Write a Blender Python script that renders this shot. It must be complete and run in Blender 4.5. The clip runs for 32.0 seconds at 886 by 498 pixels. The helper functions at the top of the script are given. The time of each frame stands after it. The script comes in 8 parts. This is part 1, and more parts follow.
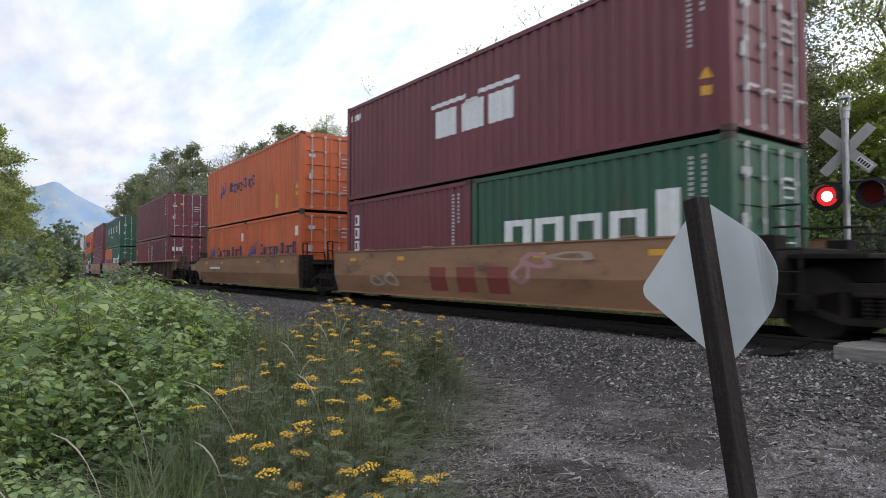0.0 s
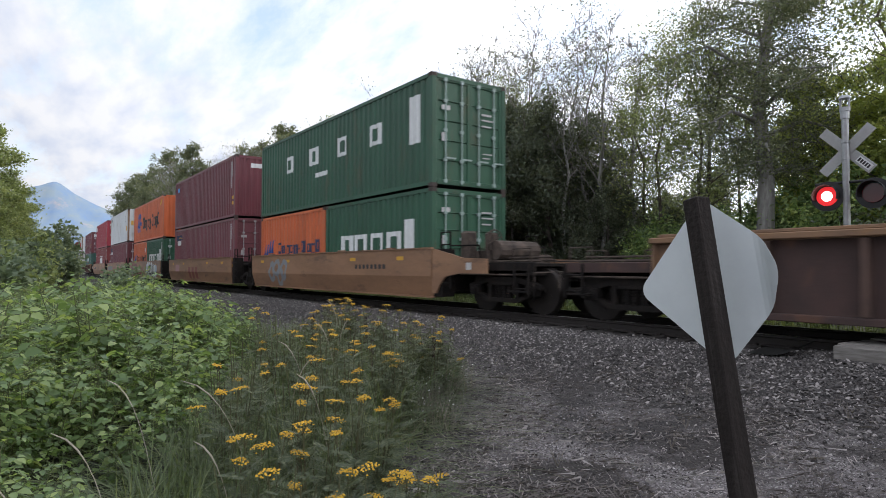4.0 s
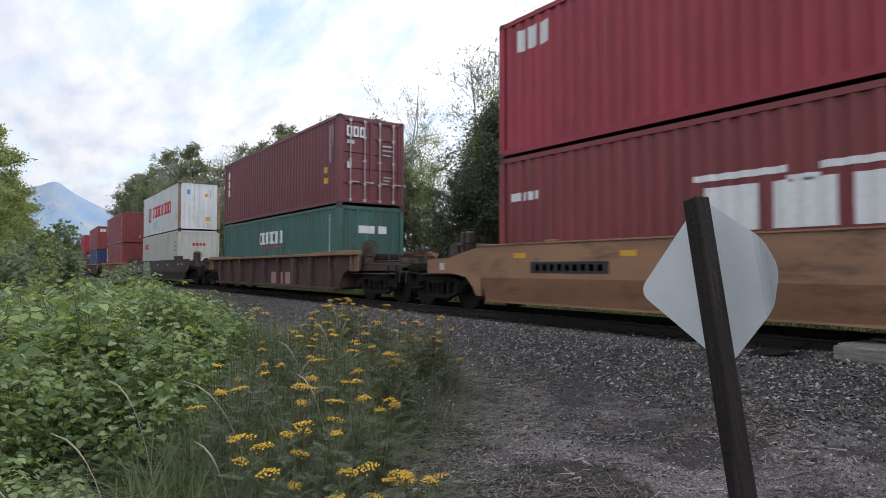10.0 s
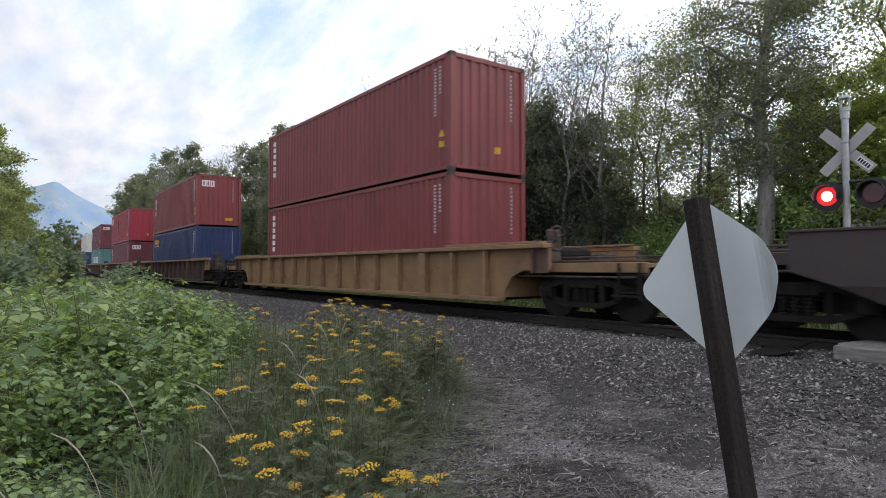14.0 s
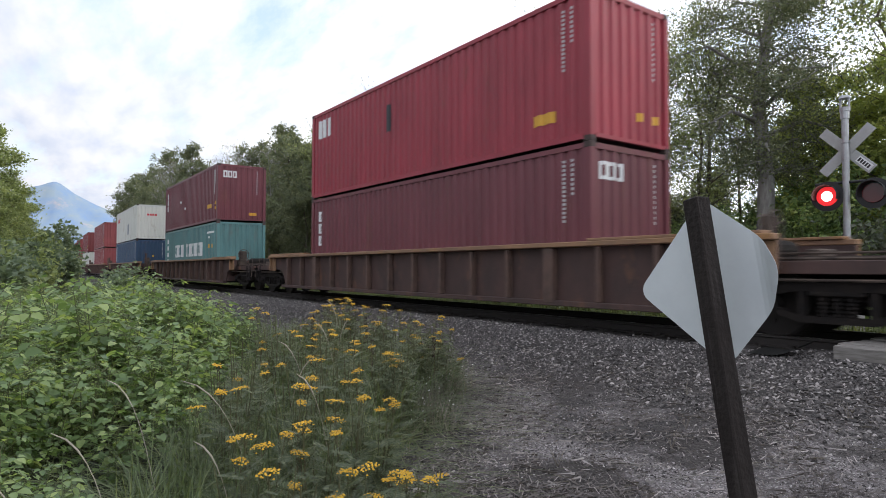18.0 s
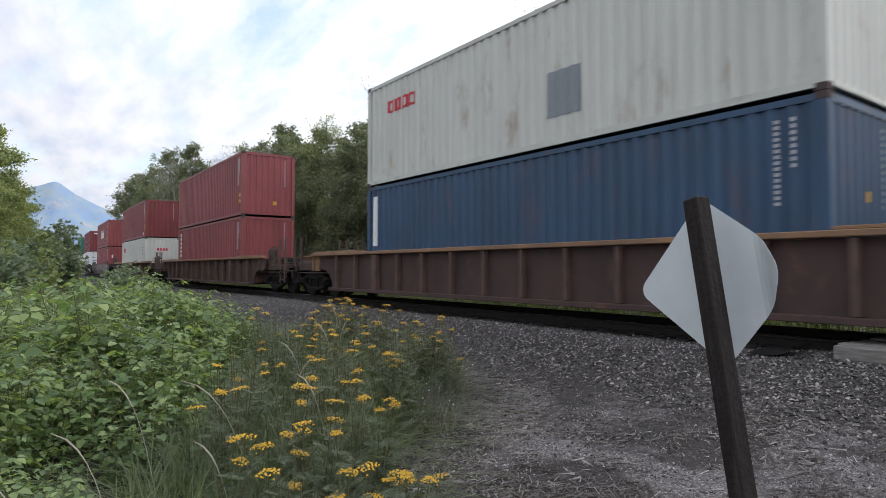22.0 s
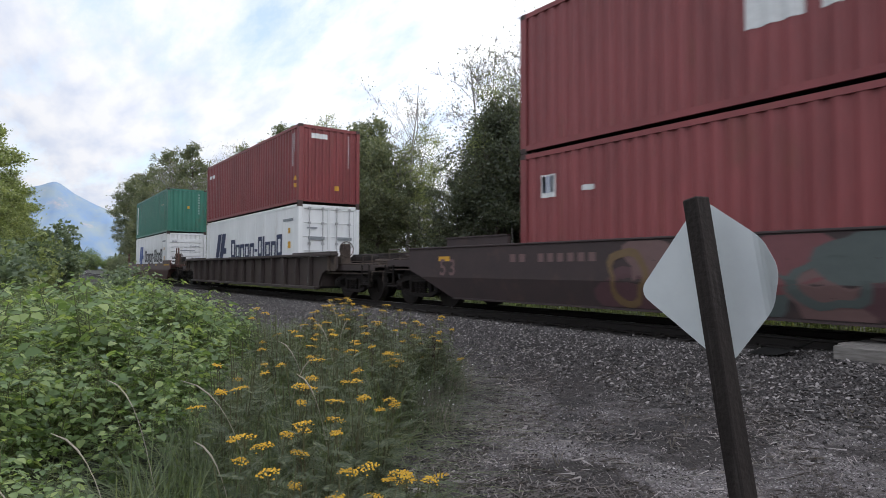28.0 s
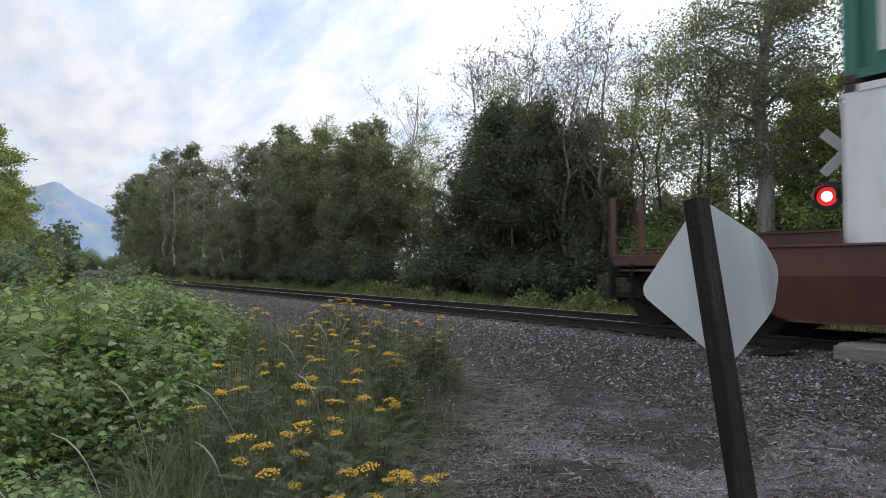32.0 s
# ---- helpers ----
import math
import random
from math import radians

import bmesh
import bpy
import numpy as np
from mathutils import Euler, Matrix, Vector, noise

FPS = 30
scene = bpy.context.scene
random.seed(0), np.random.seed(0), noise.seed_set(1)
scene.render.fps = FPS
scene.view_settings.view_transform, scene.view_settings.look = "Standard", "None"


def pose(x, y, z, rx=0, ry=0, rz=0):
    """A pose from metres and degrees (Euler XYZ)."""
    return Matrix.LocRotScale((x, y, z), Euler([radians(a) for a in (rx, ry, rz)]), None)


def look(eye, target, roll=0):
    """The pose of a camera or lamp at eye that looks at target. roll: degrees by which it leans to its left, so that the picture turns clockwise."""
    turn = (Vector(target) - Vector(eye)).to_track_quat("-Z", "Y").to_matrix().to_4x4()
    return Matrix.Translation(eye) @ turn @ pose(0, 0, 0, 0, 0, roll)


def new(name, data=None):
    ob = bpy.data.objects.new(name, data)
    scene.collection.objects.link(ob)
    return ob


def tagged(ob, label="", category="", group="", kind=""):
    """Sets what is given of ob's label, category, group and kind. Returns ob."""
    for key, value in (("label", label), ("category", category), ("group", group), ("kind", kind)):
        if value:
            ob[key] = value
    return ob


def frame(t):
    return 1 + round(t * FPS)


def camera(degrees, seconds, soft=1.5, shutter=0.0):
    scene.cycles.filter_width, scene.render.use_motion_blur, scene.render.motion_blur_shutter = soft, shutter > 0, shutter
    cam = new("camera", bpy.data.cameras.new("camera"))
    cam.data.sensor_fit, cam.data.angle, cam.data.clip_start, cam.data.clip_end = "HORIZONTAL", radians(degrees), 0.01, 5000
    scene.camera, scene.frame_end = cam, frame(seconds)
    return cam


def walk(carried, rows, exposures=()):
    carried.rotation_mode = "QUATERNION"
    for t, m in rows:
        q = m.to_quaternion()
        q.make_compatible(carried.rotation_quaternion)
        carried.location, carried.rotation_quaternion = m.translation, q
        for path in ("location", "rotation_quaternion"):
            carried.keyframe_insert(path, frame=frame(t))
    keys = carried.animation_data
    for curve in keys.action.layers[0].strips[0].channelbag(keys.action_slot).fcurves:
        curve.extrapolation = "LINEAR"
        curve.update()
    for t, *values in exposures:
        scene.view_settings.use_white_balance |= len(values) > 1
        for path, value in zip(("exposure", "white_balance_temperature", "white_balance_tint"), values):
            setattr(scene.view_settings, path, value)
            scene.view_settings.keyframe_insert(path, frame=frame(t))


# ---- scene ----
# World: z = 0 lies 65 mm over the rails, the track runs along x, the train rolls towards +x.
EYE = Vector((0, 0, 0.887))
YAW, PITCH = radians(36.174), radians(1.8455)
AIM = EYE + Vector((-math.cos(YAW) * math.cos(PITCH), math.sin(YAW) * math.cos(PITCH), math.sin(PITCH)))
cam = camera(72.08, 32.0, soft=0.85, shutter=0.2)
walk(cam, [(0, look(EYE, AIM, 0.08)), (32, look(EYE, AIM, 0.08))],
     exposures=[(0, 0.14), (3, 0.12), (7, 0.18), (10, 0.14), (14, 0.13), (17, 0.23), (20, 0.22), (22, 0.17), (25, 0.25), (28, 0.13), (30, 0.08), (32, 0.00)])

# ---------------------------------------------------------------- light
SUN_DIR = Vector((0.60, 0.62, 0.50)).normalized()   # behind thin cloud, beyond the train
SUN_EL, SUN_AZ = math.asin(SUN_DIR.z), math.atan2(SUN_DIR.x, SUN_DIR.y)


def build_world():
    w = bpy.data.worlds.new("world")
    scene.world = w
    w.use_nodes = True
    nt = w.node_tree
    nt.nodes.clear()
    N, K = nt.nodes.new, nt.links.new
    out, bg, sky = N("ShaderNodeOutputWorld"), N("ShaderNodeBackground"), N("ShaderNodeTexSky")
    sky.sky_type, sky.sun_disc, sky.sun_elevation, sky.sun_rotation = "NISHITA", False, SUN_EL, SUN_AZ
    sky.dust_density, sky.air_density = 1.5, 1.2
    tc, sep = N("ShaderNodeTexCoord"), N("ShaderNodeSeparateXYZ")
    K(tc.outputs["Generated"], sep.inputs[0])
    add = N("ShaderNodeMath"); add.operation = "ADD"; add.inputs[1].default_value = 0.22
    K(sep.outputs["Z"], add.inputs[0])
    mx = N("ShaderNodeMath"); mx.operation = "MAXIMUM"; mx.inputs[1].default_value = 0.05
    K(add.outputs[0], mx.inputs[0])
    div = N("ShaderNodeVectorMath"); div.operation = "DIVIDE"
    comb = N("ShaderNodeCombineXYZ")
    for k in range(3):
        K(mx.outputs[0], comb.inputs[k])
    K(tc.outputs["Generated"], div.inputs[0]); K(comb.outputs[0], div.inputs[1])
    mp = N("ShaderNodeMapping"); mp.inputs["Rotation"].default_value = (0, 0, radians(25)); mp.inputs["Scale"].default_value = (1.0, 2.2, 1); mp.inputs["Location"].default_value = (0.35, 0.5, 0)
    K(div.outputs[0], mp.inputs[0])
    n1 = N("ShaderNodeTexNoise"); n1.inputs["Scale"].default_value = 1.3; n1.inputs["Detail"].default_value = 9; n1.inputs["Roughness"].default_value = 0.62
    n2 = N("ShaderNodeTexNoise"); n2.inputs["Scale"].default_value = 4.5; n2.inputs["Detail"].default_value = 6
    K(mp.outputs[0], n1.inputs["Vector"]); K(mp.outputs[0], n2.inputs["Vector"])
    r1 = N("ShaderNodeMapRange"); r1.inputs["From Min"].default_value = 0.31; r1.inputs["From Max"].default_value = 0.52
    K(n1.outputs["Fac"], r1.inputs["Value"])
    shade = N("ShaderNodeMix"); shade.data_type = "RGBA"
    shade.inputs["A"].default_value = (9.4, 10.2, 12.2, 1); shade.inputs["B"].default_value = (12.6, 12.75, 13.4, 1)
    r2 = N("ShaderNodeMapRange"); r2.inputs["From Min"].default_value = 0.3; r2.inputs["From Max"].default_value = 0.62
    K(n2.outputs["Fac"], r2.inputs["Value"]); K(r2.outputs[0], shade.inputs["Factor"])
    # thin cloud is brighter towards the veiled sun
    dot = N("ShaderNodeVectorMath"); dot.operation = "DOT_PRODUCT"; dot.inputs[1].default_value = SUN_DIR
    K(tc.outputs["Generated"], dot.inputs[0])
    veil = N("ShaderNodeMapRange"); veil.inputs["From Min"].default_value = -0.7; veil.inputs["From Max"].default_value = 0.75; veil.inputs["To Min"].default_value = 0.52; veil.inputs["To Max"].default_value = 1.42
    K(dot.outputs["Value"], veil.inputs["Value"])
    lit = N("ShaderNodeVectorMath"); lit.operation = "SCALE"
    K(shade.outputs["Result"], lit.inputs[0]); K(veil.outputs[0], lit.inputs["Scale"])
    sk = N("ShaderNodeMix"); sk.data_type = "RGBA"; sk.blend_type = "ADD"; sk.inputs["Factor"].default_value = 1.0
    sk.inputs["B"].default_value = (4.2, 5.0, 6.2, 1)
    K(sky.outputs[0], sk.inputs["A"])
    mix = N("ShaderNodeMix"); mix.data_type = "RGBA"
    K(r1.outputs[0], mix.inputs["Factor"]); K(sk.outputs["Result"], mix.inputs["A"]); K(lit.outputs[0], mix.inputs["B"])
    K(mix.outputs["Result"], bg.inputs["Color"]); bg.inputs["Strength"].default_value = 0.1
    K(bg.outputs[0], out.inputs[0])


build_world()
sun = new("sun", bpy.data.lights.new("sun", "SUN"))
sun.data.energy, sun.data.angle, sun.data.color = 0.5, radians(35), (1.0, 0.93, 0.84)
sun.matrix_world = look(SUN_DIR * 60, (0, 0, 0))

# ---------------------------------------------------------------- helpers
MESH = {}


def mesh_of(name, bm):
    me = bpy.data.meshes.new(name)
    bm.to_mesh(me)
    bm.free()
    return me


def raw_mesh(name, verts, faces, smooth=False):
    me = bpy.data.meshes.new(name)
    me.from_pydata(verts, [], faces)
    if smooth:
        me.polygons.foreach_set("use_smooth", [True] * len(me.polygons))
    me.update()
    return me


def part(name, data, material, parent, label="", at=None, kind=""):
    """Links one mesh (or bmesh) as an object under parent; the material sits on the object, so meshes can be shared."""
    me = data if isinstance(data, bpy.types.Mesh) else mesh_of(name, data)
    if not me.materials:
        me.materials.append(None)
    ob = new(name, me)
    ob.parent = parent
    ob.material_slots[0].link = "OBJECT"
    ob.material_slots[0].material = material
    if at is not None:
        ob.matrix_local = at if isinstance(at, Matrix) else Matrix.Translation(at)
    return tagged(ob, label=label, kind=kind)


def thing(name, label, category, group="", kind="", at=None):
    ob = new(name)
    ob.empty_display_size = 0.2
    if at is not None:
        ob.matrix_local = at if isinstance(at, Matrix) else Matrix.Translation(at)
    return tagged(ob, label, category, group, kind)


def box(bm, x0, x1, y0, y1, z0, z1, bevel=0.0):
    vs = [bm.verts.new((x, y, z)) for x in (x0, x1) for y in (y0, y1) for z in (z0, z1)]
    fs = [bm.faces.new([vs[i] for i in q]) for q in ((0, 1, 3, 2), (4, 6, 7, 5), (0, 4, 5, 1), (2, 3, 7, 6), (0, 2, 6, 4), (1, 5, 7, 3))]
    if bevel:
        es = list({e for f in fs for e in f.edges})
        bmesh.ops.bevel(bm, geom=es, offset=bevel, segments=1, affect="EDGES")
    return vs


def boxes(*dims, bevel=0.0):
    bm = bmesh.new()
    for d in dims:
        box(bm, *d, bevel=bevel)
    return bm


def prism_xz(bm, pts, y0, y1):
    """A plate with an outline in x and z, from y0 to y1."""
    a = [bm.verts.new((x, y0, z)) for x, z in pts]
    b = [bm.verts.new((x, y1, z)) for x, z in pts]
    bm.faces.new(a)
    bm.faces.new(b[::-1])
    n = len(pts)
    for i in range(n):
        bm.faces.new((a[i], b[i], b[(i + 1) % n], a[(i + 1) % n]))
    bmesh.ops.recalc_face_normals(bm, faces=bm.faces[:])


def rod(bm, p, q, r, n=8, r2=None):
    p, q = Vector(p), Vector(q)
    d = (q - p)
    t = d.to_track_quat("Z", "Y").to_matrix()
    rings = []
    for c, rr in ((p, r), (q, r if r2 is None else r2)):
        rings.append([bm.verts.new(c + t @ Vector((math.cos(a) * rr, math.sin(a) * rr, 0))) for a in [2 * math.pi * k / n for k in range(n)]])
    for k in range(n):
        bm.faces.new((rings[0][k], rings[0][(k + 1) % n], rings[1][(k + 1) % n], rings[1][k]))
    bm.faces.new(rings[0][::-1])
    bm.faces.new(rings[1])


def cached(key, fn):
    if key not in MESH:
        made = fn()
        MESH[key] = made if isinstance(made, bpy.types.Mesh) else mesh_of(str(key[0] if isinstance(key, tuple) else key), made)
    return MESH[key]


# ---------------------------------------------------------------- materials
def surface(name, colour, rough=0.6, metal=0.0, second=None, amount=0.5, scale=3.0, stretch=(1, 1, 1), bump=0.1, bump_scale=40.0,
            dirt=None, dirt_amount=0.0, dirt_scale=1.2, random_value=0.0, gloss=0.5):
    m = bpy.data.materials.new(name)
    m.use_nodes = True
    nt = m.node_tree
    N, K = nt.nodes.new, nt.links.new
    bsdf = nt.nodes["Principled BSDF"]
    bsdf.inputs["Roughness"].default_value, bsdf.inputs["Metallic"].default_value = rough, metal
    bsdf.inputs["Specular IOR Level"].default_value = gloss
    tc, mp = N("ShaderNodeTexCoord"), N("ShaderNodeMapping")
    mp.inputs["Scale"].default_value = stretch
    K(tc.outputs["Object"], mp.inputs[0])
    info = N("ShaderNodeObjectInfo")
    shift = N("ShaderNodeMath"); shift.operation = "MULTIPLY"; shift.inputs[1].default_value = 57.0
    K(info.outputs["Random"], shift.inputs[0])
    add = N("ShaderNodeVectorMath"); add.operation = "ADD"
    K(mp.outputs[0], add.inputs[0]); K(shift.outputs[0], add.inputs[1])
    n1 = N("ShaderNodeTexNoise"); n1.inputs["Scale"].default_value = scale; n1.inputs["Detail"].default_value = 6; n1.inputs["Roughness"].default_value = 0.65
    K(add.outputs[0], n1.inputs["Vector"])
    r1 = N("ShaderNodeMapRange"); r1.inputs["From Min"].default_value = 0.35; r1.inputs["From Max"].default_value = 0.68; r1.inputs["To Max"].default_value = amount
    K(n1.outputs["Fac"], r1.inputs["Value"])
    mix = N("ShaderNodeMix"); mix.data_type = "RGBA"
    mix.inputs["A"].default_value = (*colour, 1)
    mix.inputs["B"].default_value = (*(second or [c * 0.7 for c in colour]), 1)
    K(r1.outputs[0], mix.inputs["Factor"])
    col = mix.outputs["Result"]
    if dirt:
        n3 = N("ShaderNodeTexNoise"); n3.inputs["Scale"].default_value = dirt_scale; n3.inputs["Detail"].default_value = 8; n3.inputs["Roughness"].default_value = 0.7
        K(add.outputs[0], n3.inputs["Vector"])
        r3 = N("ShaderNodeMapRange"); r3.inputs["From Min"].default_value = 0.56; r3.inputs["From Max"].default_value = 0.70; r3.inputs["To Max"].default_value = dirt_amount
        K(n3.outputs["Fac"], r3.inputs["Value"])
        m2 = N("ShaderNodeMix"); m2.data_type = "RGBA"; m2.inputs["B"].default_value = (*dirt, 1)
        K(r3.outputs[0], m2.inputs["Factor"]); K(col, m2.inputs["A"])
        col = m2.outputs["Result"]
    if random_value:
        hsv = N("ShaderNodeHueSaturation")
        rr = N("ShaderNodeMapRange"); rr.inputs["To Min"].default_value = 1 - random_value; rr.inputs["To Max"].default_value = 1 + random_value
        K(info.outputs["Random"], rr.inputs["Value"]); K(rr.outputs[0], hsv.inputs["Value"]); K(col, hsv.inputs["Color"])
        col = hsv.outputs["Color"]
    K(col, bsdf.inputs["Base Color"])
    if bump:
        n2 = N("ShaderNodeTexNoise"); n2.inputs["Scale"].default_value = bump_scale; n2.inputs["Detail"].default_value = 4
        K(tc.outputs["Object"], n2.inputs["Vector"])
        b = N("ShaderNodeBump"); b.inputs["Strength"].default_value = bump; b.inputs["Distance"].default_value = 0.02
        K(n2.outputs["Fac"], b.inputs["Height"]); K(b.outputs[0], bsdf.inputs["Normal"])
    return m


def leafy(name, a, b, c, rough=0.5, through_light=0.35, gloss=0.4):
    """Foliage: each leaf its own tone between three, with some light coming through."""
    m = bpy.data.materials.new(name)
    m.use_nodes = True
    nt = m.node_tree
    N, K = nt.nodes.new, nt.links.new
    bsdf, out = nt.nodes["Principled BSDF"], nt.nodes["Material Output"]
    geo = N("ShaderNodeNewGeometry")
    ramp = N("ShaderNodeValToRGB")
    ramp.color_ramp.elements[0].color, ramp.color_ramp.elements[1].color = (*a, 1), (*c, 1)
    e = ramp.color_ramp.elements.new(0.55)
    e.color = (*b, 1)
    tc, no = N("ShaderNodeTexCoord"), N("ShaderNodeTexNoise")
    no.inputs["Scale"].default_value = 0.7; no.inputs["Detail"].default_value = 3
    K(tc.outputs["Object"], no.inputs["Vector"])
    ad = N("ShaderNodeMath"); ad.operation = "MULTIPLY_ADD"; ad.inputs[1].default_value = 0.55
    K(geo.outputs["Random Per Island"], ad.inputs[0])
    sc = N("ShaderNodeMapRange"); sc.inputs["From Min"].default_value = 0.3; sc.inputs["From Max"].default_value = 0.7; sc.inputs["To Max"].default_value = 0.45
    K(no.outputs["Fac"], sc.inputs["Value"]); K(sc.outputs[0], ad.inputs[2])
    K(ad.outputs[0], ramp.inputs[0])
    K(ramp.outputs[0], bsdf.inputs["Base Color"])
    bsdf.inputs["Roughness"].default_value, bsdf.inputs["Specular IOR Level"].default_value = rough, gloss
    tr = N("ShaderNodeBsdfTranslucent")
    br = N("ShaderNodeMix"); br.data_type = "RGBA"; br.blend_type = "MULTIPLY"; br.inputs["Factor"].default_value = 1
    br.inputs["B"].default_value = (1.62, 1.56, 0.85, 1)
    K(ramp.outputs[0], br.inputs["A"]); K(br.outputs["Result"], tr.inputs["Color"])
    ms = N("ShaderNodeMixShader"); ms.inputs[0].default_value = through_light
    K(bsdf.outputs[0], ms.inputs[1]); K(tr.outputs[0], ms.inputs[2]); K(ms.outputs[0], out.inputs["Surface"])
    return m


RUST = (0.11, 0.045, 0.022)
PAINT_COLOURS = {
    "maroon": (0.153, 0.033, 0.045), "purple_maroon": (0.177, 0.056, 0.069), "red_brown": (0.212, 0.035, 0.038), "brick_red": (0.254, 0.054, 0.057),
    "crimson": (0.319, 0.025, 0.045), "scarlet": (0.320, 0.030, 0.045), "orange": (0.555, 0.122, 0.038), "dark_green": (0.022, 0.090, 0.050), "capital_green": (0.045, 0.125, 0.105),
    "teal": (0.100, 0.220, 0.222), "sea_green": (0.035, 0.170, 0.122), "navy": (0.016, 0.032, 0.115), "steel_blue": (0.024, 0.064, 0.128),
    "white": (0.740, 0.750, 0.755), "pale_grey": (0.530, 0.530, 0.485), "worn_white": (0.620, 0.640, 0.650),
}
PAINT = {}
for key, rgb in PAINT_COLOURS.items():
    light = sum(rgb) > 1.2
    PAINT[key] = surface("paint_" + key, rgb, rough=0.5, second=[c * (0.84 if light else 0.66) for c in rgb], amount=0.9, scale=1.1, stretch=(1.0, 1.0, 0.35), bump=0.08, bump_scale=14,
                         dirt=(0.22, 0.135, 0.075) if light else [0.5 * c + 0.5 * k for c, k in zip(rgb, RUST)], dirt_amount=0.25 if key == "white" else 0.65 if light else 0.8, dirt_scale=1.7, random_value=0.05)
MARK = {k: surface("mark_" + k, c, rough=0.55, second=[v * 0.8 for v in c], amount=0.6, scale=9, bump=0.0) for k, c in
        {"white": (0.68, 0.69, 0.69), "navy": (0.020, 0.030, 0.085), "blue": (0.025, 0.075, 0.300), "black": (0.018, 0.018, 0.022), "red": (0.50, 0.025, 0.04),
         "yellow": (0.62, 0.33, 0.03), "grey": (0.22, 0.24, 0.26), "light_blue": (0.10, 0.30, 0.62), "oxide": (0.20, 0.045, 0.035), "pale_blue": (0.42, 0.52, 0.62),
         "pink": (0.38, 0.20, 0.21), "mint": (0.30, 0.38, 0.36), "sand": (0.34, 0.28, 0.22), "code": (0.46, 0.45, 0.45), "dull_grey": (0.150, 0.155, 0.145), "tan_fill": (0.30, 0.185, 0.115), "faded_plum": (0.085, 0.040, 0.046), "faded_teal": (0.075, 0.092, 0.088), "faded_ochre": (0.150, 0.095, 0.045), "dusty_pink": (0.150, 0.088, 0.084), "plum": (0.16, 0.055, 0.06), "ochre": (0.34, 0.17, 0.05)}.items()}
STEEL = surface("galvanised_steel", (0.42, 0.43, 0.44), rough=0.45, metal=0.6, second=(0.25, 0.24, 0.23), scale=6)
CASTING = surface("grimy_corner_casting", (0.060, 0.040, 0.036), rough=0.8, second=(0.032, 0.024, 0.022), scale=8, bump=0.3)
RUSTY_POST = surface("rust_streaked_post", (0.30, 0.20, 0.13), rough=0.8, second=(0.15, 0.075, 0.04), amount=1.0, scale=2.2, stretch=(2, 2, 0.6), bump=0.2)
# near-black: gap and opening shade put into colour; also grimy floors, hose, rubber
DARK_GAP = surface("grime_and_gap_black", (0.018, 0.017, 0.016), rough=0.9, scale=4)
TAN = surface("well_tan_paint", (0.300, 0.162, 0.090), rough=0.55, second=(0.185, 0.098, 0.056), amount=1.0, scale=1.1, stretch=(0.45, 1, 1.5), bump=0.12, bump_scale=9,
              dirt=(0.075, 0.042, 0.030), dirt_amount=0.85, dirt_scale=1.5)
RUSTY = surface("well_rust_brown", (0.070, 0.036, 0.031), rough=0.75, second=(0.036, 0.022, 0.020), amount=0.9, scale=1.6, stretch=(1, 1, 0.6), bump=0.2, bump_scale=18,
                dirt=(0.16, 0.072, 0.038), dirt_amount=0.75, dirt_scale=1.5)
DARK_BROWN = surface("well_dark_brown", (0.050, 0.032, 0.032), rough=0.7, second=(0.034, 0.024, 0.025), amount=0.8, scale=1.5, bump=0.15, bump_scale=16, dirt=(0.09, 0.05, 0.04), dirt_amount=0.5, dirt_scale=2.0)
BLACK_CAR = surface("well_black_paint", (0.042, 0.030, 0.028), rough=0.65, second=(0.056, 0.041, 0.036), amount=0.8, scale=1.8, bump=0.15, bump_scale=16, dirt=(0.08, 0.05, 0.04), dirt_amount=0.4, dirt_scale=2.0)
RED_RUST = surface("well_red_oxide", (0.115, 0.046, 0.032), rough=0.5, second=(0.050, 0.022, 0.017), amount=1.0, scale=1.0, stretch=(1, 1, 0.5), bump=0.15, bump_scale=16, dirt=(0.07, 0.035, 0.025), dirt_amount=0.6, dirt_scale=2.0)
TAN_RIB = surface("well_worn_tan", (0.250, 0.150, 0.072), rough=0.7, second=(0.16, 0.09, 0.05), amount=0.9, scale=1.4, bump=0.18, bump_scale=16, dirt=(0.10, 0.055, 0.035), dirt_amount=0.7, dirt_scale=2.2)
CHORD = surface("chord_yellow_tan", (0.270, 0.150, 0.078), rough=0.7, second=(0.15, 0.088, 0.056), amount=1.0, scale=2.5, stretch=(0.4, 1, 1), bump=0.15, dirt=(0.30, 0.135, 0.022), dirt_amount=0.8, dirt_scale=1.1)
# lighter than RUSTY: light on the standing ribs put into colour; posts share it
LIT_RIB_RUST = surface("rib_lit_rust_tan", (0.108, 0.062, 0.048), rough=0.8, second=(0.058, 0.036, 0.030), amount=0.9, scale=3, bump=0.15, dirt=(0.06, 0.036, 0.028), dirt_amount=0.6, dirt_scale=3)
UNDER = surface("underframe_grime", (0.008, 0.007, 0.007), rough=0.85, second=(0.024, 0.018, 0.015), amount=0.8, scale=5, bump=0.3, gloss=0.2)
GRIMY = surface("dusty_end_steel", (0.105, 0.080, 0.066), rough=0.85, second=(0.034, 0.027, 0.024), amount=1.0, scale=4, bump=0.25, gloss=0.25)
WHEEL = surface("wheel_steel", (0.016, 0.013, 0.012), rough=0.7, metal=0.1, second=(0.032, 0.024, 0.020), scale=6, gloss=0.3)
TREAD = surface("polished_rail_steel", (0.60, 0.58, 0.56), rough=0.42, metal=0.75, second=(0.46, 0.43, 0.40), scale=8)
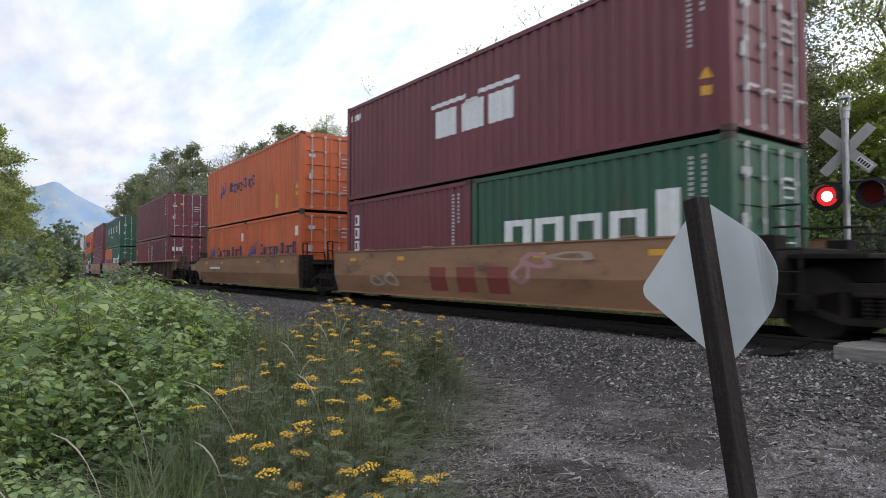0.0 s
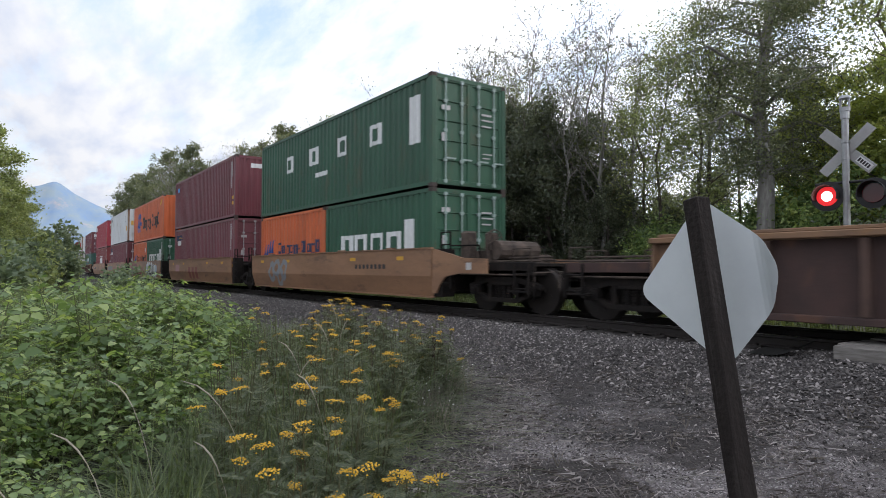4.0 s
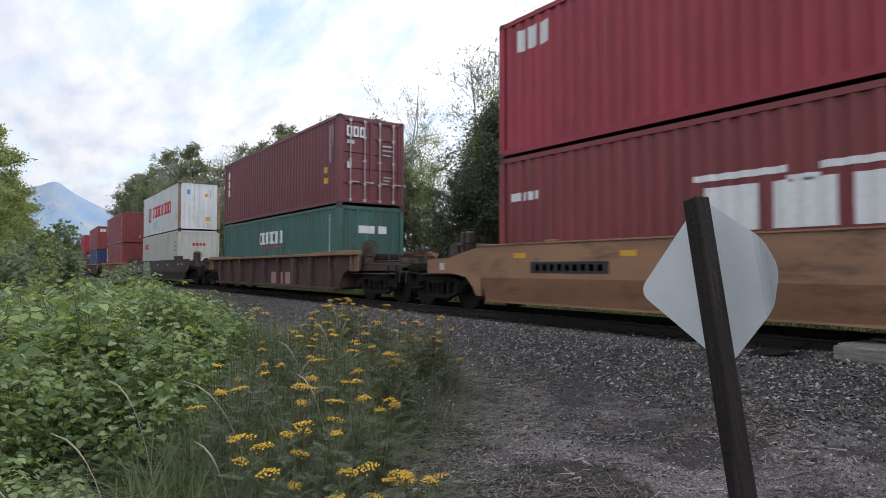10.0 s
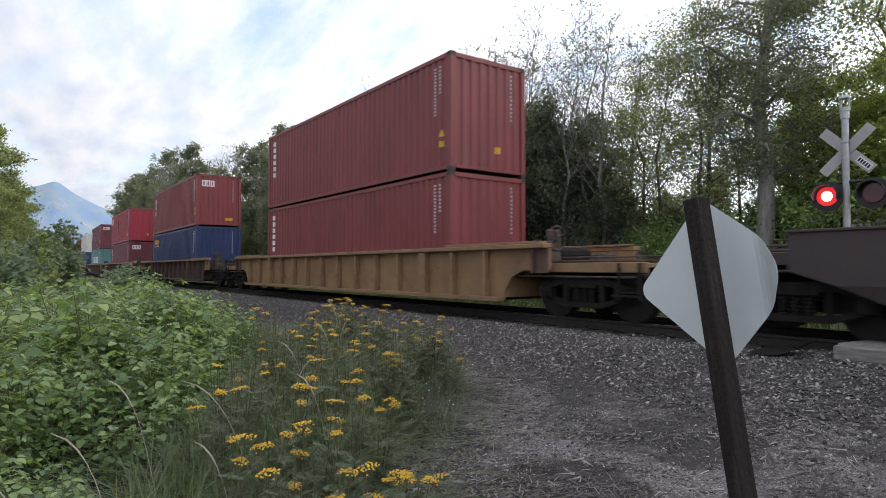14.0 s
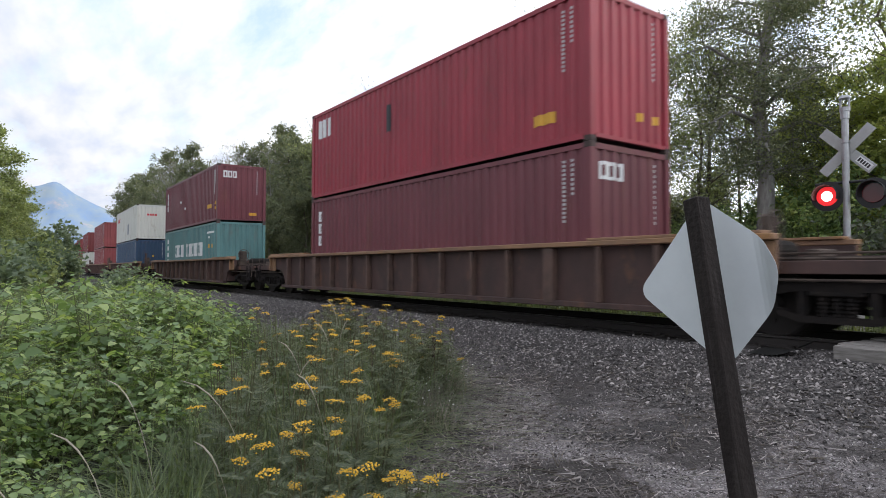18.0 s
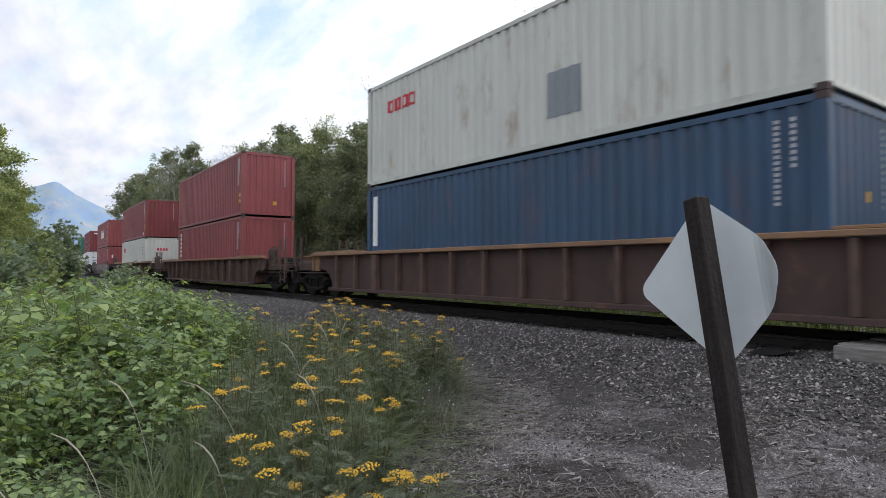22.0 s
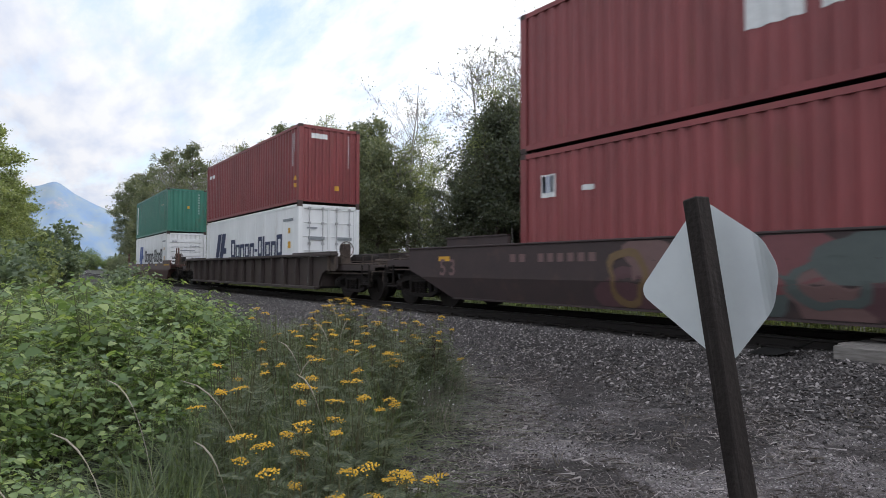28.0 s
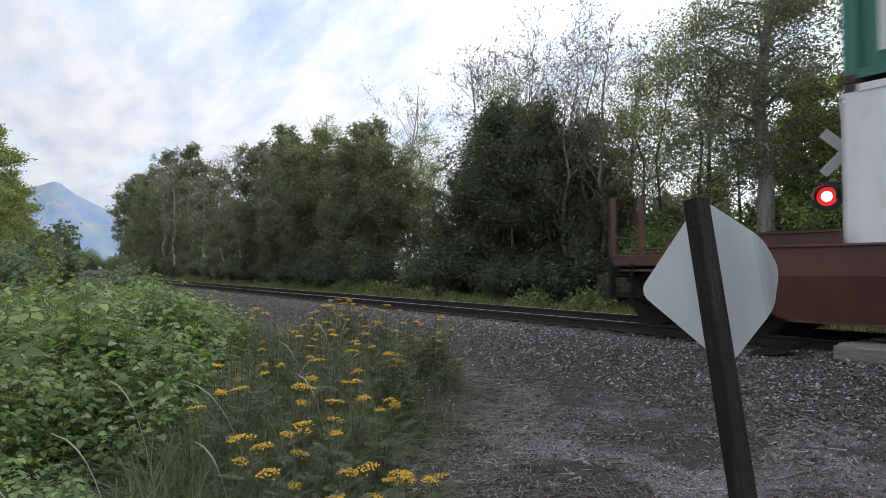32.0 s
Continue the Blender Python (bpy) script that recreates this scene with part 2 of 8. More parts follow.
RAIL_SIDE = surface("rail_brown", (0.026, 0.020, 0.018), rough=0.8, second=(0.014, 0.012, 0.011), scale=6, bump=0.2)
TIMBER = surface("creosote_timber", (0.022, 0.018, 0.016), rough=0.9, second=(0.050, 0.042, 0.038), amount=0.9, scale=3, stretch=(6, 1, 6), bump=0.4, bump_scale=30, random_value=0.2)
GREY_WOOD = surface("weathered_grey_wood", (0.210, 0.195, 0.180), rough=0.9, second=(0.10, 0.09, 0.082), amount=0.9, scale=4, stretch=(1, 8, 8), bump=0.4, bump_scale=26)
POST_WOOD = surface("dark_post_wood", (0.026, 0.021, 0.019), rough=0.85, second=(0.014, 0.011, 0.010), amount=0.95, scale=7, stretch=(6, 6, 0.35), bump=0.55, bump_scale=30, dirt=(0.070, 0.062, 0.056), dirt_amount=0.5, dirt_scale=5, gloss=0.2)
SIGN_METAL = surface("sign_back_aluminium", (0.560, 0.590, 0.600), rough=0.55, metal=0.25, second=(0.50, 0.53, 0.545), amount=0.8, scale=4, bump=0.03)

# ---------------------------------------------------------------- the train
TRACK_Y = 9.86
BEND = 2.334e-4
L40, L20, WID, STD, HIGH = 12.192, 6.058, 2.438, 2.591, 2.896
FLOOR_Z = 0.33


def track(x):
    """The middle of the track at x, and its heading in degrees: straight past the crossing, a wide curve far off."""
    u = max(0.0, -12.0 - x)
    return TRACK_Y + BEND * u * u, math.degrees(math.atan(-2 * BEND * u))


def rolled(t):
    """Metres that the train has rolled at t seconds."""
    return 13.0201 * t - 9.1637e-3 * t * t + 1.43954e-4 * t ** 3


# front of each car's load at the start, car by car
FRONT = [11.09, -4.65, -20.39, -42.33, -64.21, -79.92, -95.62, -111.33, -127.03, -146.84, -168.68, -192.38, -215.8, -239.51, -263.06, -286.9, -310.5, -334.01, -357.48, -381.11, -402.99]
MOVING = []   # (thing, offset along the train, height)

PITCH_C, DEPTH_C = 0.278, 0.044


def wave(x):
    """Depth of the corrugation at x along a wall: 0 on the outer flats, DEPTH_C in the valleys."""
    u = (x / PITCH_C) % 1.0
    if u < 0.34:
        return 0.0
    if u < 0.5:
        return DEPTH_C * (u - 0.34) / 0.16
    if u < 0.84:
        return DEPTH_C
    return DEPTH_C * (1 - (u - 0.84) / 0.16)


def wave_knots(a, b):
    ks = {a, b}
    i = math.floor(a / PITCH_C) - 1
    while i * PITCH_C < b + PITCH_C:
        for q in (0, 0.34, 0.5, 0.84):
            v = (i + q) * PITCH_C
            if a + 1e-4 < v < b - 1e-4:
                ks.add(v)
        i += 1
    return sorted(ks)


def corrugated(a, b, z0, z1, out=0.0):
    """A corrugated wall in the xz plane facing -y, with a flat back."""
    bm = bmesh.new()
    prev = None
    for x in wave_knots(a, b):
        y = wave(x) - out
        cur = (bm.verts.new((x, y, z0)), bm.verts.new((x, y, z1)), bm.verts.new((x, 0.055, z0)), bm.verts.new((x, 0.055, z1)))
        if prev:
            bm.faces.new((prev[0], cur[0], cur[1], prev[1]))
            bm.faces.new((prev[2], prev[3], cur[3], cur[2]))
            bm.faces.new((prev[1], cur[1], cur[3], prev[3]))
        prev = cur
    return bm


def stepped_wall(pts, z0, z1, back=0.05):
    """A wall in the xz plane facing -y, its face stepped along x by pts (x, y)."""
    bm = bmesh.new()
    prev = None
    for x, y in pts:
        cur = (bm.verts.new((x, y, z0)), bm.verts.new((x, y, z1)), bm.verts.new((x, back, z0)), bm.verts.new((x, back, z1)))
        if prev:
            bm.faces.new((prev[0], cur[0], cur[1], prev[1]))
            bm.faces.new((prev[2], prev[3], cur[3], cur[2]))
            bm.faces.new((prev[1], cur[1], cur[3], prev[3]))
            bm.faces.new((prev[0], prev[2], cur[2], cur[0]))
        prev = cur
    return bm


def flat_wall(a, b, z0, z1):
    pts, x = [(a, 0.006)], a + 0.6
    while x < b - 0.3:
        pts += [(x - 0.014, 0.006), (x - 0.012, 0.0), (x + 0.012, 0.0), (x + 0.014, 0.006)]
        x += 1.14
    return stepped_wall(pts + [(b, 0.006)], z0, z1)


def roof_sheet(half, hw, height):
    """A roof with shallow pressed ridges across it."""
    pts = [(-half + 0.1, 0.04)]
    for x in np.arange(-half + 0.4, half - 0.3, 0.42):
        pts += [(x - 0.10, 0.04), (x - 0.08, 0.018), (x + 0.08, 0.018), (x + 0.10, 0.04)]
    bm = stepped_wall(pts + [(half - 0.1, 0.04)], -hw + 0.05, hw - 0.05, 0.075)
    bmesh.ops.transform(bm, matrix=Matrix.Translation((0, 0, height)) @ Matrix.Rotation(-math.pi / 2, 4, "X"), verts=bm.verts[:])
    return bm


SIDE_TURN = {"near": Matrix.Identity(4), "far": Matrix.Rotation(math.pi, 4, "Z"), "front": Matrix.Rotation(math.pi / 2, 4, "Z"), "back": Matrix.Rotation(-math.pi / 2, 4, "Z")}


def casting_mesh():
    bm = boxes((-0.089, 0.089, -0.081, 0.081, -0.059, 0.059), bevel=0.012)
    return bm


def door_mesh(w, z0, z1):
    """A door leaf pressed into five shallow panels."""
    bm = bmesh.new()
    n = 5
    h = (z1 - z0 - 0.08) / n
    zs = [z0] + [z0 + 0.04 + h * k for k in range(n + 1)] + [z1]
    xs = (-w / 2, -w / 2 + 0.07, w / 2 - 0.07, w / 2)
    vs = [[bm.verts.new((x, 0.0, z)) for x in xs] for z in zs]
    inner = []
    for k in range(len(zs) - 1):
        for q in range(3):
            f = bm.faces.new((vs[k][q], vs[k][q + 1], vs[k + 1][q + 1], vs[k + 1][q]))
            if q == 1 and 0 < k < len(zs) - 2:
                inner.append(f)
    r = bmesh.ops.inset_individual(bm, faces=inner, thickness=0.035, depth=0.0)
    r = bmesh.ops.inset_individual(bm, faces=inner, thickness=0.02, depth=0.0)
    for f in inner:
        for v in f.verts:
            v.co.y = 0.032
    ext = bmesh.ops.extrude_edge_only(bm, edges=[e for e in bm.edges if e.is_boundary])
    for v in ext["geom"]:
        if isinstance(v, bmesh.types.BMVert):
            v.co.y = 0.06
    return bm


def lock_rod_mesh(z0, z1):
    bm = bmesh.new()
    rod(bm, (0, 0, z0), (0, 0, z1), 0.019, 8)
    for f in (0.02, 0.22, 0.5, 0.78, 0.98):
        z = z0 + (z1 - z0) * f
        box(bm, -0.05, 0.05, -0.012, 0.04, z - 0.04, z + 0.04)
    box(bm, 0.0, 0.30, -0.035, -0.02, z0 + 0.62, z0 + 0.66)
    return bm


def block_strip(blocks, corr):
    """Plain painted shapes on a wall; on corrugated steel they follow its waves."""
    bm = bmesh.new()
    strips = []
    for u0, u1, v0, v1, lean, *hollow in blocks:
        if not hollow:
            strips.append((u0, u1, v0, v1, lean))
            continue
        w, h = hollow[0] * (u1 - u0), 0.20 * (v1 - v0)   # a plain open shape: two uprights, a head and a foot
        strips += [(u0, u0 + w, v0, v1, lean), (u1 - w, u1, v0, v1, lean), (u0 + w, u1 - w, v0, v0 + h, 0.0), (u0 + w, u1 - w, v1 - h, v1, 0.0)]
    for u0, u1, v0, v1, lean in strips:
        prev = None
        for x in (wave_knots(u0, u1) if corr and lean != "tri" else sorted(set(wave_knots(u0, u1)) | {(u0 + u1) / 2}) if lean == "tri" else [u0, u1]):
            y = (wave(x) if corr else 0.0) - 0.005
            if lean == "tri":
                cur = (bm.verts.new((x, y, v0)), bm.verts.new((x, y, v0 + (v1 - v0) * max(0.04, 1 - abs(2 * (x - u0) / (u1 - u0) - 1)))))
            else:
                cur = (bm.verts.new((x, y, v0)), bm.verts.new((x + lean, y, v1)))
            if prev:
                bm.faces.new((prev[0], cur[0], cur[1], prev[1]))
            prev = cur
    return bm


def row(x0, x1, z0, z1, n, fill=0.62, tall=(), deep=(), lean=0.0, stroke=0.0):
    """n plain blocks side by side, solid or (with stroke) open; some rise above or reach below the rest."""
    out, w = [], (x1 - x0) / n
    for k in range(n):
        a = x0 + w * k + w * (1 - fill) / 2
        out.append((a, a + w * fill, z0 - (0.28 * (z1 - z0) if k in deep else 0), z1 + (0.36 * (z1 - z0) if k in tall else 0), lean, *([stroke] if stroke else [])))
    return out


def long_mark(x0, x1, z0, z1):
    """A long mark of open shapes with a short dash in it; slim and wide ones, some rising above or reaching below the rest."""
    widths = (1.1, 0.95, 0.98, 0.95, 0.98, 0.55, 0.85, 0.36, 0.98, 0.92, 0.98)
    unit, h, x, out = (x1 - x0) / (sum(widths) + 0.16 * 10), z1 - z0, x0, []
    for k, w in enumerate(widths):
        a, b = x, x + w * unit
        x = b + 0.16 * unit
        if k == 5:
            out.append((a, b, z0 + 0.40 * h, z0 + 0.58 * h, 0.0))
        else:
            shape = (a, b, z0 - (0.30 * h if k in (2, 4, 9) else 0), z1 + (0.38 * h if k in (0, 6, 7, 10) else 0), 0.0)
            out.append(shape if k == 7 else shape + (0.27,))
    return out


def column(x, w, z_top, z_bot, n, fill=0.6, stroke=0.0):
    h = (z_top - z_bot) / n
    return [(x, x + w, z_top - h * (k + fill), z_top - h * k, 0.0, *([stroke] if stroke else [])) for k in range(n)]


def codes(half, top, both=True):
    """The upright identification lines beside the front corner, as plain bars, and the warning patches."""
    c = [("near", "code", column(half - 0.70, 0.050, top - 0.28, top - 1.50, 15, 0.6))]
    if both:
        c.append(("near", "code", column(half - 0.47, 0.05, top - 0.28, top - 1.00, 8, 0.6)))
    c.append(("near", "yellow", [(half - 0.50, half - 0.30, top - 2.02, top - 1.84, "tri"), (half - 0.48, half - 0.32, top - 2.28, top - 2.13, 0)]))
    return c


def container(label, paint, length=L40, height=HIGH, doors="back", marks=(), corr=True, rear="", group="containers on the train", rods=None, posts=None):
    half, hw = length / 2, WID / 2
    key = (length, height, corr)
    P = PAINT[paint]
    c = thing("shipping_container", label, "container", group)
    z0, z1 = 0.16, height - 0.11
    wall = (lambda: corrugated(-half + 0.13, half - 0.13, z0, z1)) if corr else (lambda: flat_wall(-half + 0.13, half - 0.13, z0, z1))
    sm = cached(("side",) + key, wall)
    for s in ("near", "far"):
        part("side_panel", sm, P, c, at=SIDE_TURN[s] @ Matrix.Translation((0, -hw + 0.012, 0)))
    part("roof", cached(("roof",) + key, lambda: roof_sheet(half, hw, height)), P, c)
    part("underframe", cached(("under",) + key, lambda: boxes((-half + 0.1, half - 0.1, -hw + 0.06, hw - 0.06, 0.085, 0.155))), DARK_GAP, c)
    pm = cached(("post", height), lambda: boxes((-0.085, 0.085, -0.07, 0.07, 0.10, height - 0.10), bevel=0.012))
    cm = cached("corner_casting", casting_mesh)
    for sx in (-1, 1):
        for sy in (-1, 1):
            part("corner_post", pm, posts or P, c, at=(sx * (half - 0.086), sy * (hw - 0.071), 0))
            for z in (0.059, height - 0.059):
                part("corner_casting", cm, CASTING, c, at=(sx * (half - 0.089), sy * (hw - 0.081), z))
    tm = cached(("toprail",) + key, lambda: boxes((-half + 0.17, half - 0.17, -0.03, 0.03, height - 0.115, height - 0.02)))
    bmn = cached(("botrail",) + key, lambda: boxes((-half + 0.17, half - 0.17, -0.025, 0.025, 0.055, 0.165)))
    for sy in (-1, 1):
        part("top_rail", tm, P, c, at=(0, sy * (hw - 0.031), 0))
        part("bottom_rail", bmn, P, c, at=(0, sy * (hw - 0.027), 0))
    em = cached(("header", height), lambda: boxes((-hw + 0.16, hw - 0.16, 0.0, 0.07, height - 0.13, height - 0.02)))
    es = cached("sill", lambda: boxes((-hw + 0.16, hw - 0.16, 0.0, 0.07, 0.085, 0.16)))
    for end in ("front", "back"):
        turn = SIDE_TURN[end] @ Matrix.Translation((0, -half + 0.006, 0))
        part("end_header", em, P, c, at=turn)
        part("end_sill", es, P, c, at=turn)
        if end == doors:
            w = hw - 0.145
            dm = cached(("door", height), lambda: door_mesh(w, 0.165, height - 0.135))
            lm = cached(("rod", height), lambda: lock_rod_mesh(0.12, height - 0.10))
            for sx in (-1, 1):
                d = part("door", dm, P, c, at=turn @ Matrix.Translation((sx * (w / 2 + 0.003), 0.02, 0)))
                for dx in (-0.26, 0.26):
                    part("lock_rod", lm, rods or STEEL, d, "galvanised lock rod" if not rods else "", at=(dx, -0.03, 0))
        else:
            part("end_panel", cached(("endwall", height), lambda: corrugated(-hw + 0.145, hw - 0.145, 0.16, height - 0.13)), P, c, at=turn @ Matrix.Translation((0, 0.012, 0)))
    for face, ink, blocks in marks:
        plane = hw - 0.012 if face in ("near", "far") else half - 0.018 if face != doors else half - 0.02
        follow = corr if face in ("near", "far") else face != doors
        at = SIDE_TURN[face] @ Matrix.Translation((0, -plane - (0.004 if face != doors else 0.01), 0))
        tiny = len(blocks) > 3 and max(min(b[1] - b[0], b[3] - b[2]) for b in blocks) < 0.13
        if tiny or face == doors:
            part("code_mark", block_strip(blocks, follow), MARK[ink], c, at=at, kind="stuff")
        else:
            for b in blocks:
                part("painted_block", block_strip([b], follow), MARK[ink], c, at=at)
    return c


def place(ob, car, offset=0.0, z=FLOOR_Z):
    MOVING.append((ob, FRONT[car] - L40 / 2 + offset, z))
    return ob


# ---- wheels and bogies
WHEELSETS = []   # (object, offset along the train)
WHEEL_R, AXLE_Z = 0.482, 0.417
RAIL_Z = AXLE_Z - WHEEL_R


def wheelset_mesh():
    bm = bmesh.new()
    rod(bm, (0, -0.98, 0), (0, 0.98, 0), 0.075, 10)
    for s in (-1, 1):
        y = s * 0.717
        rod(bm, (0, y - 0.065, 0), (0, y + 0.065, 0), WHEEL_R, 28)
        rod(bm, (0, y - s * 0.065, 0), (0, y - s * 0.10, 0), WHEEL_R + 0.028, 28)
        rod(bm, (0, y + s * 0.065, 0), (0, y + s * 0.072, 0), WHEEL_R - 0.05, 24)
        rod(bm, (0, y + s * 0.066, 0), (0, y + s * 0.13, 0), 0.12, 12)
        for k in range(3):
            a = k * 2.094
            rod(bm, (0.27 * math.cos(a), y + s * 0.06, 0.27 * math.sin(a)), (0.27 * math.cos(a), y + s * 0.085, 0.27 * math.sin(a)), 0.035, 6)
    return bm


def side_frame_mesh():
    """A cast side frame: arched top member, hanging bottom member, columns, springs and axle boxes."""
    bm = bmesh.new()
    prism_xz(bm, [(-1.12, 0.46), (-1.12, 0.55), (-0.52, 0.71), (0.52, 0.71), (1.12, 0.55), (1.12, 0.46), (0.50, 0.59), (-0.50, 0.59)], -0.07, 0.07)
    prism_xz(bm, [(-1.02, 0.36), (-0.46, 0.17), (0.46, 0.17), (1.02, 0.36), (1.02, 0.43), (0.42, 0.26), (-0.42, 0.26), (-1.02, 0.43)], -0.08, 0.06)
    for sx in (-1, 1):
        box(bm, sx * 0.43 - 0.055, sx * 0.43 + 0.055, -0.06, 0.06, 0.25, 0.60, bevel=0.012)
        box(bm, sx * 0.89 - 0.14, sx * 0.89 + 0.14, -0.12, 0.08, 0.31, 0.54, bevel=0.02)
        rod(bm, (sx * 0.89, -0.17, 0.42), (sx * 0.89, -0.11, 0.42), 0.10, 14)
        rod(bm, (sx * 0.89, -0.19, 0.42), (sx * 0.89, -0.165, 0.42), 0.05, 8)
    for k in range(-1, 2):
        for z in range(5):
            rod(bm, (k * 0.17, 0, 0.265 + 0.052 * z), (k * 0.17, 0, 0.295 + 0.052 * z), 0.072, 10)
        rod(bm, (k * 0.17, 0, 0.26), (k * 0.17, 0, 0.53), 0.045, 8)
    box(bm, -0.33, 0.33, -0.09, 0.10, 0.525, 0.59, bevel=0.015)
    return bm


def bogie(car_ob, x, offset):
    b = part("bogie", cached("bogie", lambda: boxes((-0.28, 0.28, -1.0, 1.0, 0.46, 0.66), (-0.16, 0.16, -0.9, 0.9, 0.38, 0.48), (-0.2, 0.2, -0.2, 0.2, 0.6, 0.74), bevel=0.02)), UNDER, car_ob, at=(x, 0, 0))
    sf = cached("side_frame", side_frame_mesh)
    part("side_frame", sf, UNDER, b, at=(0, -1.02, 0))
    part("side_frame", sf, UNDER, b, at=Matrix.Translation((0, 1.02, 0)) @ Matrix.Rotation(math.pi, 4, "Z"))
    for dx in (-0.89, 0.89):
        w = part("wheelset", cached("wheelset", wheelset_mesh), WHEEL, b, at=(dx, 0, AXLE_Z))
        WHEELSETS.append((w, dx, offset + x + dx))
    return b


def ladder_mesh(h, w=0.42):
    bm = bmesh.new()
    for sx in (-1, 1):
        box(bm, sx * w / 2 - 0.02, sx * w / 2 + 0.02, -0.02, 0.02, 0, h)
    z = 0.12
    while z < h:
        rod(bm, (-w / 2, 0, z), (w / 2, 0, z), 0.012, 6)
        z += 0.3
    return bm


def end_gear(c, sx, x_wall, x_coupler, body_mat, tall_posts, z_deck=0.98, post_mat=None):
    """Platform, draft sill, coupler, hose, brake gear and grab irons at one end of a car."""
    a, b = (x_wall, x_coupler - 0.35) if sx > 0 else (-x_coupler + 0.35, -x_wall)
    part("end_platform", boxes((a, b, -1.15, 1.15, z_deck - 0.07, z_deck), (a, b, -1.18, -1.10, z_deck - 0.16, z_deck + 0.02), (a, b, 1.10, 1.18, z_deck - 0.16, z_deck + 0.02), bevel=0.008), body_mat, c)
    part("draft_sill", boxes((a, b, -0.30, 0.30, 0.62, z_deck - 0.075), ((b - 0.16) if sx > 0 else a, b if sx > 0 else a + 0.16, -1.25, 1.25, 0.74, z_deck - 0.17), bevel=0.015), UNDER, c)
    xc = sx * x_coupler
    bm = bmesh.new()
    box(bm, min(xc - sx * 0.38, xc), max(xc - sx * 0.38, xc), -0.09, 0.09, 0.70, 0.88, bevel=0.02)
    box(bm, xc - 0.17, xc + 0.12, -0.16, 0.14, 0.64, 0.93, bevel=0.04)
    part("coupler", bm, UNDER, c)
    bm = bmesh.new()
    pts = [Vector((xc - sx * 0.3, -0.35, 0.72)), Vector((xc - sx * 0.15, -0.36, 0.46)), Vector((xc + sx * 0.05, -0.34, 0.40))]
    rod(bm, pts[0], pts[1], 0.03, 6); rod(bm, pts[1], pts[2], 0.03, 6)
    part("brake_hose", bm, DARK_GAP, c)
    lm = cached("end_ladder", lambda: ladder_mesh(0.62))
    xl = sx * (x_coupler - 0.62)
    for sy in (-1, 1):
        part("ladder", lm, post_mat or UNDER, c, at=(xl, sy * 1.27, 0.36))
    if tall_posts:
        pm = cached("grab_post", lambda: boxes((-0.035, 0.035, -0.03, 0.03, 0, 1.02)))
        for dx in (0.0, 0.58):
            for sy in (-1, 1):
                part("grab_post", pm, post_mat or body_mat, c, "upright grab post", at=(sx * (x_coupler - 0.42 - dx), sy * 1.24, z_deck))
    bm = bmesh.new()
    rod(bm, (sx * (x_wall + 0.5), -0.35, z_deck + 0.2), (sx * (x_wall + 0.5), 0.5, z_deck + 0.2), 0.17, 12)
    rod(bm, (sx * (x_wall + 0.5), -0.42, z_deck + 0.2), (sx * (x_wall + 0.5), -0.35, z_deck + 0.2), 0.09, 12, 0.17)
    part("brake_cylinder", bm, UNDER, c)
    part("valve_box", boxes((sx * (x_wall + 0.55) - 0.14, sx * (x_wall + 0.55) + 0.14, -0.98, -0.66, z_deck + 0.004, z_deck + 0.30), bevel=0.02), GRIMY, c, "dusty valve box on the end deck")
    part("tool_box", boxes((sx * (x_wall + 1.0) - 0.1, sx * (x_wall + 1.0) + 0.1, 0.2, 0.8, z_deck + 0.004, z_deck + 0.22), bevel=0.02), GRIMY, c)
    # pipes along the deck, a bent uncoupling lever and side handrails
    x_a, x_b = sx * (x_wall + 0.1), sx * (x_coupler - 0.36)
    for y, z in ((-0.95, z_deck + 0.05), (-0.55, z_deck + 0.07), (-0.62, z_deck + 0.13), (0.6, z_deck + 0.06), (-1.16, z_deck - 0.24)):
        bm = bmesh.new()
        rod(bm, (x_a, y, z), (x_b, y, z), 0.022, 6)
        part("air_pipe", bm, GRIMY, c)
    bm = bmesh.new()
    rod(bm, (x_b + sx * 0.1, -1.25, 0.80), (x_b + sx * 0.1, -0.15, 0.84), 0.014, 6)
    rod(bm, (x_b + sx * 0.1, -1.25, 0.80), (x_b + sx * 0.1, -1.27, 0.52), 0.014, 6)
    part("uncoupling_lever", bm, GRIMY, c)
    for sy in (-1, 1):
        bm = bmesh.new()
        x1, x2 = x_b - sx * 0.08, x_b - sx * 0.62
        for x in (x1, x2):
            rod(bm, (x, sy * 1.16, z_deck - 0.02), (x, sy * 1.16, z_deck + 0.30), 0.016, 6)
        rod(bm, (x1, sy * 1.16, z_deck + 0.30), (x2, sy * 1.16, z_deck + 0.30), 0.016, 6)
        part("side_handrail", bm, GRIMY, c)
        part("step_bracket", boxes((min(x1, x2), max(x1, x2), sy * 1.22 - 0.06, sy * 1.22 + 0.06, 0.40, 0.44), (x1 - 0.03, x1 + 0.03, sy * 1.24 - 0.02, sy * 1.24 + 0.02, 0.40, z_deck - 0.17), bevel=0.006), UNDER, c)
    if sx > 0:   # the hand brake stands at one end only
        xw = sx * (x_wall + 0.95)
        bm = bmesh.new()
        n, m = 20, 6
        ring = []
        for k in range(n):
            a0 = 2 * math.pi * k / n
            ring.append([bm.verts.new((xw + 0.016 * math.sin(q * 2 * math.pi / m), -0.85 + (0.24 + 0.016 * math.cos(q * 2 * math.pi / m)) * math.cos(a0), z_deck + 0.52 + (0.24 + 0.016 * math.cos(q * 2 * math.pi / m)) * math.sin(a0))) for q in range(m)])
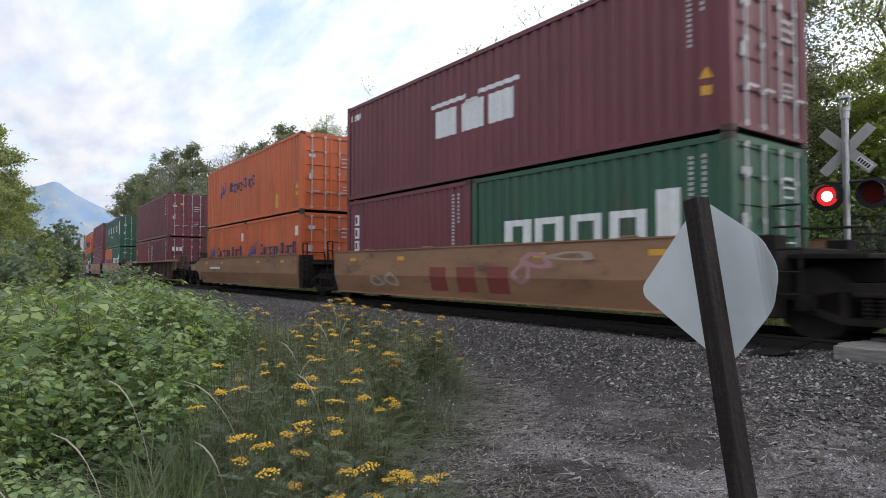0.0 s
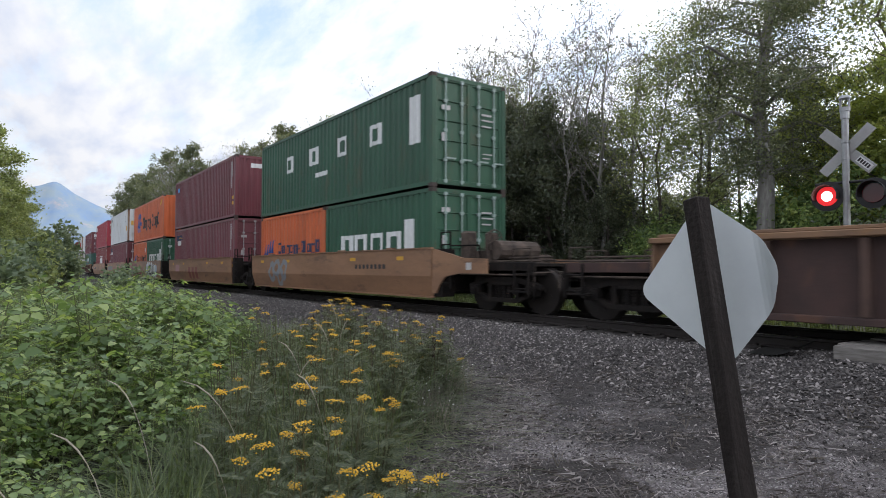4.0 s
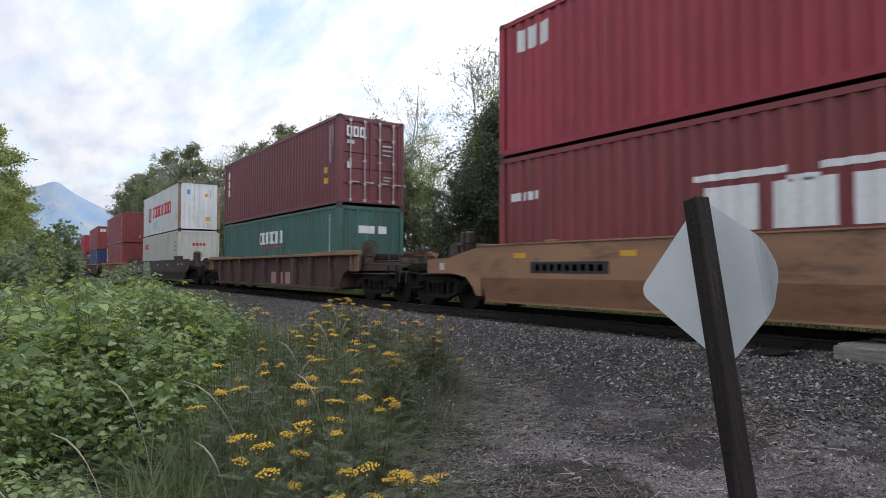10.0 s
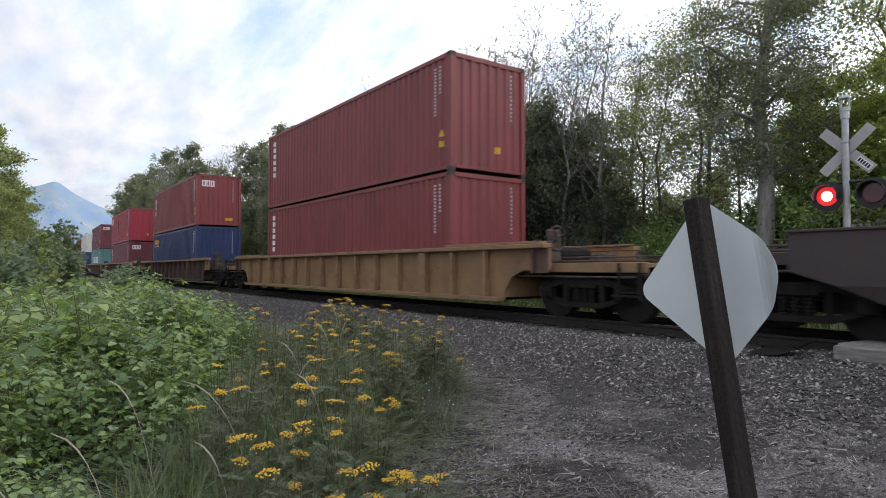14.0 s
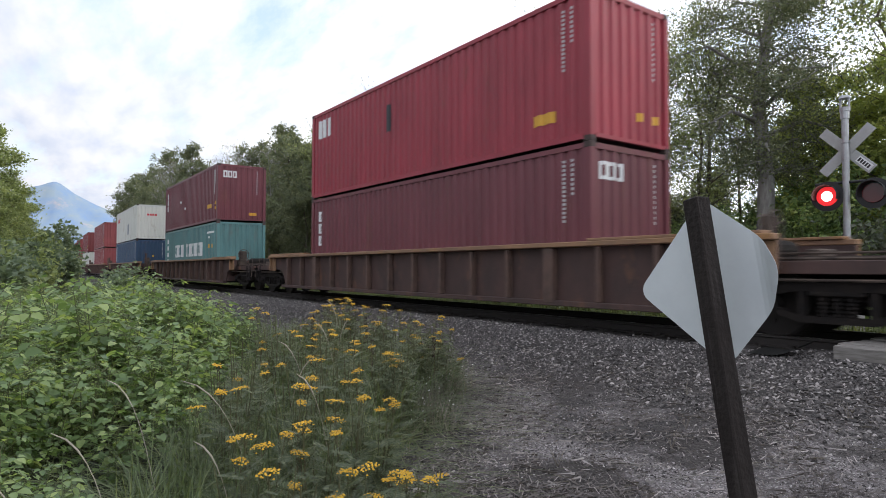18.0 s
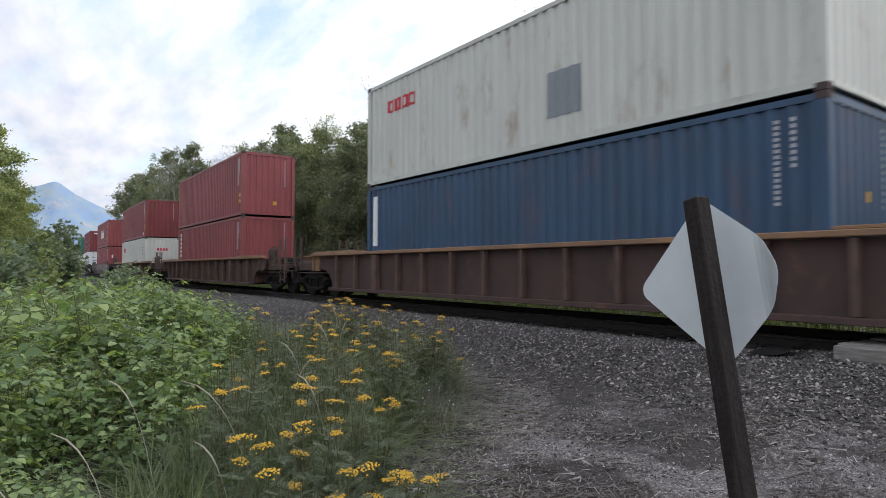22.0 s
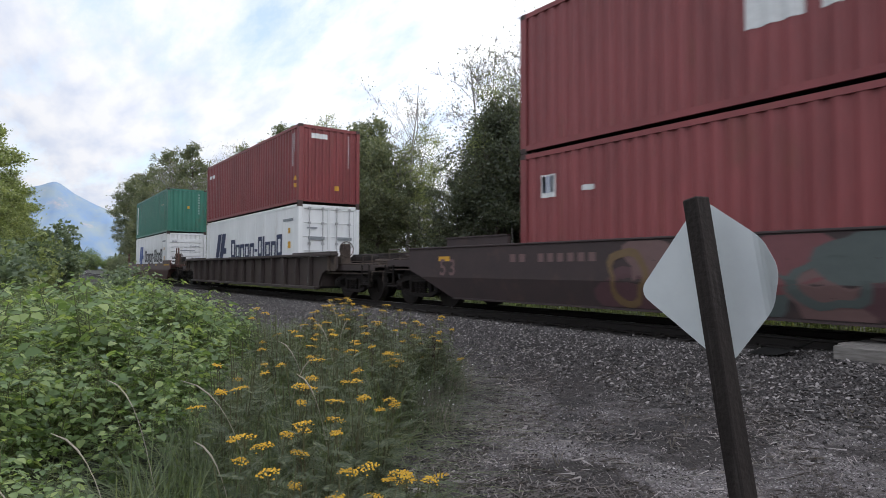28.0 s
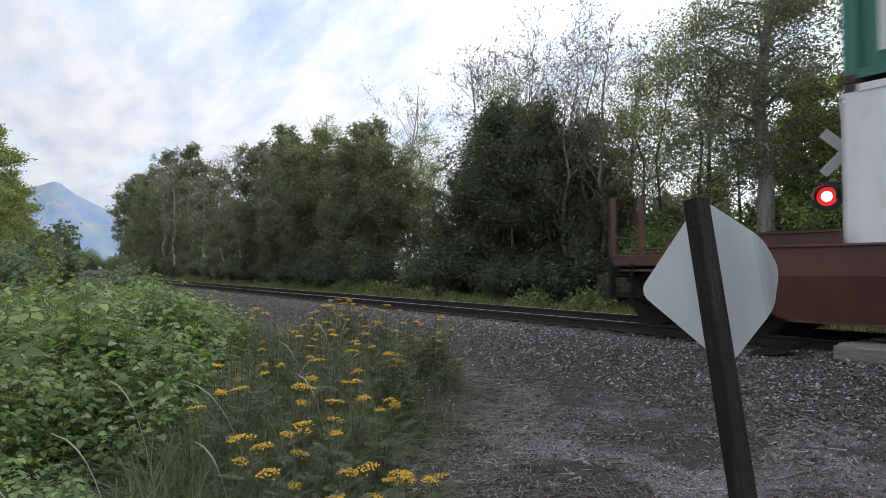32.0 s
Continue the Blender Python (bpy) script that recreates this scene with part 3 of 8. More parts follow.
        for k in range(n):
            for q in range(m):
                bm.faces.new((ring[k][q], ring[(k + 1) % n][q], ring[(k + 1) % n][(q + 1) % m], ring[k][(q + 1) % m]))
        for k in range(4):
            a0 = math.pi / 2 * k + 0.4
            rod(bm, (xw, -0.85, z_deck + 0.52), (xw, -0.85 + 0.23 * math.cos(a0), z_deck + 0.52 + 0.23 * math.sin(a0)), 0.012, 5)
        part("brake_wheel", bm, GRIMY, c, "spoked hand brake wheel")
        part("brake_housing", boxes((xw - 0.16, xw - 0.02, -1.02, -0.68, z_deck + 0.004, z_deck + 0.70), bevel=0.04), GRIMY, c, "dusty hand brake housing")


def rect_marks(c, rects, ink, y=-1.486, label="", fold=None):
    for x0, x1, z0, z1, lean in rects:
        bm = bmesh.new()
        if fold and z0 < 0.69:   # the paint follows the folded side
            zm, (lo, inset) = min(z1, 0.69), fold
            lev = [(z0, inset * (0.69 - z0) / (0.69 - lo)), (zm, 0.0)] + ([(z1, 0.0)] if z1 > zm + 1e-4 else [])
        else:
            lev = [(z0, 0.0), (z1, 0.0)]
        prev = None
        for z, dy in lev:
            sh = lean * (z - z0) / (z1 - z0)
            cur = (bm.verts.new((x0 + sh, y + dy, z)), bm.verts.new((x1 + sh, y + dy, z)))
            if prev:
                bm.faces.new((prev[0], prev[1], cur[1], cur[0]))
            prev = cur
        part("painted_block", bm, MARK[ink], c, label)


def blob(c, cx, cz, rx, rz, ink, seed, y=-1.464, fold=(0.225, 0.128), lift=0.0, ring=None):
    """A rounded sprayed shape, solid or (with ring) an outline, lying on the car's side."""
    rng = random.Random(seed)
    n = 22
    ph = [rng.uniform(0, 6.28) for _ in range(3)]
    bm = bmesh.new()
    rows = []
    for f in ((ring, (1 + ring) / 2, 1.0) if ring else (0.02, 0.35, 0.7, 1.0)):
        cur = []
        for k in range(n):
            a = 2 * math.pi * k / n
            r = f * (1 + 0.16 * math.sin(2 * a + ph[0]) + 0.10 * math.sin(3 * a + ph[1]) + 0.07 * math.sin(5 * a + ph[2]))
            x, z = cx + rx * r * math.cos(a), min(1.345, max(0.24, cz + rz * r * math.sin(a)))
            dy = fold[1] * max(0.0, 0.69 - z) / (0.69 - fold[0]) if fold else 0.0
            cur.append(bm.verts.new((x, y - lift + dy, z)))
        rows.append(cur)
    for p, q in zip(rows, rows[1:]):
        for k in range(n):
            bm.faces.new((p[k], p[(k + 1) % n], q[(k + 1) % n], q[k]))
    part("graffiti_shape", bm, MARK[ink], c)


def sprayed_word(c, body, x, z, size, ink, lift=0.012, bold=0.02, y=-1.464, fold=(0.225, 0.128)):
    """Letters painted on a car's side, as one mesh a letter, bent with the folded side."""
    for letter, dx in body:
        cu = bpy.data.curves.new("letter", "FONT")
        cu.body, cu.size, cu.offset, cu.align_x = letter, size, bold, "CENTER"
        ob = bpy.data.objects.new("letter", cu)
        me = bpy.data.meshes.new_from_object(ob)
        bpy.data.objects.remove(ob)
        bpy.data.curves.remove(cu)
        bm = bmesh.new()
        bm.from_mesh(me)
        bpy.data.meshes.remove(me)
        for v in bm.verts:
            v.co = (x + dx + v.co.x, 0, z + v.co.y)
        if fold:
            bmesh.ops.bisect_plane(bm, geom=bm.faces[:] + bm.edges[:] + bm.verts[:], plane_co=(0, 0, 0.69), plane_no=(0, 0, 1))
        for v in bm.verts:
            v.co.y = y - lift + (fold[1] * max(0.0, 0.69 - v.co.z) / (0.69 - fold[0]) if fold else 0.0)
        part("painted_letter", bm, MARK[ink], c)


def ribbed_car(label, car, body, chord, half=9.4, coupler=11.8, ribs=14, posts=True, post_mat=None, marks=(), rib_mat=None):
    c = thing("well_car", label, "rail car", "well cars of the train")
    # ribs take a lighter rust than the recessed panels, standing in for light
    if rib_mat is None and body is RUSTY:
        rib_mat = LIT_RIB_RUST
    hb = half - 1.3
    outline = [(-hb, 0.21), (hb, 0.21), (hb + 0.05, 0.45), (hb + 0.25, 0.72), (hb + 0.6, 0.86), (half, 0.88), (half, 1.28), (-half, 1.28), (-half, 0.88), (-hb - 0.6, 0.86), (-hb - 0.25, 0.72), (-hb - 0.05, 0.45)]

    def wall():
        bm = bmesh.new()
        prism_xz(bm, outline, -0.02, 0.03)
        return bm
    wm = cached(("ribwall", half), wall)
    rm = cached("rib", lambda: boxes((-0.045, 0.045, -0.15, 0.0, 0.30, 1.27), bevel=0.012))
    wide = cached("wide_rib", lambda: boxes((-0.13, 0.13, -0.16, 0.0, 0.25, 1.27), bevel=0.012))
    tm = cached(("chord", half), lambda: boxes((-half, half, -0.20, 0.05, 1.285, 1.375), bevel=0.012))
    bm_ = cached(("lowchord", half), lambda: boxes((-hb + 0.01, hb - 0.01, -0.15, 0.0, 0.20, 0.295), bevel=0.01))
    pm = cached(("endplate", half), lambda: boxes((hb - 1.9, half - 0.15, -0.17, 0.10, 1.377, 1.425), bevel=0.008))
    for sy, turn in ((-1, Matrix.Translation((0, -1.31, 0))), (1, Matrix.Translation((0, 1.31, 0)) @ Matrix.Rotation(math.pi, 4, "Z"))):
        s = part("side_wall", wm, body, c, at=turn)
        for k in range(ribs):
            x = -hb + 0.5 + (2 * hb - 1.0) * k / (ribs - 1)
            big = k in (2, ribs - 3)
            part("rib", wide if big else rm, rib_mat or body, s, at=(x, -0.021, 0))
        part("top_chord", tm, chord, c, "worn yellow-tan top edge", at=turn)
        part("bottom_chord", bm_, body, c, at=turn @ Matrix.Translation((0, -0.021, 0)))
        part("chord_plate", pm, chord, c, at=turn)
        for ex in (-1, 1):
            part("end_plate", cached(("wornend", half), lambda: boxes((-0.19, 0.19, -0.06, -0.022, 0.80, 1.28), (-0.19, -0.13, -0.15, -0.06, 0.80, 1.28), bevel=0.008)), post_mat or (GRIMY if body in (BLACK_CAR,) else LIT_RIB_RUST if chord is TAN_RIB else CHORD), c, "worn tan end plate" if chord is CHORD else "", at=turn @ Matrix.Translation((ex * (half - 0.20), 0, 0)))
        part("chord_plate", cached(("endplate2", half), lambda: boxes((-half + 0.15, -hb + 1.9, -0.17, 0.10, 1.377, 1.425), bevel=0.008)), chord, c, at=turn)
    part("well_floor", boxes((-hb + 0.1, hb - 0.1, -1.27, 1.27, 0.27, FLOOR_Z - 0.002), *[(x - 0.1, x + 0.1, -1.27, 1.27, 0.22, 0.27) for x in np.arange(-hb + 0.6, hb, 1.9)]), DARK_GAP, c)
    for sx in (-1, 1):
        part("bulkhead", boxes((sx * (hb + 0.05) - 0.04, sx * (hb + 0.05) + 0.04, -1.27, 1.27, 0.3, 1.27)), body, c)
        end_gear(c, sx, hb + 0.1, coupler, body, posts, post_mat=post_mat)
        bogie(c, sx * (coupler - 1.8), FRONT[car] - L40 / 2)
    for rects, ink in marks:
        rect_marks(c, rects, ink, -1.335)
    MOVING.append((c, FRONT[car] - L40 / 2, 0.0))
    return c


def folded_wall(half, flat, slope, top=1.36, low=0.225, ridge=0.68):
    """A smooth side: upper half upright, lower half folded inwards, ends cut on a slope over the bogies."""
    bm = bmesh.new()
    xs_top, xs_mid, xs_low = half, half - slope * 0.35, flat
    rings = []
    for y_in in (0.0, 0.05):
        r = [(-xs_top, 0.0, top), (xs_top, 0.0, top), (xs_top, 0.0, 0.86), (xs_mid, 0.0, ridge), (xs_low, 0.13, low), (-xs_low, 0.13, low), (-xs_mid, 0.0, ridge), (-xs_top, 0.0, 0.86)]
        rings.append([bm.verts.new((x, y + y_in, z)) for x, y, z in r])
    a, b = rings
    bm.faces.new((a[0], a[7], a[6], a[3], a[2], a[1]))
    bm.faces.new((a[6], a[5], a[4], a[3]))
    bm.faces.new((b[1], b[2], b[3], b[6], b[7], b[0]))
    bm.faces.new((b[3], b[4], b[5], b[6]))
    for i in range(8):
        bm.faces.new((a[i], a[(i + 1) % 8], b[(i + 1) % 8], b[i]))
    bmesh.ops.recalc_face_normals(bm, faces=bm.faces[:])
    return bm


def smooth_car(label, car, body, half=9.9, coupler=11.8, raised=(6.2, 8.3, 1.57), top=1.36, ridge=0.68, marks=(), reflectors=(), posts=False):
    c = thing("well_car", label, "rail car", "well cars of the train")
    flat = half - 1.6
    wm = cached(("foldwall", half, top), lambda: folded_wall(half, flat, 1.6, top=top, ridge=ridge))
    cm = cached(("flange", half, top), lambda: boxes((-half, half, -0.03, 0.10, top + 0.002, top + 0.04), bevel=0.008))
    for turn in (Matrix.Translation((0, -1.46, 0)), Matrix.Translation((0, 1.46, 0)) @ Matrix.Rotation(math.pi, 4, "Z")):
        part("side_wall", wm, body, c, at=turn)
        part("top_flange", cm, body, c, at=turn)
        part("bottom_lip", cached(("lip", half), lambda: boxes((-flat + 0.1, flat - 0.1, 0.10, 0.2, 0.19, 0.223))), body, c, at=turn)
        for sx in (-1, 1):
            x0, x1 = sorted((sx * raised[0], sx * raised[1]))
            part("raised_guide", cached(("guide", sx, raised), lambda: boxes((x0, x1, 0.0, 0.06, top + 0.042, raised[2]), (x0, x1, -0.03, 0.08, raised[2] + 0.002, raised[2] + 0.03))), body, c, at=turn if turn.translation.y < 0 else Matrix.Translation((0, 1.40, 0)))
    part("well_floor", boxes((-flat + 0.1, flat - 0.1, -1.28, 1.28, 0.27, FLOOR_Z - 0.002)), DARK_GAP, c)
    for sx in (-1, 1):
        part("bulkhead", boxes((sx * flat - 0.04, sx * flat + 0.04, -1.30, 1.30, 0.335, top - 0.02)), body, c)
        end_gear(c, sx, flat + 0.06, coupler, body, posts, z_deck=1.10)
        bogie(c, sx * (coupler - 1.8), FRONT[car] - L40 / 2)
    for x in reflectors:
        rect_marks(c, [(x - 0.22, x + 0.22, top - 0.30 if ridge < 0.7 else top - 0.10, top - 0.19 if ridge < 0.7 else top - 0.01, 0)], "yellow", -1.464)
    for rects, ink in marks:
        rect_marks(c, rects, ink, -1.464, fold=(0.225, 0.128))
    MOVING.append((c, FRONT[car] - L40 / 2, 0.0))
    return c


def tan_car(label, car, front="joint", rear="joint", marks=(), reflectors=(-5.2, -2.6, 2.4, 5.0), ends=7.85):
    c = thing("well_car", label, "rail car", "well cars of the train")
    half = 6.42
    wm = cached("tanwall", lambda: folded_wall(half, half - 0.02, 0.02, top=1.37, low=0.215, ridge=0.70))
    fl = cached("tanlip", lambda: boxes((-half, half, -0.03, 0.06, 1.372, 1.40), (-half + 0.05, half - 0.05, 0.085, 0.17, 0.178, 0.213)))
    clip = cached("tanclip", lambda: boxes((-0.14, 0.14, 0.02, 0.16, 1.402, 1.44), bevel=0.01))
    for turn in (Matrix.Translation((0, -1.46, 0)), Matrix.Translation((0, 1.46, 0)) @ Matrix.Rotation(math.pi, 4, "Z")):
        part("side_wall", wm, TAN, c, at=turn)
        part("side_lip", fl, TAN, c, at=turn)
        for x in (-4.4, -1.5, 1.5, 4.4):
            part("guide_clip", clip, TAN, c, at=turn @ Matrix.Translation((x, 0, 0)))
    part("well_floor", boxes((-half, half, -1.28, 1.28, 0.27, FLOOR_Z - 0.002)), DARK_GAP, c)
    for sx, mode in ((1, front), (-1, rear)):
        # black end frame with ladder, deck and brackets
        a, b = sorted((sx * (half + 0.01), sx * (half + (0.34 if sx > 0 else 0.16))))
        part("end_frame", boxes((a, b, -1.40, -1.0, 0.22, 1.36), (a, b, 1.0, 1.40, 0.22, 1.36), (a, b, -1.0, 1.0, 0.35, 1.2), bevel=0.02), UNDER, c, "black end frame")
        deck_end = sx * (ends - 0.12)
        a2, b2 = sorted((sx * (half + (0.35 if sx > 0 else 0.17)), deck_end))
        part("end_deck", boxes((a2, b2, -1.05, 1.05, 1.02, 1.10), (a2, b2, -0.45, 0.45, 0.70, 1.01), bevel=0.015), UNDER, c)
        for sy in (-1, 1):
            part("hand_rail", cached(("handrail", sx, sy), lambda: handrail(sx, half, sy)), UNDER, c)
        if mode != "joint":
            end_gear(c, sx, half + 0.65, 9.95, UNDER, False, z_deck=1.0)
            bogie(c, sx * 8.55, FRONT[car] - L40 / 2)
            bm = bmesh.new()
            box(bm, *sorted((sx * 7.2, sx * 7.5)), -1.2, -0.9, 1.02, 1.75, bevel=0.05)
            rod(bm, (sx * 8.1, -0.9, 1.3), (sx * 8.1, 0.3, 1.3), 0.22, 12)
            part("brake_stand", bm, GRIMY, c, "dusty brake stand")
            for sy in (-1, 1):
                bm = bmesh.new()
                e0 = half + 0.012
                prism_xz(bm, [(sx * x, z) for x, z in ((e0, 0.30), (6.60, 0.30), (6.72, 0.50), (6.95, 0.70), (7.5, 0.78), (8.45, 0.78), (8.45, 1.10), (7.6, 1.13), (7.1, 1.24), (e0, 1.37))], sy * 1.42 - 0.025, sy * 1.42 + 0.025)
                part("end_skirt", bm, TAN, c, "tan end skirt arched over the bogie")
                part("plate", boxes((*sorted((sx * 7.75, sx * 7.93)), sy * 1.449 - 0.003, sy * 1.449 + 0.003, 0.86, 1.02)), MARK["code"], c)
        elif sx < 0:
            bogie(c, -ends, FRONT[car] - L40 / 2)
    for x in reflectors:
        rect_marks(c, [(x - 0.17, x + 0.17, 1.10, 1.20, 0)], "yellow", -1.464)
    for rects, ink in marks:
        rect_marks(c, rects, ink, -1.464, fold=(0.225, 0.128))
    MOVING.append((c, FRONT[car] - L40 / 2, 0.0))
    return c


def handrail(sx, half, sy):
    bm = bmesh.new()
    x0, x1 = sx * (half + 0.30), sx * (half + 0.66)
    for x in (x0, x1):
        rod(bm, (x, sy * 1.38, 0.42), (x, sy * 1.38, 1.74), 0.022, 6)
    for z in (0.55, 0.85, 1.15, 1.45, 1.74):
        rod(bm, (x0, sy * 1.38, z), (x1, sy * 1.38, z), 0.016, 6)
    rod(bm, (x1, sy * 1.38, 1.42), (sx * (half + 1.3), sy * 1.05, 1.42), 0.02, 6)
    rod(bm, (sx * (half + 1.3), sy * 1.05, 1.42), (sx * (half + 1.3), sy * 1.0, 1.08), 0.02, 6)
    return bm


def scrawl(x0, x1, n, seed):
    """Thin sprayed strokes, leaning both ways."""
    rng = random.Random(seed)
    out = []
    for k in range(n):
        x, z = rng.uniform(x0, x1), rng.uniform(0.36, 0.75)
        out.append((x, x + rng.uniform(0.025, 0.06), z, z + rng.uniform(0.12, 0.45), rng.uniform(-0.35, 0.35)))
    for k in range(n // 3):
        x, z = rng.uniform(x0, x1), rng.uniform(0.4, 1.1)
        out.append((x, x + rng.uniform(0.15, 0.4), z, z + 0.035, 0.0))
    return out


def build_train():
    white_col = lambda x, top, bot, n=3, w=0.2: ("near", "white", column(x, w, top, bot, n, 0.82, stroke=0.32))
    hmm = lambda z: [("near", "white", row(-1.52, 1.52, z, z + 0.66, 3, 0.8) + [(-1.58, -0.2, z + 0.76, z + 0.86, 0), (0.2, 1.55, z + 0.76, z + 0.86, 0), (-0.2, 0.2, z + 0.62, z + 0.72, 0)])]
    hl = lambda z, ink="navy": [("near", ink, long_mark(-1.86, 4.5, z, z + 0.62))]
    hl_logo = lambda z, ink="blue": ("near", ink, [(-4.35, -3.78, z + 0.11, z + 1.2, 0.40), (-4.17, -3.72, z - 0.25, z + 0.10, -0.18), (-3.68, -3.1, z + 0.11, z + 1.2, 0.42), (-3.45, -2.92, z - 0.25, z + 0.10, -0.23), (-3.1, -2.6, z + 0.25, z + 0.52, 0.0)])
    oocl = lambda z: ("near", "red", row(-5.0, -3.6, z, z + 0.34, 4, 0.86, stroke=0.30))
    H, S = HIGH, STD
    both = codes(6.09, H)
    low = codes(6.09, S)
    short = codes(3.03, S)
    end_code = ("front", "code", column(0.74, 0.05, H - 0.25, H - 1.5, 12, 0.55))
    tex_end = ("front", "white", row(-0.95, -0.25, H - 0.68, H - 0.34, 3, 0.82, stroke=0.32))
    door_bits = ("front", "code", [(-0.92, -0.66, 1.98, 2.10, 0), (0.38, 0.72, 2.00, 2.05, 0), (0.38, 0.78, 1.86, 1.90, 0), (0.38, 0.70, 1.70, 1.74, 0), (-0.92, -0.76, 1.18, 1.40, 0), (0.42, 0.75, 0.97, 1.0, 0), (0.42, 0.66, 0.86, 0.89, 0)])
    door_yellow = ("front", "yellow", [(-0.35, -0.15, 0.42, 0.6, 0)])
    beacon = [("near", "navy", [(-5.5, -4.3, 2.22, 2.52, 0)]), ("near", "yellow", [(-4.95, -4.3, 2.31, 2.41, 0)]), ("near", "white", row(-5.45, -4.35, 1.92, 2.19, 5, 0.75))]
    tri = lambda: ("near", "white", column(-5.55, 0.16, H - 0.3, H - 1.75, 6, 0.7))
    tex_v = lambda h: white_col(-5.5, h - 0.45, h - 1.65, 3, 0.24)
    ecode = ("front", "yellow", [(0.2, 0.36, 0.55, 0.72, 0)])
    C = container

    # car 0 and 1: the front of the shot
    tan_car("tan smooth-sided well car with black end frames", 0, front="end", marks=[(row(-1.0, 1.0, 0.42, 0.92, 3, 0.6), "oxide")])
    g = tan_car("tan smooth-sided well car with faded oxide lettering shapes and graffiti", 1, marks=[(row(-1.5, 1.7, 0.36, 0.92, 3, 0.62), "oxide")])
    for k, (x, z, rx, rz, ink) in enumerate(((-3.9, 0.55, 0.4, 0.14, "sand"), (-3.1, 0.6, 0.35, 0.18, "sand"), (2.3, 1.05, 0.4, 0.16, "pink"), (3.2, 1.12, 0.5, 0.1, "sand"), (1.9, 0.8, 0.25, 0.25, "pink"))):
        blob(g, x, z, rx, rz, ink, 10 + k, lift=0.0005 * k, ring=0.55)
    place(C("maroon corrugated forty-foot container with large white block logo", "maroon", marks=hmm(1.15) + both + [("near", "white", row(-5.9, -5.2, 2.42, 2.6, 4, 0.7)), door_bits], doors="front"), 1, 0, FLOOR_Z + S)
    place(C("dark green twenty-foot container with white letter blocks and plate", "dark_green", L20, S, "front", [("near", "white", row(-2.0, 1.6, 0.92, 1.56, 4, 0.84, stroke=0.27)), ("near", "white", [(1.75, 2.16, 1.0, 1.85, 0)]), door_bits] + short), 1, 3.06)
    place(C("maroon twenty-foot container with white upright letter blocks", "maroon", L20, S, "front", [white_col(-2.55, 2.15, 1.0, 3, 0.24)] + short), 1, -3.06)
    tan_car("tan smooth-sided well car, grimy, at the end of its set", 2, rear="end", marks=[([(-4.6, -2.9, 0.86, 0.96, 0)], "white")])
    place(C("faded orange forty-foot container with dark blue letter blocks and doors", "orange", marks=[("near", "navy", long_mark(-2.4, 1.15, 1.52, 1.82)), ("near", "blue", [(-4.0, -3.6, 1.35, 1.9, 0.25), (-3.6, -3.2, 1.5, 2.05, 0.25)]), ("near", "yellow", [(3.5, 3.85, 0.3, 0.85, 0)]), door_bits] + both[2:], doors="front"), 2, 0, FLOOR_Z + S)
    for dx in (3.06, -3.06):
        place(C("orange twenty-foot container with dark letter blocks and blue emblem", "orange", L20, S, "front", [("near", "navy", long_mark(-1.2, 2.6, 1.12, 1.42)), ("near", "blue", [(-2.7, -2.2, 1.0, 1.5, 0.25), (-2.2, -1.75, 1.15, 1.65, 0.25)]), ("near", "white", [(2.5, 2.7, 1.75, 2.1, 0)]), door_bits]), 2, dx)
    ribbed_car("rust-brown ribbed well car with tan top chord", 3, RUSTY, CHORD, posts=False)
    place(C("dark maroon forty-foot container with galvanised door rods", "maroon", marks=[("near", "white", column(5.3, 0.07, 2.6, 1.4, 6)), door_bits, ("front", "yellow", [(-0.45, -0.25, 2.1, 2.25, 0)])], doors="front"), 3, 0, FLOOR_Z + S)
    place(C("maroon twenty-foot container with small white letter blocks on its doors", "maroon", L20, S, "front", [white_col(-2.55, 2.15, 1.0, 3, 0.24), ("front", "white", row(-0.95, -0.3, 1.70, 1.95, 3, 0.7))] + short), 3, 3.06)
    place(C("brown-red twenty-foot container with small blue-white plate", "red_brown", L20, S, "front", [("near", "white", [(-2.75, -2.5, 1.62, 1.98, 0)]), ("near", "blue", [(-2.72, -2.53, 1.72, 1.95, 0)])] + short), 3, -3.06)

    # the five-unit tan set
    g = tan_car("tan smooth-sided well car with faded white graffiti", 4, front="end", marks=[(row(2.5, 4.3, 0.88, 1.0, 8, 0.6), "black")])
    for k, (x, z) in enumerate(((-4.2, 0.75), (-3.7, 0.9), (-3.4, 0.6), (-3.0, 0.85))):
        blob(g, x, z, 0.34, 0.36, "grey", 20 + k, lift=0.0005 * k, ring=0.5)
    place(C("dark green forty-foot container with spaced white letter blocks", "dark_green", marks=[("near", "white", row(-4.2, 4.3, 1.5, 2.1, 4, 0.32, stroke=0.27)), ("near", "white", [(5.05, 5.55, 1.2, 2.45, 0), (-0.9, 0.1, 1.05, 1.2, 0)]), door_bits], doors="front", rods=MARK["mint"]), 4, 0, FLOOR_Z + S)
    place(C("dark green twenty-foot container with white letter blocks", "dark_green", L20, S, "front", [("near", "white", row(-2.0, 1.6, 0.92, 1.56, 4, 0.84, stroke=0.27)), ("near", "white", [(1.75, 2.16, 1.0, 1.85, 0)]), door_bits], rods=MARK["mint"]), 4, 3.06)
    place(C("orange twenty-foot container with dark letter blocks and blue emblem", "orange", L20, S, "back", [("near", "navy", long_mark(-1.2, 2.6, 1.12, 1.42)), ("near", "blue", [(-2.7, -2.2, 1.0, 1.5, 0.25), (-2.2, -1.75, 1.15, 1.65, 0.25)])]), 4, -3.06)
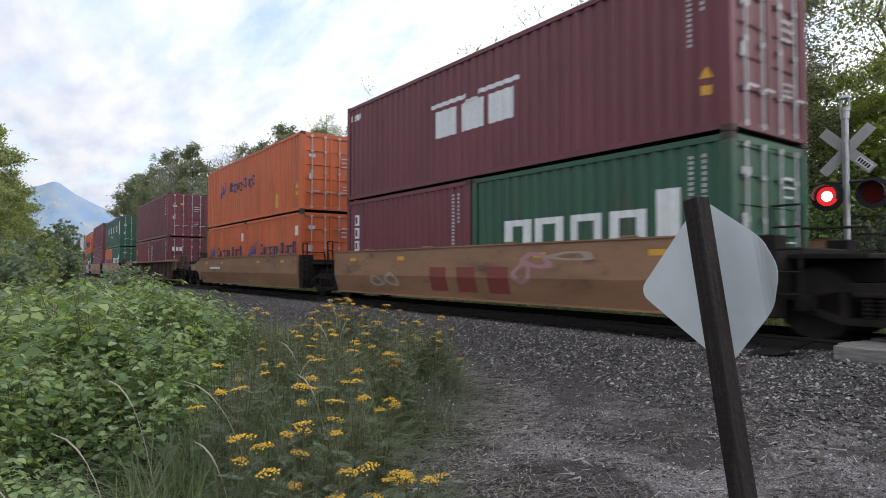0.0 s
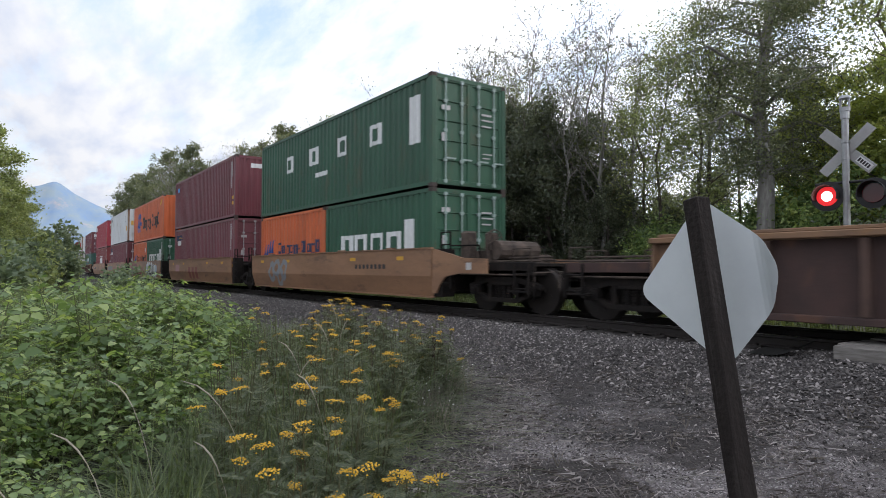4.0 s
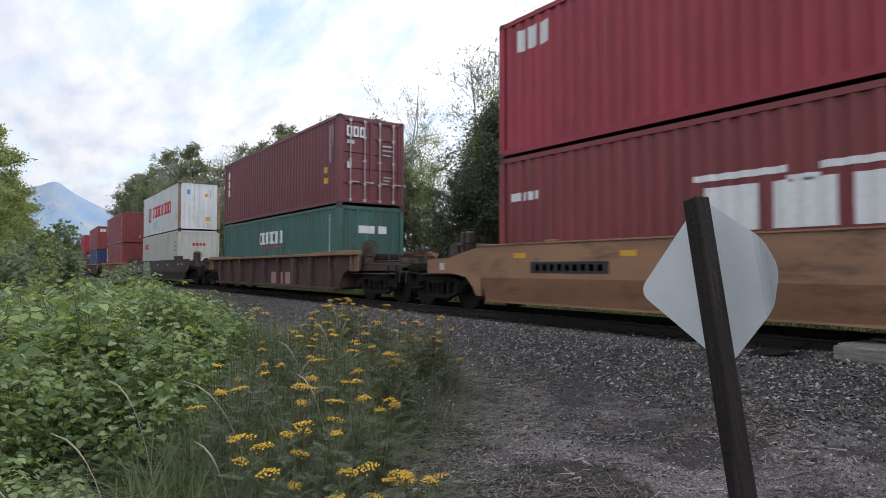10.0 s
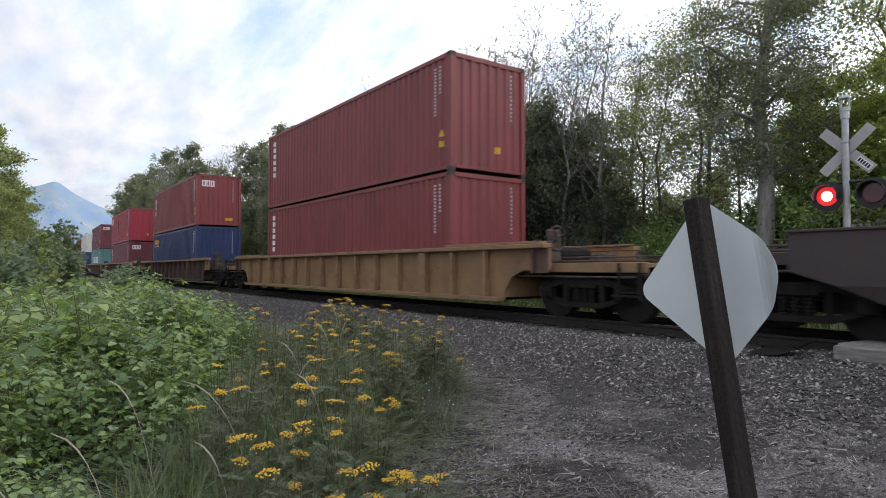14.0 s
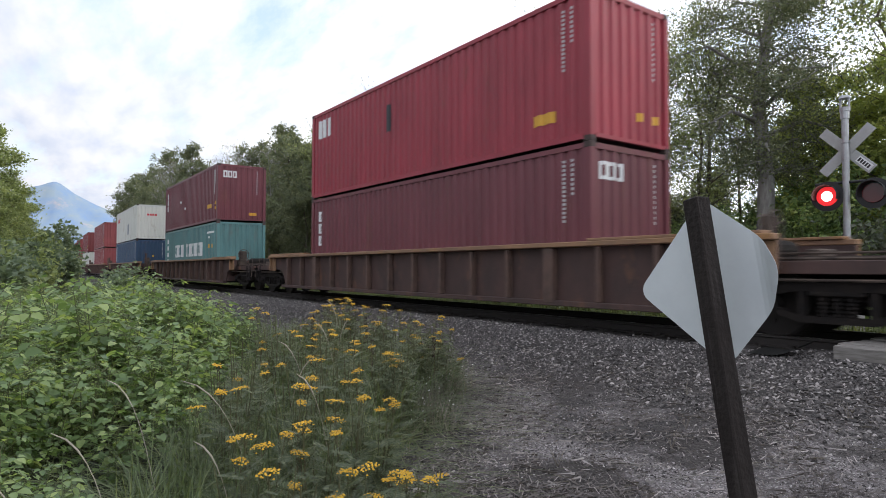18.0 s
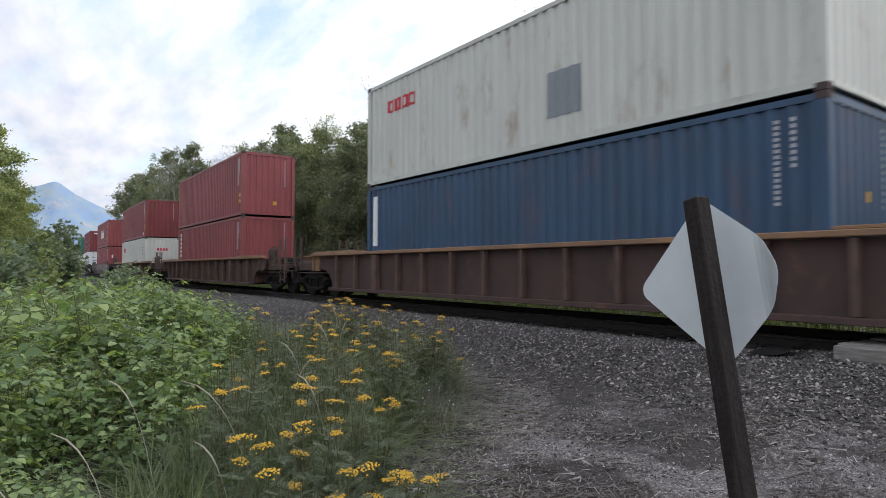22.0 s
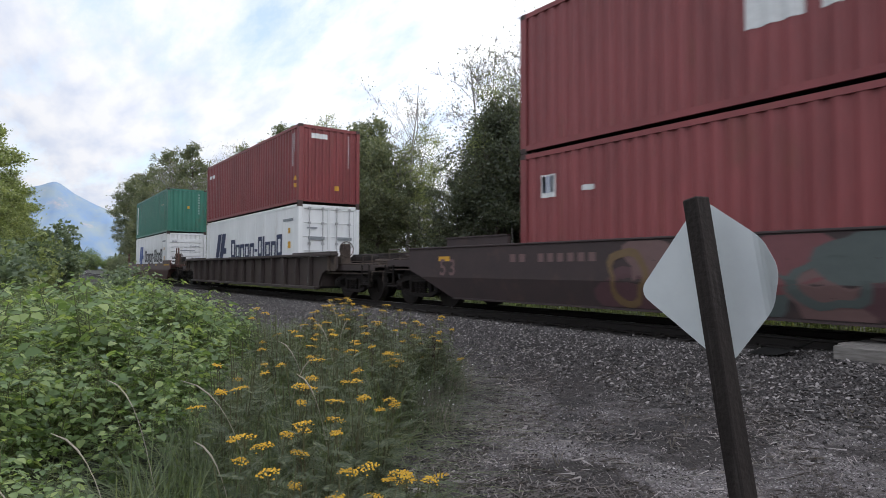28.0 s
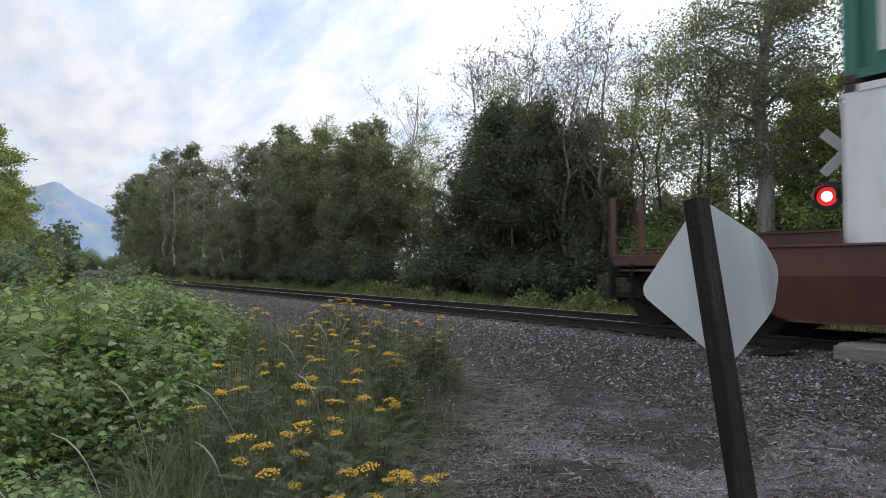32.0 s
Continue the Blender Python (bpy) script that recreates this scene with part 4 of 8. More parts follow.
    tan_car("tan smooth-sided well car with oxide lettering shapes", 5, marks=[(row(-1.6, 0.6, 0.34, 0.95, 3, 0.62), "oxide"), ([(-4.6, -3.6, 0.7, 1.1, 0)], "pink")])
    place(C("dark maroon forty-foot container with a small blue dot", "maroon", marks=[("near", "light_blue", [(-5.45, -5.15, 2.25, 2.5, 0)]), ("front", "white", [(-0.5, 0.4, 2.35, 2.55, 0)])] + both), 5, 0, FLOOR_Z + H)
    place(C("purple-maroon forty-foot container with a navy and yellow emblem", "purple_maroon", L40, H, "front", beacon + both + [door_bits]), 5)
    g = tan_car("tan smooth-sided well car with black and white graffiti", 6, marks=[(row(-1.7, 0.4, 0.34, 0.95, 3, 0.62), "oxide")])
    blob(g, 1.7, 0.85, 0.35, 0.4, "pale_blue", 31)
    blob(g, 4.9, 0.8, 0.4, 0.42, "pale_blue", 32)
    for k in range(4):
        blob(g, 2.15 + 0.74 * k, 0.80 - 0.03 * k, 0.47, 0.54, "white", 33 + k, lift=0.001 + 0.0004 * k)
    sprayed_word(g, (("A", 0.0), ("Z", 0.70), ("U", 1.42), ("L", 2.12)), 2.2, 0.46, 0.95, "black", bold=0.035)
    for k in range(5):
        blob(g, -5.3 + 0.62 * k, 0.74, 0.40, 0.48, "plum", 50 + k, lift=0.0004 * k)
        blob(g, -5.3 + 0.62 * k, 0.74, 0.38, 0.46, "oxide", 60 + k, lift=0.004, ring=0.7)
    place(C("orange forty-foot container with large dark letter blocks and blue emblem", "orange", marks=hl(1.0, "black") + [hl_logo(1.05)] + [("near", "yellow", [(5.05, 5.2, 2.35, 2.65, 0), (4.7, 4.9, 2.3, 2.45, 0)])]), 6, 0, FLOOR_Z + S)
    place(C("dark green twenty-foot container with white letter blocks and plate", "dark_green", L20, S, "front", [("near", "white", row(-2.0, 1.6, 0.92, 1.56, 4, 0.84, stroke=0.27)), ("near", "white", [(1.75, 2.16, 1.0, 1.85, 0)]), door_bits] + short, rods=MARK["mint"]), 6, 3.06)
    place(C("orange twenty-foot container with dark letter blocks and blue emblem", "orange", L20, S, "back", [("near", "black", long_mark(-1.4, 2.6, 1.12, 1.42)), ("near", "blue", [(-2.7, -2.2, 1.0, 1.5, 0.25), (-2.2, -1.75, 1.15, 1.65, 0.25)]), ("near", "white", [(2.3, 2.5, 1.75, 2.1, 0)])]), 6, -3.06)
    g = tan_car("tan smooth-sided well car with grey patch and rounded graffiti", 7, marks=[(row(-1.9, 0.35, 0.40, 0.98, 3, 0.55), "oxide"), ([(-5.75, -3.95, 0.70, 1.06, 0), (-3.92, -2.02, 0.73, 1.10, 0)], "dull_grey")])
    for k in range(6):
        blob(g, 1.35 + 0.62 * k, 0.74, 0.46, 0.50, "tan_fill", 70 + k, lift=0.0006 * k)
        blob(g, 1.35 + 0.62 * k, 0.74, 0.47, 0.51, "black", 70 + k, lift=0.0006 * k + 0.0003, ring=0.90)
    place(C("weathered white forty-foot container streaked with grey, doors showing", "worn_white", posts=RUSTY_POST, marks=[("near", "yellow", [(5.05, 5.4, 1.0, 1.4, 0)]), ("near", "grey", column(4.3, 0.5, 2.35, 1.7, 4, 0.4) + [(-5.4, -4.7, 2.35, 2.6, 0)]), ("near", "sand", [(-1.9 + 0.37 * k, -1.87 + 0.37 * k + 0.012 * (k % 3), 0.7 + 0.23 * (k * 5 % 4), 1.1 + 0.27 * (k * 3 % 5), 0) for k in range(12)]), ("front", "yellow", [(-0.95, -0.5, 1.45, 1.85, 0)])], doors="front"), 7, 0, FLOOR_Z + H)
    place(C("maroon forty-foot container with a navy and yellow emblem", "maroon", L40, H, "front", beacon + both + [door_bits]), 7)
    tan_car("tan smooth-sided well car with a dark number panel", 8, rear="end", marks=[([(-4.9, -3.0, 0.80, 1.02, 0)], "black"), (row(-4.8, -3.1, 0.85, 0.97, 9, 0.6), "white")])
    place(C("crimson forty-foot container with white corner letter blocks and doors", "crimson", marks=[("near", "white", row(-5.55, -4.6, 2.15, 2.6, 3, 0.75)), ("near", "white", [(-0.5, -0.3, 1.5, 1.56, 0)]), door_bits, ("front", "white", row(-0.98, -0.15, 2.3, 2.5, 4, 0.7)), ("front", "yellow", [(0.45, 0.85, 0.45, 0.85, 0)])] + both, doors="front"), 8, 0, FLOOR_Z + H)
    place(C("red-brown forty-foot container with large white block logo and doors", "red_brown", L40, H, "front", hmm(1.12) + both + [("near", "white", row(-5.75, -4.9, 1.95, 2.12, 5, 0.7)), door_bits, door_yellow]), 8)

    # mixed cars
    ribbed_car("rust-brown forty-foot ribbed well car with tan top chord and white shapes", 9, RUSTY, CHORD, half=7.75, coupler=10.1, ribs=9, posts=False, marks=[(row(0.45, 2.6, 0.32, 0.76, 3, 0.66), "pink")])
    place(C("maroon forty-foot container with white upright letter blocks", "maroon", marks=[tex_v(H), tex_end, door_bits, ("near", "yellow", [(4.9, 5.35, 0.75, 0.95, 0), (5.0, 5.3, 1.1, 1.3, 0)])] + both[:2], doors="front"), 9, 0, FLOOR_Z + S)
    place(C("sea-green forty-foot container with white letter blocks", "capital_green", L40, S, "back", [("near", "white", row(-1.2, 1.3, 1.52, 2.0, 7, 0.78, stroke=0.34)), ("near", "red", [(-0.9, 1.1, 1.36, 1.41, 0)]), ("front", "white", [(-0.5, 0.1, 1.7, 1.95, 0), (0.25, 0.55, 1.7, 1.95, 0)])] + low[:1]), 9)
    g = smooth_car("dark brown smooth well car with yellow reflectors and graffiti panel", 10, DARK_BROWN, reflectors=(-8.4, -5.0, -2.0, 1.2, 4.4, 7.4, 8.3))
    for k, (x, ink) in enumerate(((-3.80, "sand"), (-3.2, "sand"), (-2.6, "mint"), (-2.05, "mint"))):
        for z in (0.48, 1.02):
            blob(g, x, z, 0.40, 0.34, ink, 80 + k, lift=0.0005 * k)
            blob(g, x + 0.02, z, 0.22, 0.17, "grey", 90 + k, lift=0.004, ring=0.5)
    blob(g, -1.35, 0.72, 0.22, 0.2, "sand", 97)
    place(C("white forty-foot container with red letter blocks and rusty corner", "worn_white", posts=RUSTY_POST, marks=[("near", "red", row(-2.4, 3.8, 1.22, 1.98, 8, 0.82, stroke=0.32)), ("near", "red", [(-3.65, -3.45, 1.0, 2.0, 0), (-2.95, -2.75, 1.0, 2.0, 0), (-3.45, -2.95, 1.0, 1.1, 0), (-3.45, -2.95, 1.88, 2.0, 0)]), ("near", "light_blue", [(-3.3, -3.1, 1.1, 1.85, 0)]), ("near", "pale_blue", [(-2.0, -0.6, 0.4, 0.95, 0)]), ("near", "yellow", [(5.2, 5.45, 0.75, 1.05, 0)]), ("front", "yellow", [(0.35, 0.65, 0.6, 0.85, 0), (0.3, 0.5, 2.1, 2.3, 0)]), ("front", "light_blue", [(-0.75, -0.55, 2.2, 2.5, 0)])]), 10, 0, FLOOR_Z + H)
    place(C("pale grey forty-foot container with small red letter blocks", "pale_grey", marks=[oocl(1.95), ("front", "red", row(-0.4, 0.4, 1.95, 2.12, 4, 0.74)), ("near", "grey", column(5.0, 0.5, 2.2, 1.5, 3, 0.4))]), 10)
    ribbed_car("worn tan ribbed well car with dusty ends", 11, TAN_RIB, TAN_RIB, posts=False)
    for z in (FLOOR_Z + H, FLOOR_Z):
        place(C("brown-red forty-foot container with white upright letter blocks", "red_brown", marks=[tri(), end_code, ecode] + both), 11, 0, z)
    ribbed_car("rust-brown ribbed well car with scraped graffiti", 12, RUSTY, CHORD, posts=False, marks=[(scrawl(-4.0, 4.4, 24, 3), "dusty_pink")])
    place(C("maroon-brown forty-foot container with white upright letter blocks", "red_brown", marks=[tex_v(H), tex_end, end_code, ("front", "yellow", [(0.35, 0.75, 0.35, 0.5, 0)])] + both), 12, 0, FLOOR_Z + H)
    place(C("navy blue forty-foot container with yellow letter blocks", "navy", marks=[("near", "yellow", row(-5.6, -4.15, 2.2, 2.5, 5, 0.75)), ("near", "red", [(-5.2, -4.75, 2.03, 2.12, 0)]), ("near", "white", [(-5.55, -5.3, 2.02, 2.07, 0), (-4.7, -4.2, 2.04, 2.10, 0)]), end_code] + both), 12)
    ribbed_car("rust-brown ribbed well car with tan top chord", 13, RUSTY, CHORD, posts=False)
    place(C("crimson forty-foot container with white corner letter blocks", "crimson", marks=[("near", "white", row(-5.6, -4.6, 2.0, 2.6, 3, 0.75)), ("near", "black", [(-1.2, -0.95, 1.45, 2.2, 0)]), end_code, ecode, ("front", "yellow", [(0.7, 0.86, 0.55, 0.72, 0)]), ("near", "yellow", [(4.6, 5.2, 0.5, 0.72, 0)])] + both[:2]), 13, 0, FLOOR_Z + H)
    place(C("maroon forty-foot container with white upright letter blocks", "maroon", marks=[tex_v(H), tex_end, end_code] + both), 13)
    ribbed_car("rust-brown ribbed well car with patched panels", 14, RUSTY, CHORD, posts=False)
    place(C("maroon forty-foot container with white scuffs and letter blocks", "maroon", marks=[tex_v(H), tex_end, end_code, ("near", "white", [(-2.0, -1.75, 1.55, 1.68, 0), (-0.9, -0.5, 1.1, 1.22, 0)]), ("near", "yellow", [(4.2, 5.0, 0.75, 0.95, 0)]), ("front", "yellow", [(0.35, 0.75, 0.35, 0.5, 0)])] + both), 14, 0, FLOOR_Z + H)
    place(C("pale teal forty-foot container with large white letter blocks", "teal", marks=[("near", "white", row(-3.2, -0.95, 1.22, 1.95, 5, 0.8, stroke=0.34) + row(-0.35, 3.24, 1.22, 1.95, 8, 0.8, stroke=0.34)), ("near", "white", column(-5.45, 0.34, 2.4, 0.7, 4, 0.66)), ("near", "yellow", [(4.4, 4.6, 1.6, 1.8, 0), (5.1, 5.3, 1.6, 1.8, 0)]), ("near", "white", [(4.2, 5.5, 2.35, 2.45, 0), (4.4, 4.8, 2.1, 2.2, 0)]), ecode]), 14)
    ribbed_car("rust-brown ribbed well car with yellow chord ends", 15, RUSTY, CHORD, posts=True)
    place(C("pale grey forty-foot container with small red letter blocks", "pale_grey", marks=[oocl(1.95), ("front", "red", row(-0.45, 0.33, 2.0, 2.16, 4, 0.74)), ("near", "grey", [(1.05, 1.95, 0.6, 1.5, 0)])]), 15, 0, FLOOR_Z + H)
    place(C("steel blue forty-foot container with white codes", "steel_blue", marks=[end_code, ("near", "white", [(-5.75, -5.5, 1.2, 2.6, 0)]), ("near", "yellow", [(4.7, 5.1, 0.75, 0.9, 0)]), ("front", "yellow", [(0.0, 0.15, 1.5, 1.65, 0)])] + both), 15)
    ribbed_car("rusty ribbed well car with orange-brown end posts", 16, RUSTY, CHORD, posts=True, post_mat=LIT_RIB_RUST, marks=[(scrawl(-2.4, -1.2, 16, 5), "dusty_pink")])
    place(C("brick-red forty-foot container, plain sided", "brick_red", marks=[end_code, ecode] + both), 16, 0, FLOOR_Z + H)
    place(C("brick-red forty-foot container with white upright letter blocks", "brick_red", marks=[tri(), end_code] + both), 16)
    ribbed_car("dark rust ribbed well car with scrawled graffiti", 17, RUSTY, CHORD, posts=True, post_mat=LIT_RIB_RUST, marks=[(scrawl(-4.6, 1.6, 30, 4), "dusty_pink")])
    place(C("red-brown forty-foot container with white codes", "red_brown", marks=[end_code, ("near", "white", [(-5.5, -5.25, 2.1, 2.4, 0)]), ("near", "white", [(5.05, 5.4, 0.25, 0.4, 0)])] + both), 17, 0, FLOOR_Z + H)
    place(C("pale grey forty-foot container with small red letter blocks", "pale_grey", marks=[oocl(1.95), ("front", "red", row(-0.4, 0.4, 1.9, 2.1, 4, 0.74)), ("near", "grey", column(4.7, 0.6, 2.2, 1.5, 3, 0.4))]), 17)
    g = smooth_car("brown smooth well car covered in faded coloured graffiti", 18, DARK_BROWN, reflectors=(-8.4, 7.4), marks=[(row(-6.2, -5.65, 1.02, 1.18, 2, 0.6) + row(-5.4, -3.9, 1.02, 1.18, 6, 0.6), "dusty_pink")])
    sprayed_word(g, (("5", 0.0), ("3", 0.36)), -8.45, 0.74, 0.52, "dusty_pink", lift=0.004, bold=0.008)
    inks = ("faded_plum", "dusty_pink", "faded_plum", "faded_ochre", "faded_teal", "plum", "dusty_pink", "faded_teal")
    for k in range(22):
        x = -3.3 + 0.51 * k
        blob(g, x, 0.52 + 0.5 * (k % 2), 0.62, 0.42, inks[k % 8], 100 + k, lift=0.0004 * k)
        if k % 3 == 0:
            blob(g, x, 0.75, 0.45, 0.45, ("faded_ochre", "dusty_pink", "faded_teal", "grey")[k // 3 % 4], 140 + k, lift=0.010, ring=0.72)
    place(C("brick-red forty-foot container with large white block logo", "brick_red", marks=hmm(1.10) + both + [ecode, ("near", "yellow", [(4.55, 4.9, 0.75, 1.0, 0)])]), 18, 0, FLOOR_Z + H)
    place(C("brick-red forty-foot container with a small emblem plate", "brick_red", marks=[("near", "white", [(-5.5, -5.15, 1.95, 2.4, 0)]), ("near", "blue", [(-5.47, -5.18, 2.05, 2.37, 0)]), ("near", "white", [(-4.5, -4.2, 2.0, 2.1, 0)]), ("front", "white", [(-0.85, -0.7, 1.7, 2.0, 0)])] + both), 18)
    ribbed_car("black ribbed well car with a white plate", 19, BLACK_CAR, BLACK_CAR, posts=False, marks=[([(7.2, 7.6, 0.35, 0.6, 0)], "dull_grey")])
    place(C("dark red forty-foot container with white codes", "red_brown", marks=[("near", "white", row(-5.6, -4.8, 2.2, 2.36, 4, 0.7)), end_code, ecode, ("front", "white", [(-0.75, -0.1, 2.42, 2.6, 0)])] + both), 19, 0, FLOOR_Z + H)
    place(C("white flat-sided refrigerated container with dark blue letter blocks", "white", corr=False, marks=hl(1.0) + [hl_logo(1.0, "navy"), ("near", "yellow", [(5.1, 5.35, 1.3, 1.55, 0), (5.1, 5.3, 1.85, 2.05, 0)]), ("near", "grey", [(4.6, 5.6, 2.3, 2.4, 0)]), ("front", "grey", [(-0.9, -0.5, 2.0, 2.06, 0), (-0.85, -0.2, 1.6, 1.72, 0), (0.3, 0.9, 1.6, 1.72, 0)]), ("front", "blue", [(-0.3, -0.15, 0.35, 0.6, 0)]), ("front", "yellow", [(-0.75, -0.62, 0.35, 0.55, 0)])], doors="front"), 19)
    g = smooth_car("red-oxide smooth well car, the last of the train", 20, RED_RUST, half=8.45, coupler=10.1, raised=(6.05, 8.45, 1.355), top=1.165, ridge=0.80, reflectors=(-7.6, -3.45, -1.4, 1.12, 3.85), posts=True)
    rect_marks(g, [(6.45, 8.1, 1.06, 1.155, 0), (-8.2, -7.3, 1.06, 1.155, 0)], "yellow", -1.465)
    rect_marks(g, row(-4.2, -3.35, 0.88, 1.02, 4, 0.6) + row(-3.1, -2.1, 0.88, 1.02, 5, 0.6), "pink", -1.466)
    place(C("sea-green forty-foot container with a white upright strip", "sea_green", marks=[("near", "white", [(-5.7, -5.35, 0.35, 2.5, 0)]), ("near", "sand", [(4.0, 4.8, 1.9, 1.96, 0)]), ("front", "yellow", [(0.0, 0.15, 1.6, 1.78, 0)]), ("front", "mint", column(0.7, 0.08, 2.6, 1.2, 8))]), 20, 0, FLOOR_Z + H)
    place(reefer_end(C("white flat-sided refrigerated container with dark blue letter blocks", "white", corr=False, marks=hl(1.0, "black") + [hl_logo(1.0), ("near", "yellow", [(5.1, 5.35, 1.1, 1.35, 0), (5.1, 5.3, 1.75, 1.95, 0)]), ("near", "grey", [(4.6, 5.6, 2.3, 2.4, 0)])])), 20)


def reefer_end(c):
    """The cooling machine in the front end of a refrigerated container."""
    x = L40 / 2
    dims = [(x - 0.02, x + 0.004, -1.05, 1.05, z, z + 0.24) for z in (1.35, 1.65, 1.95, 2.25)]
    part("cooling_unit", boxes(*dims, (x - 0.02, x + 0.006, -1.05, 1.05, 0.9, 1.3), bevel=0.008), PAINT["white"], c, "white louvred cooling unit")
    # openings are solid blocks; their dark inside is put into the colour
    for y0, y1, z0, z1 in ((-0.35, -0.05, 0.86, 1.30), (0.30, 0.42, 0.95, 1.25), (-0.90, -0.72, 1.18, 1.26), (-0.90, -0.72, 0.98, 1.06)):
        part("fan_opening", boxes((x, x + 0.014, y0, y1, z0, z1), bevel=0.004), DARK_GAP, c, "fan opening drawn as a near-black block")
    for y0, y1, z0, z1 in ((-0.9, -0.6, 2.3, 2.36), (0.2, 0.8, 2.0, 2.06), (-0.4, 0.5, 1.7, 1.75)):
        part("marking", boxes((x + 0.005, x + 0.009, y0, y1, z0, z1)), MARK["grey"], c)
    return c


build_train()

# ---------------------------------------------------------------- ground and track
def smooth01(a, b, v):
    t = np.clip((v - a) / (b - a), 0, 1)
    return t * t * (3 - 2 * t)


def bend(x):
    u = np.maximum(0.0, -12.0 - x)
    return TRACK_Y + BEND * u * u


def lumps(x, y, k, seed):
    """Cheap smooth unevenness."""
    return (np.sin(x * k + seed) * np.cos(y * k * 1.3 + seed * 2.1) + 0.6 * np.sin(x * k * 2.3 + y * k * 1.7 + seed * 3.7) + 0.4 * np.cos(x * k * 4.1 - y * k * 3.3 + seed)) / 2


def veg_edge(x):
    """y of the edge between growth (towards the viewer's left) and bare gravel."""
    return np.interp(x, [-60, -38, -16, -12, -8, -6.6, -5.9, -5.2, -4.6, -3.6, -2.9, -2.0], [6.6, 6.2, 5.4, 5.1, 4.9, 4.75, 4.35, 3.5, 3.1, 2.1, 1.1, -1.5])


def ground_z(x, y):
    off = y - bend(x)
    a = np.abs(off)
    base = np.where(off < 0, -0.66, -0.52)
    z = base + (-0.26 - base) * smooth01(4.6, 1.75, a)
    z = np.where(a < 1.75, -0.26, z)
    road = smooth01(-4.4, -3.0, x) * smooth01(14, 4.5, np.abs(y - 9.0))
    z = z + (np.maximum(-0.64, -0.15 - 0.13 * np.maximum(0, np.abs(off) - 1.8)) - z) * road * 0.9
    rough = 0.025 * lumps(x, y, 1.3, 1.0) + 0.012 * lumps(x, y, 4.0, 5.0)
    return z + rough * smooth01(1.6, 3.2, a) + 0.05 * lumps(x, y, 0.25, 2.0) * smooth01(3.5, 8, a)


def axis(lo, hi, near_lo, near_hi, step, grow):
    pts = list(np.arange(near_lo, near_hi + 1e-6, step))
    v, s = near_lo, step
    while v > lo:
        s *= grow
        v -= s
        pts.insert(0, v)
    v, s = near_hi, step
    while v < hi:
        s *= grow
        v += s
        pts.append(v)
    return np.array(pts)


def trodden(x, y):
    """Where the dirt is worn pale (positive) or stays dark and soft (negative)."""
    u, v = 0.82 * x + 0.57 * y, 0.82 * y - 0.57 * x
    u, v = u + 0.7 * np.sin(1.3 * v + 0.4) + 0.25 * np.sin(3.7 * v - 1.1), v + 0.7 * np.sin(1.1 * u + 2.0) + 0.25 * np.sin(4.3 * u)
    return lumps(u, v, 1.1, 6.0) + 0.5 * lumps(v, u, 3.7, 2.0) + 0.35 * lumps(u + v, u - v, 6.1, 1.0)


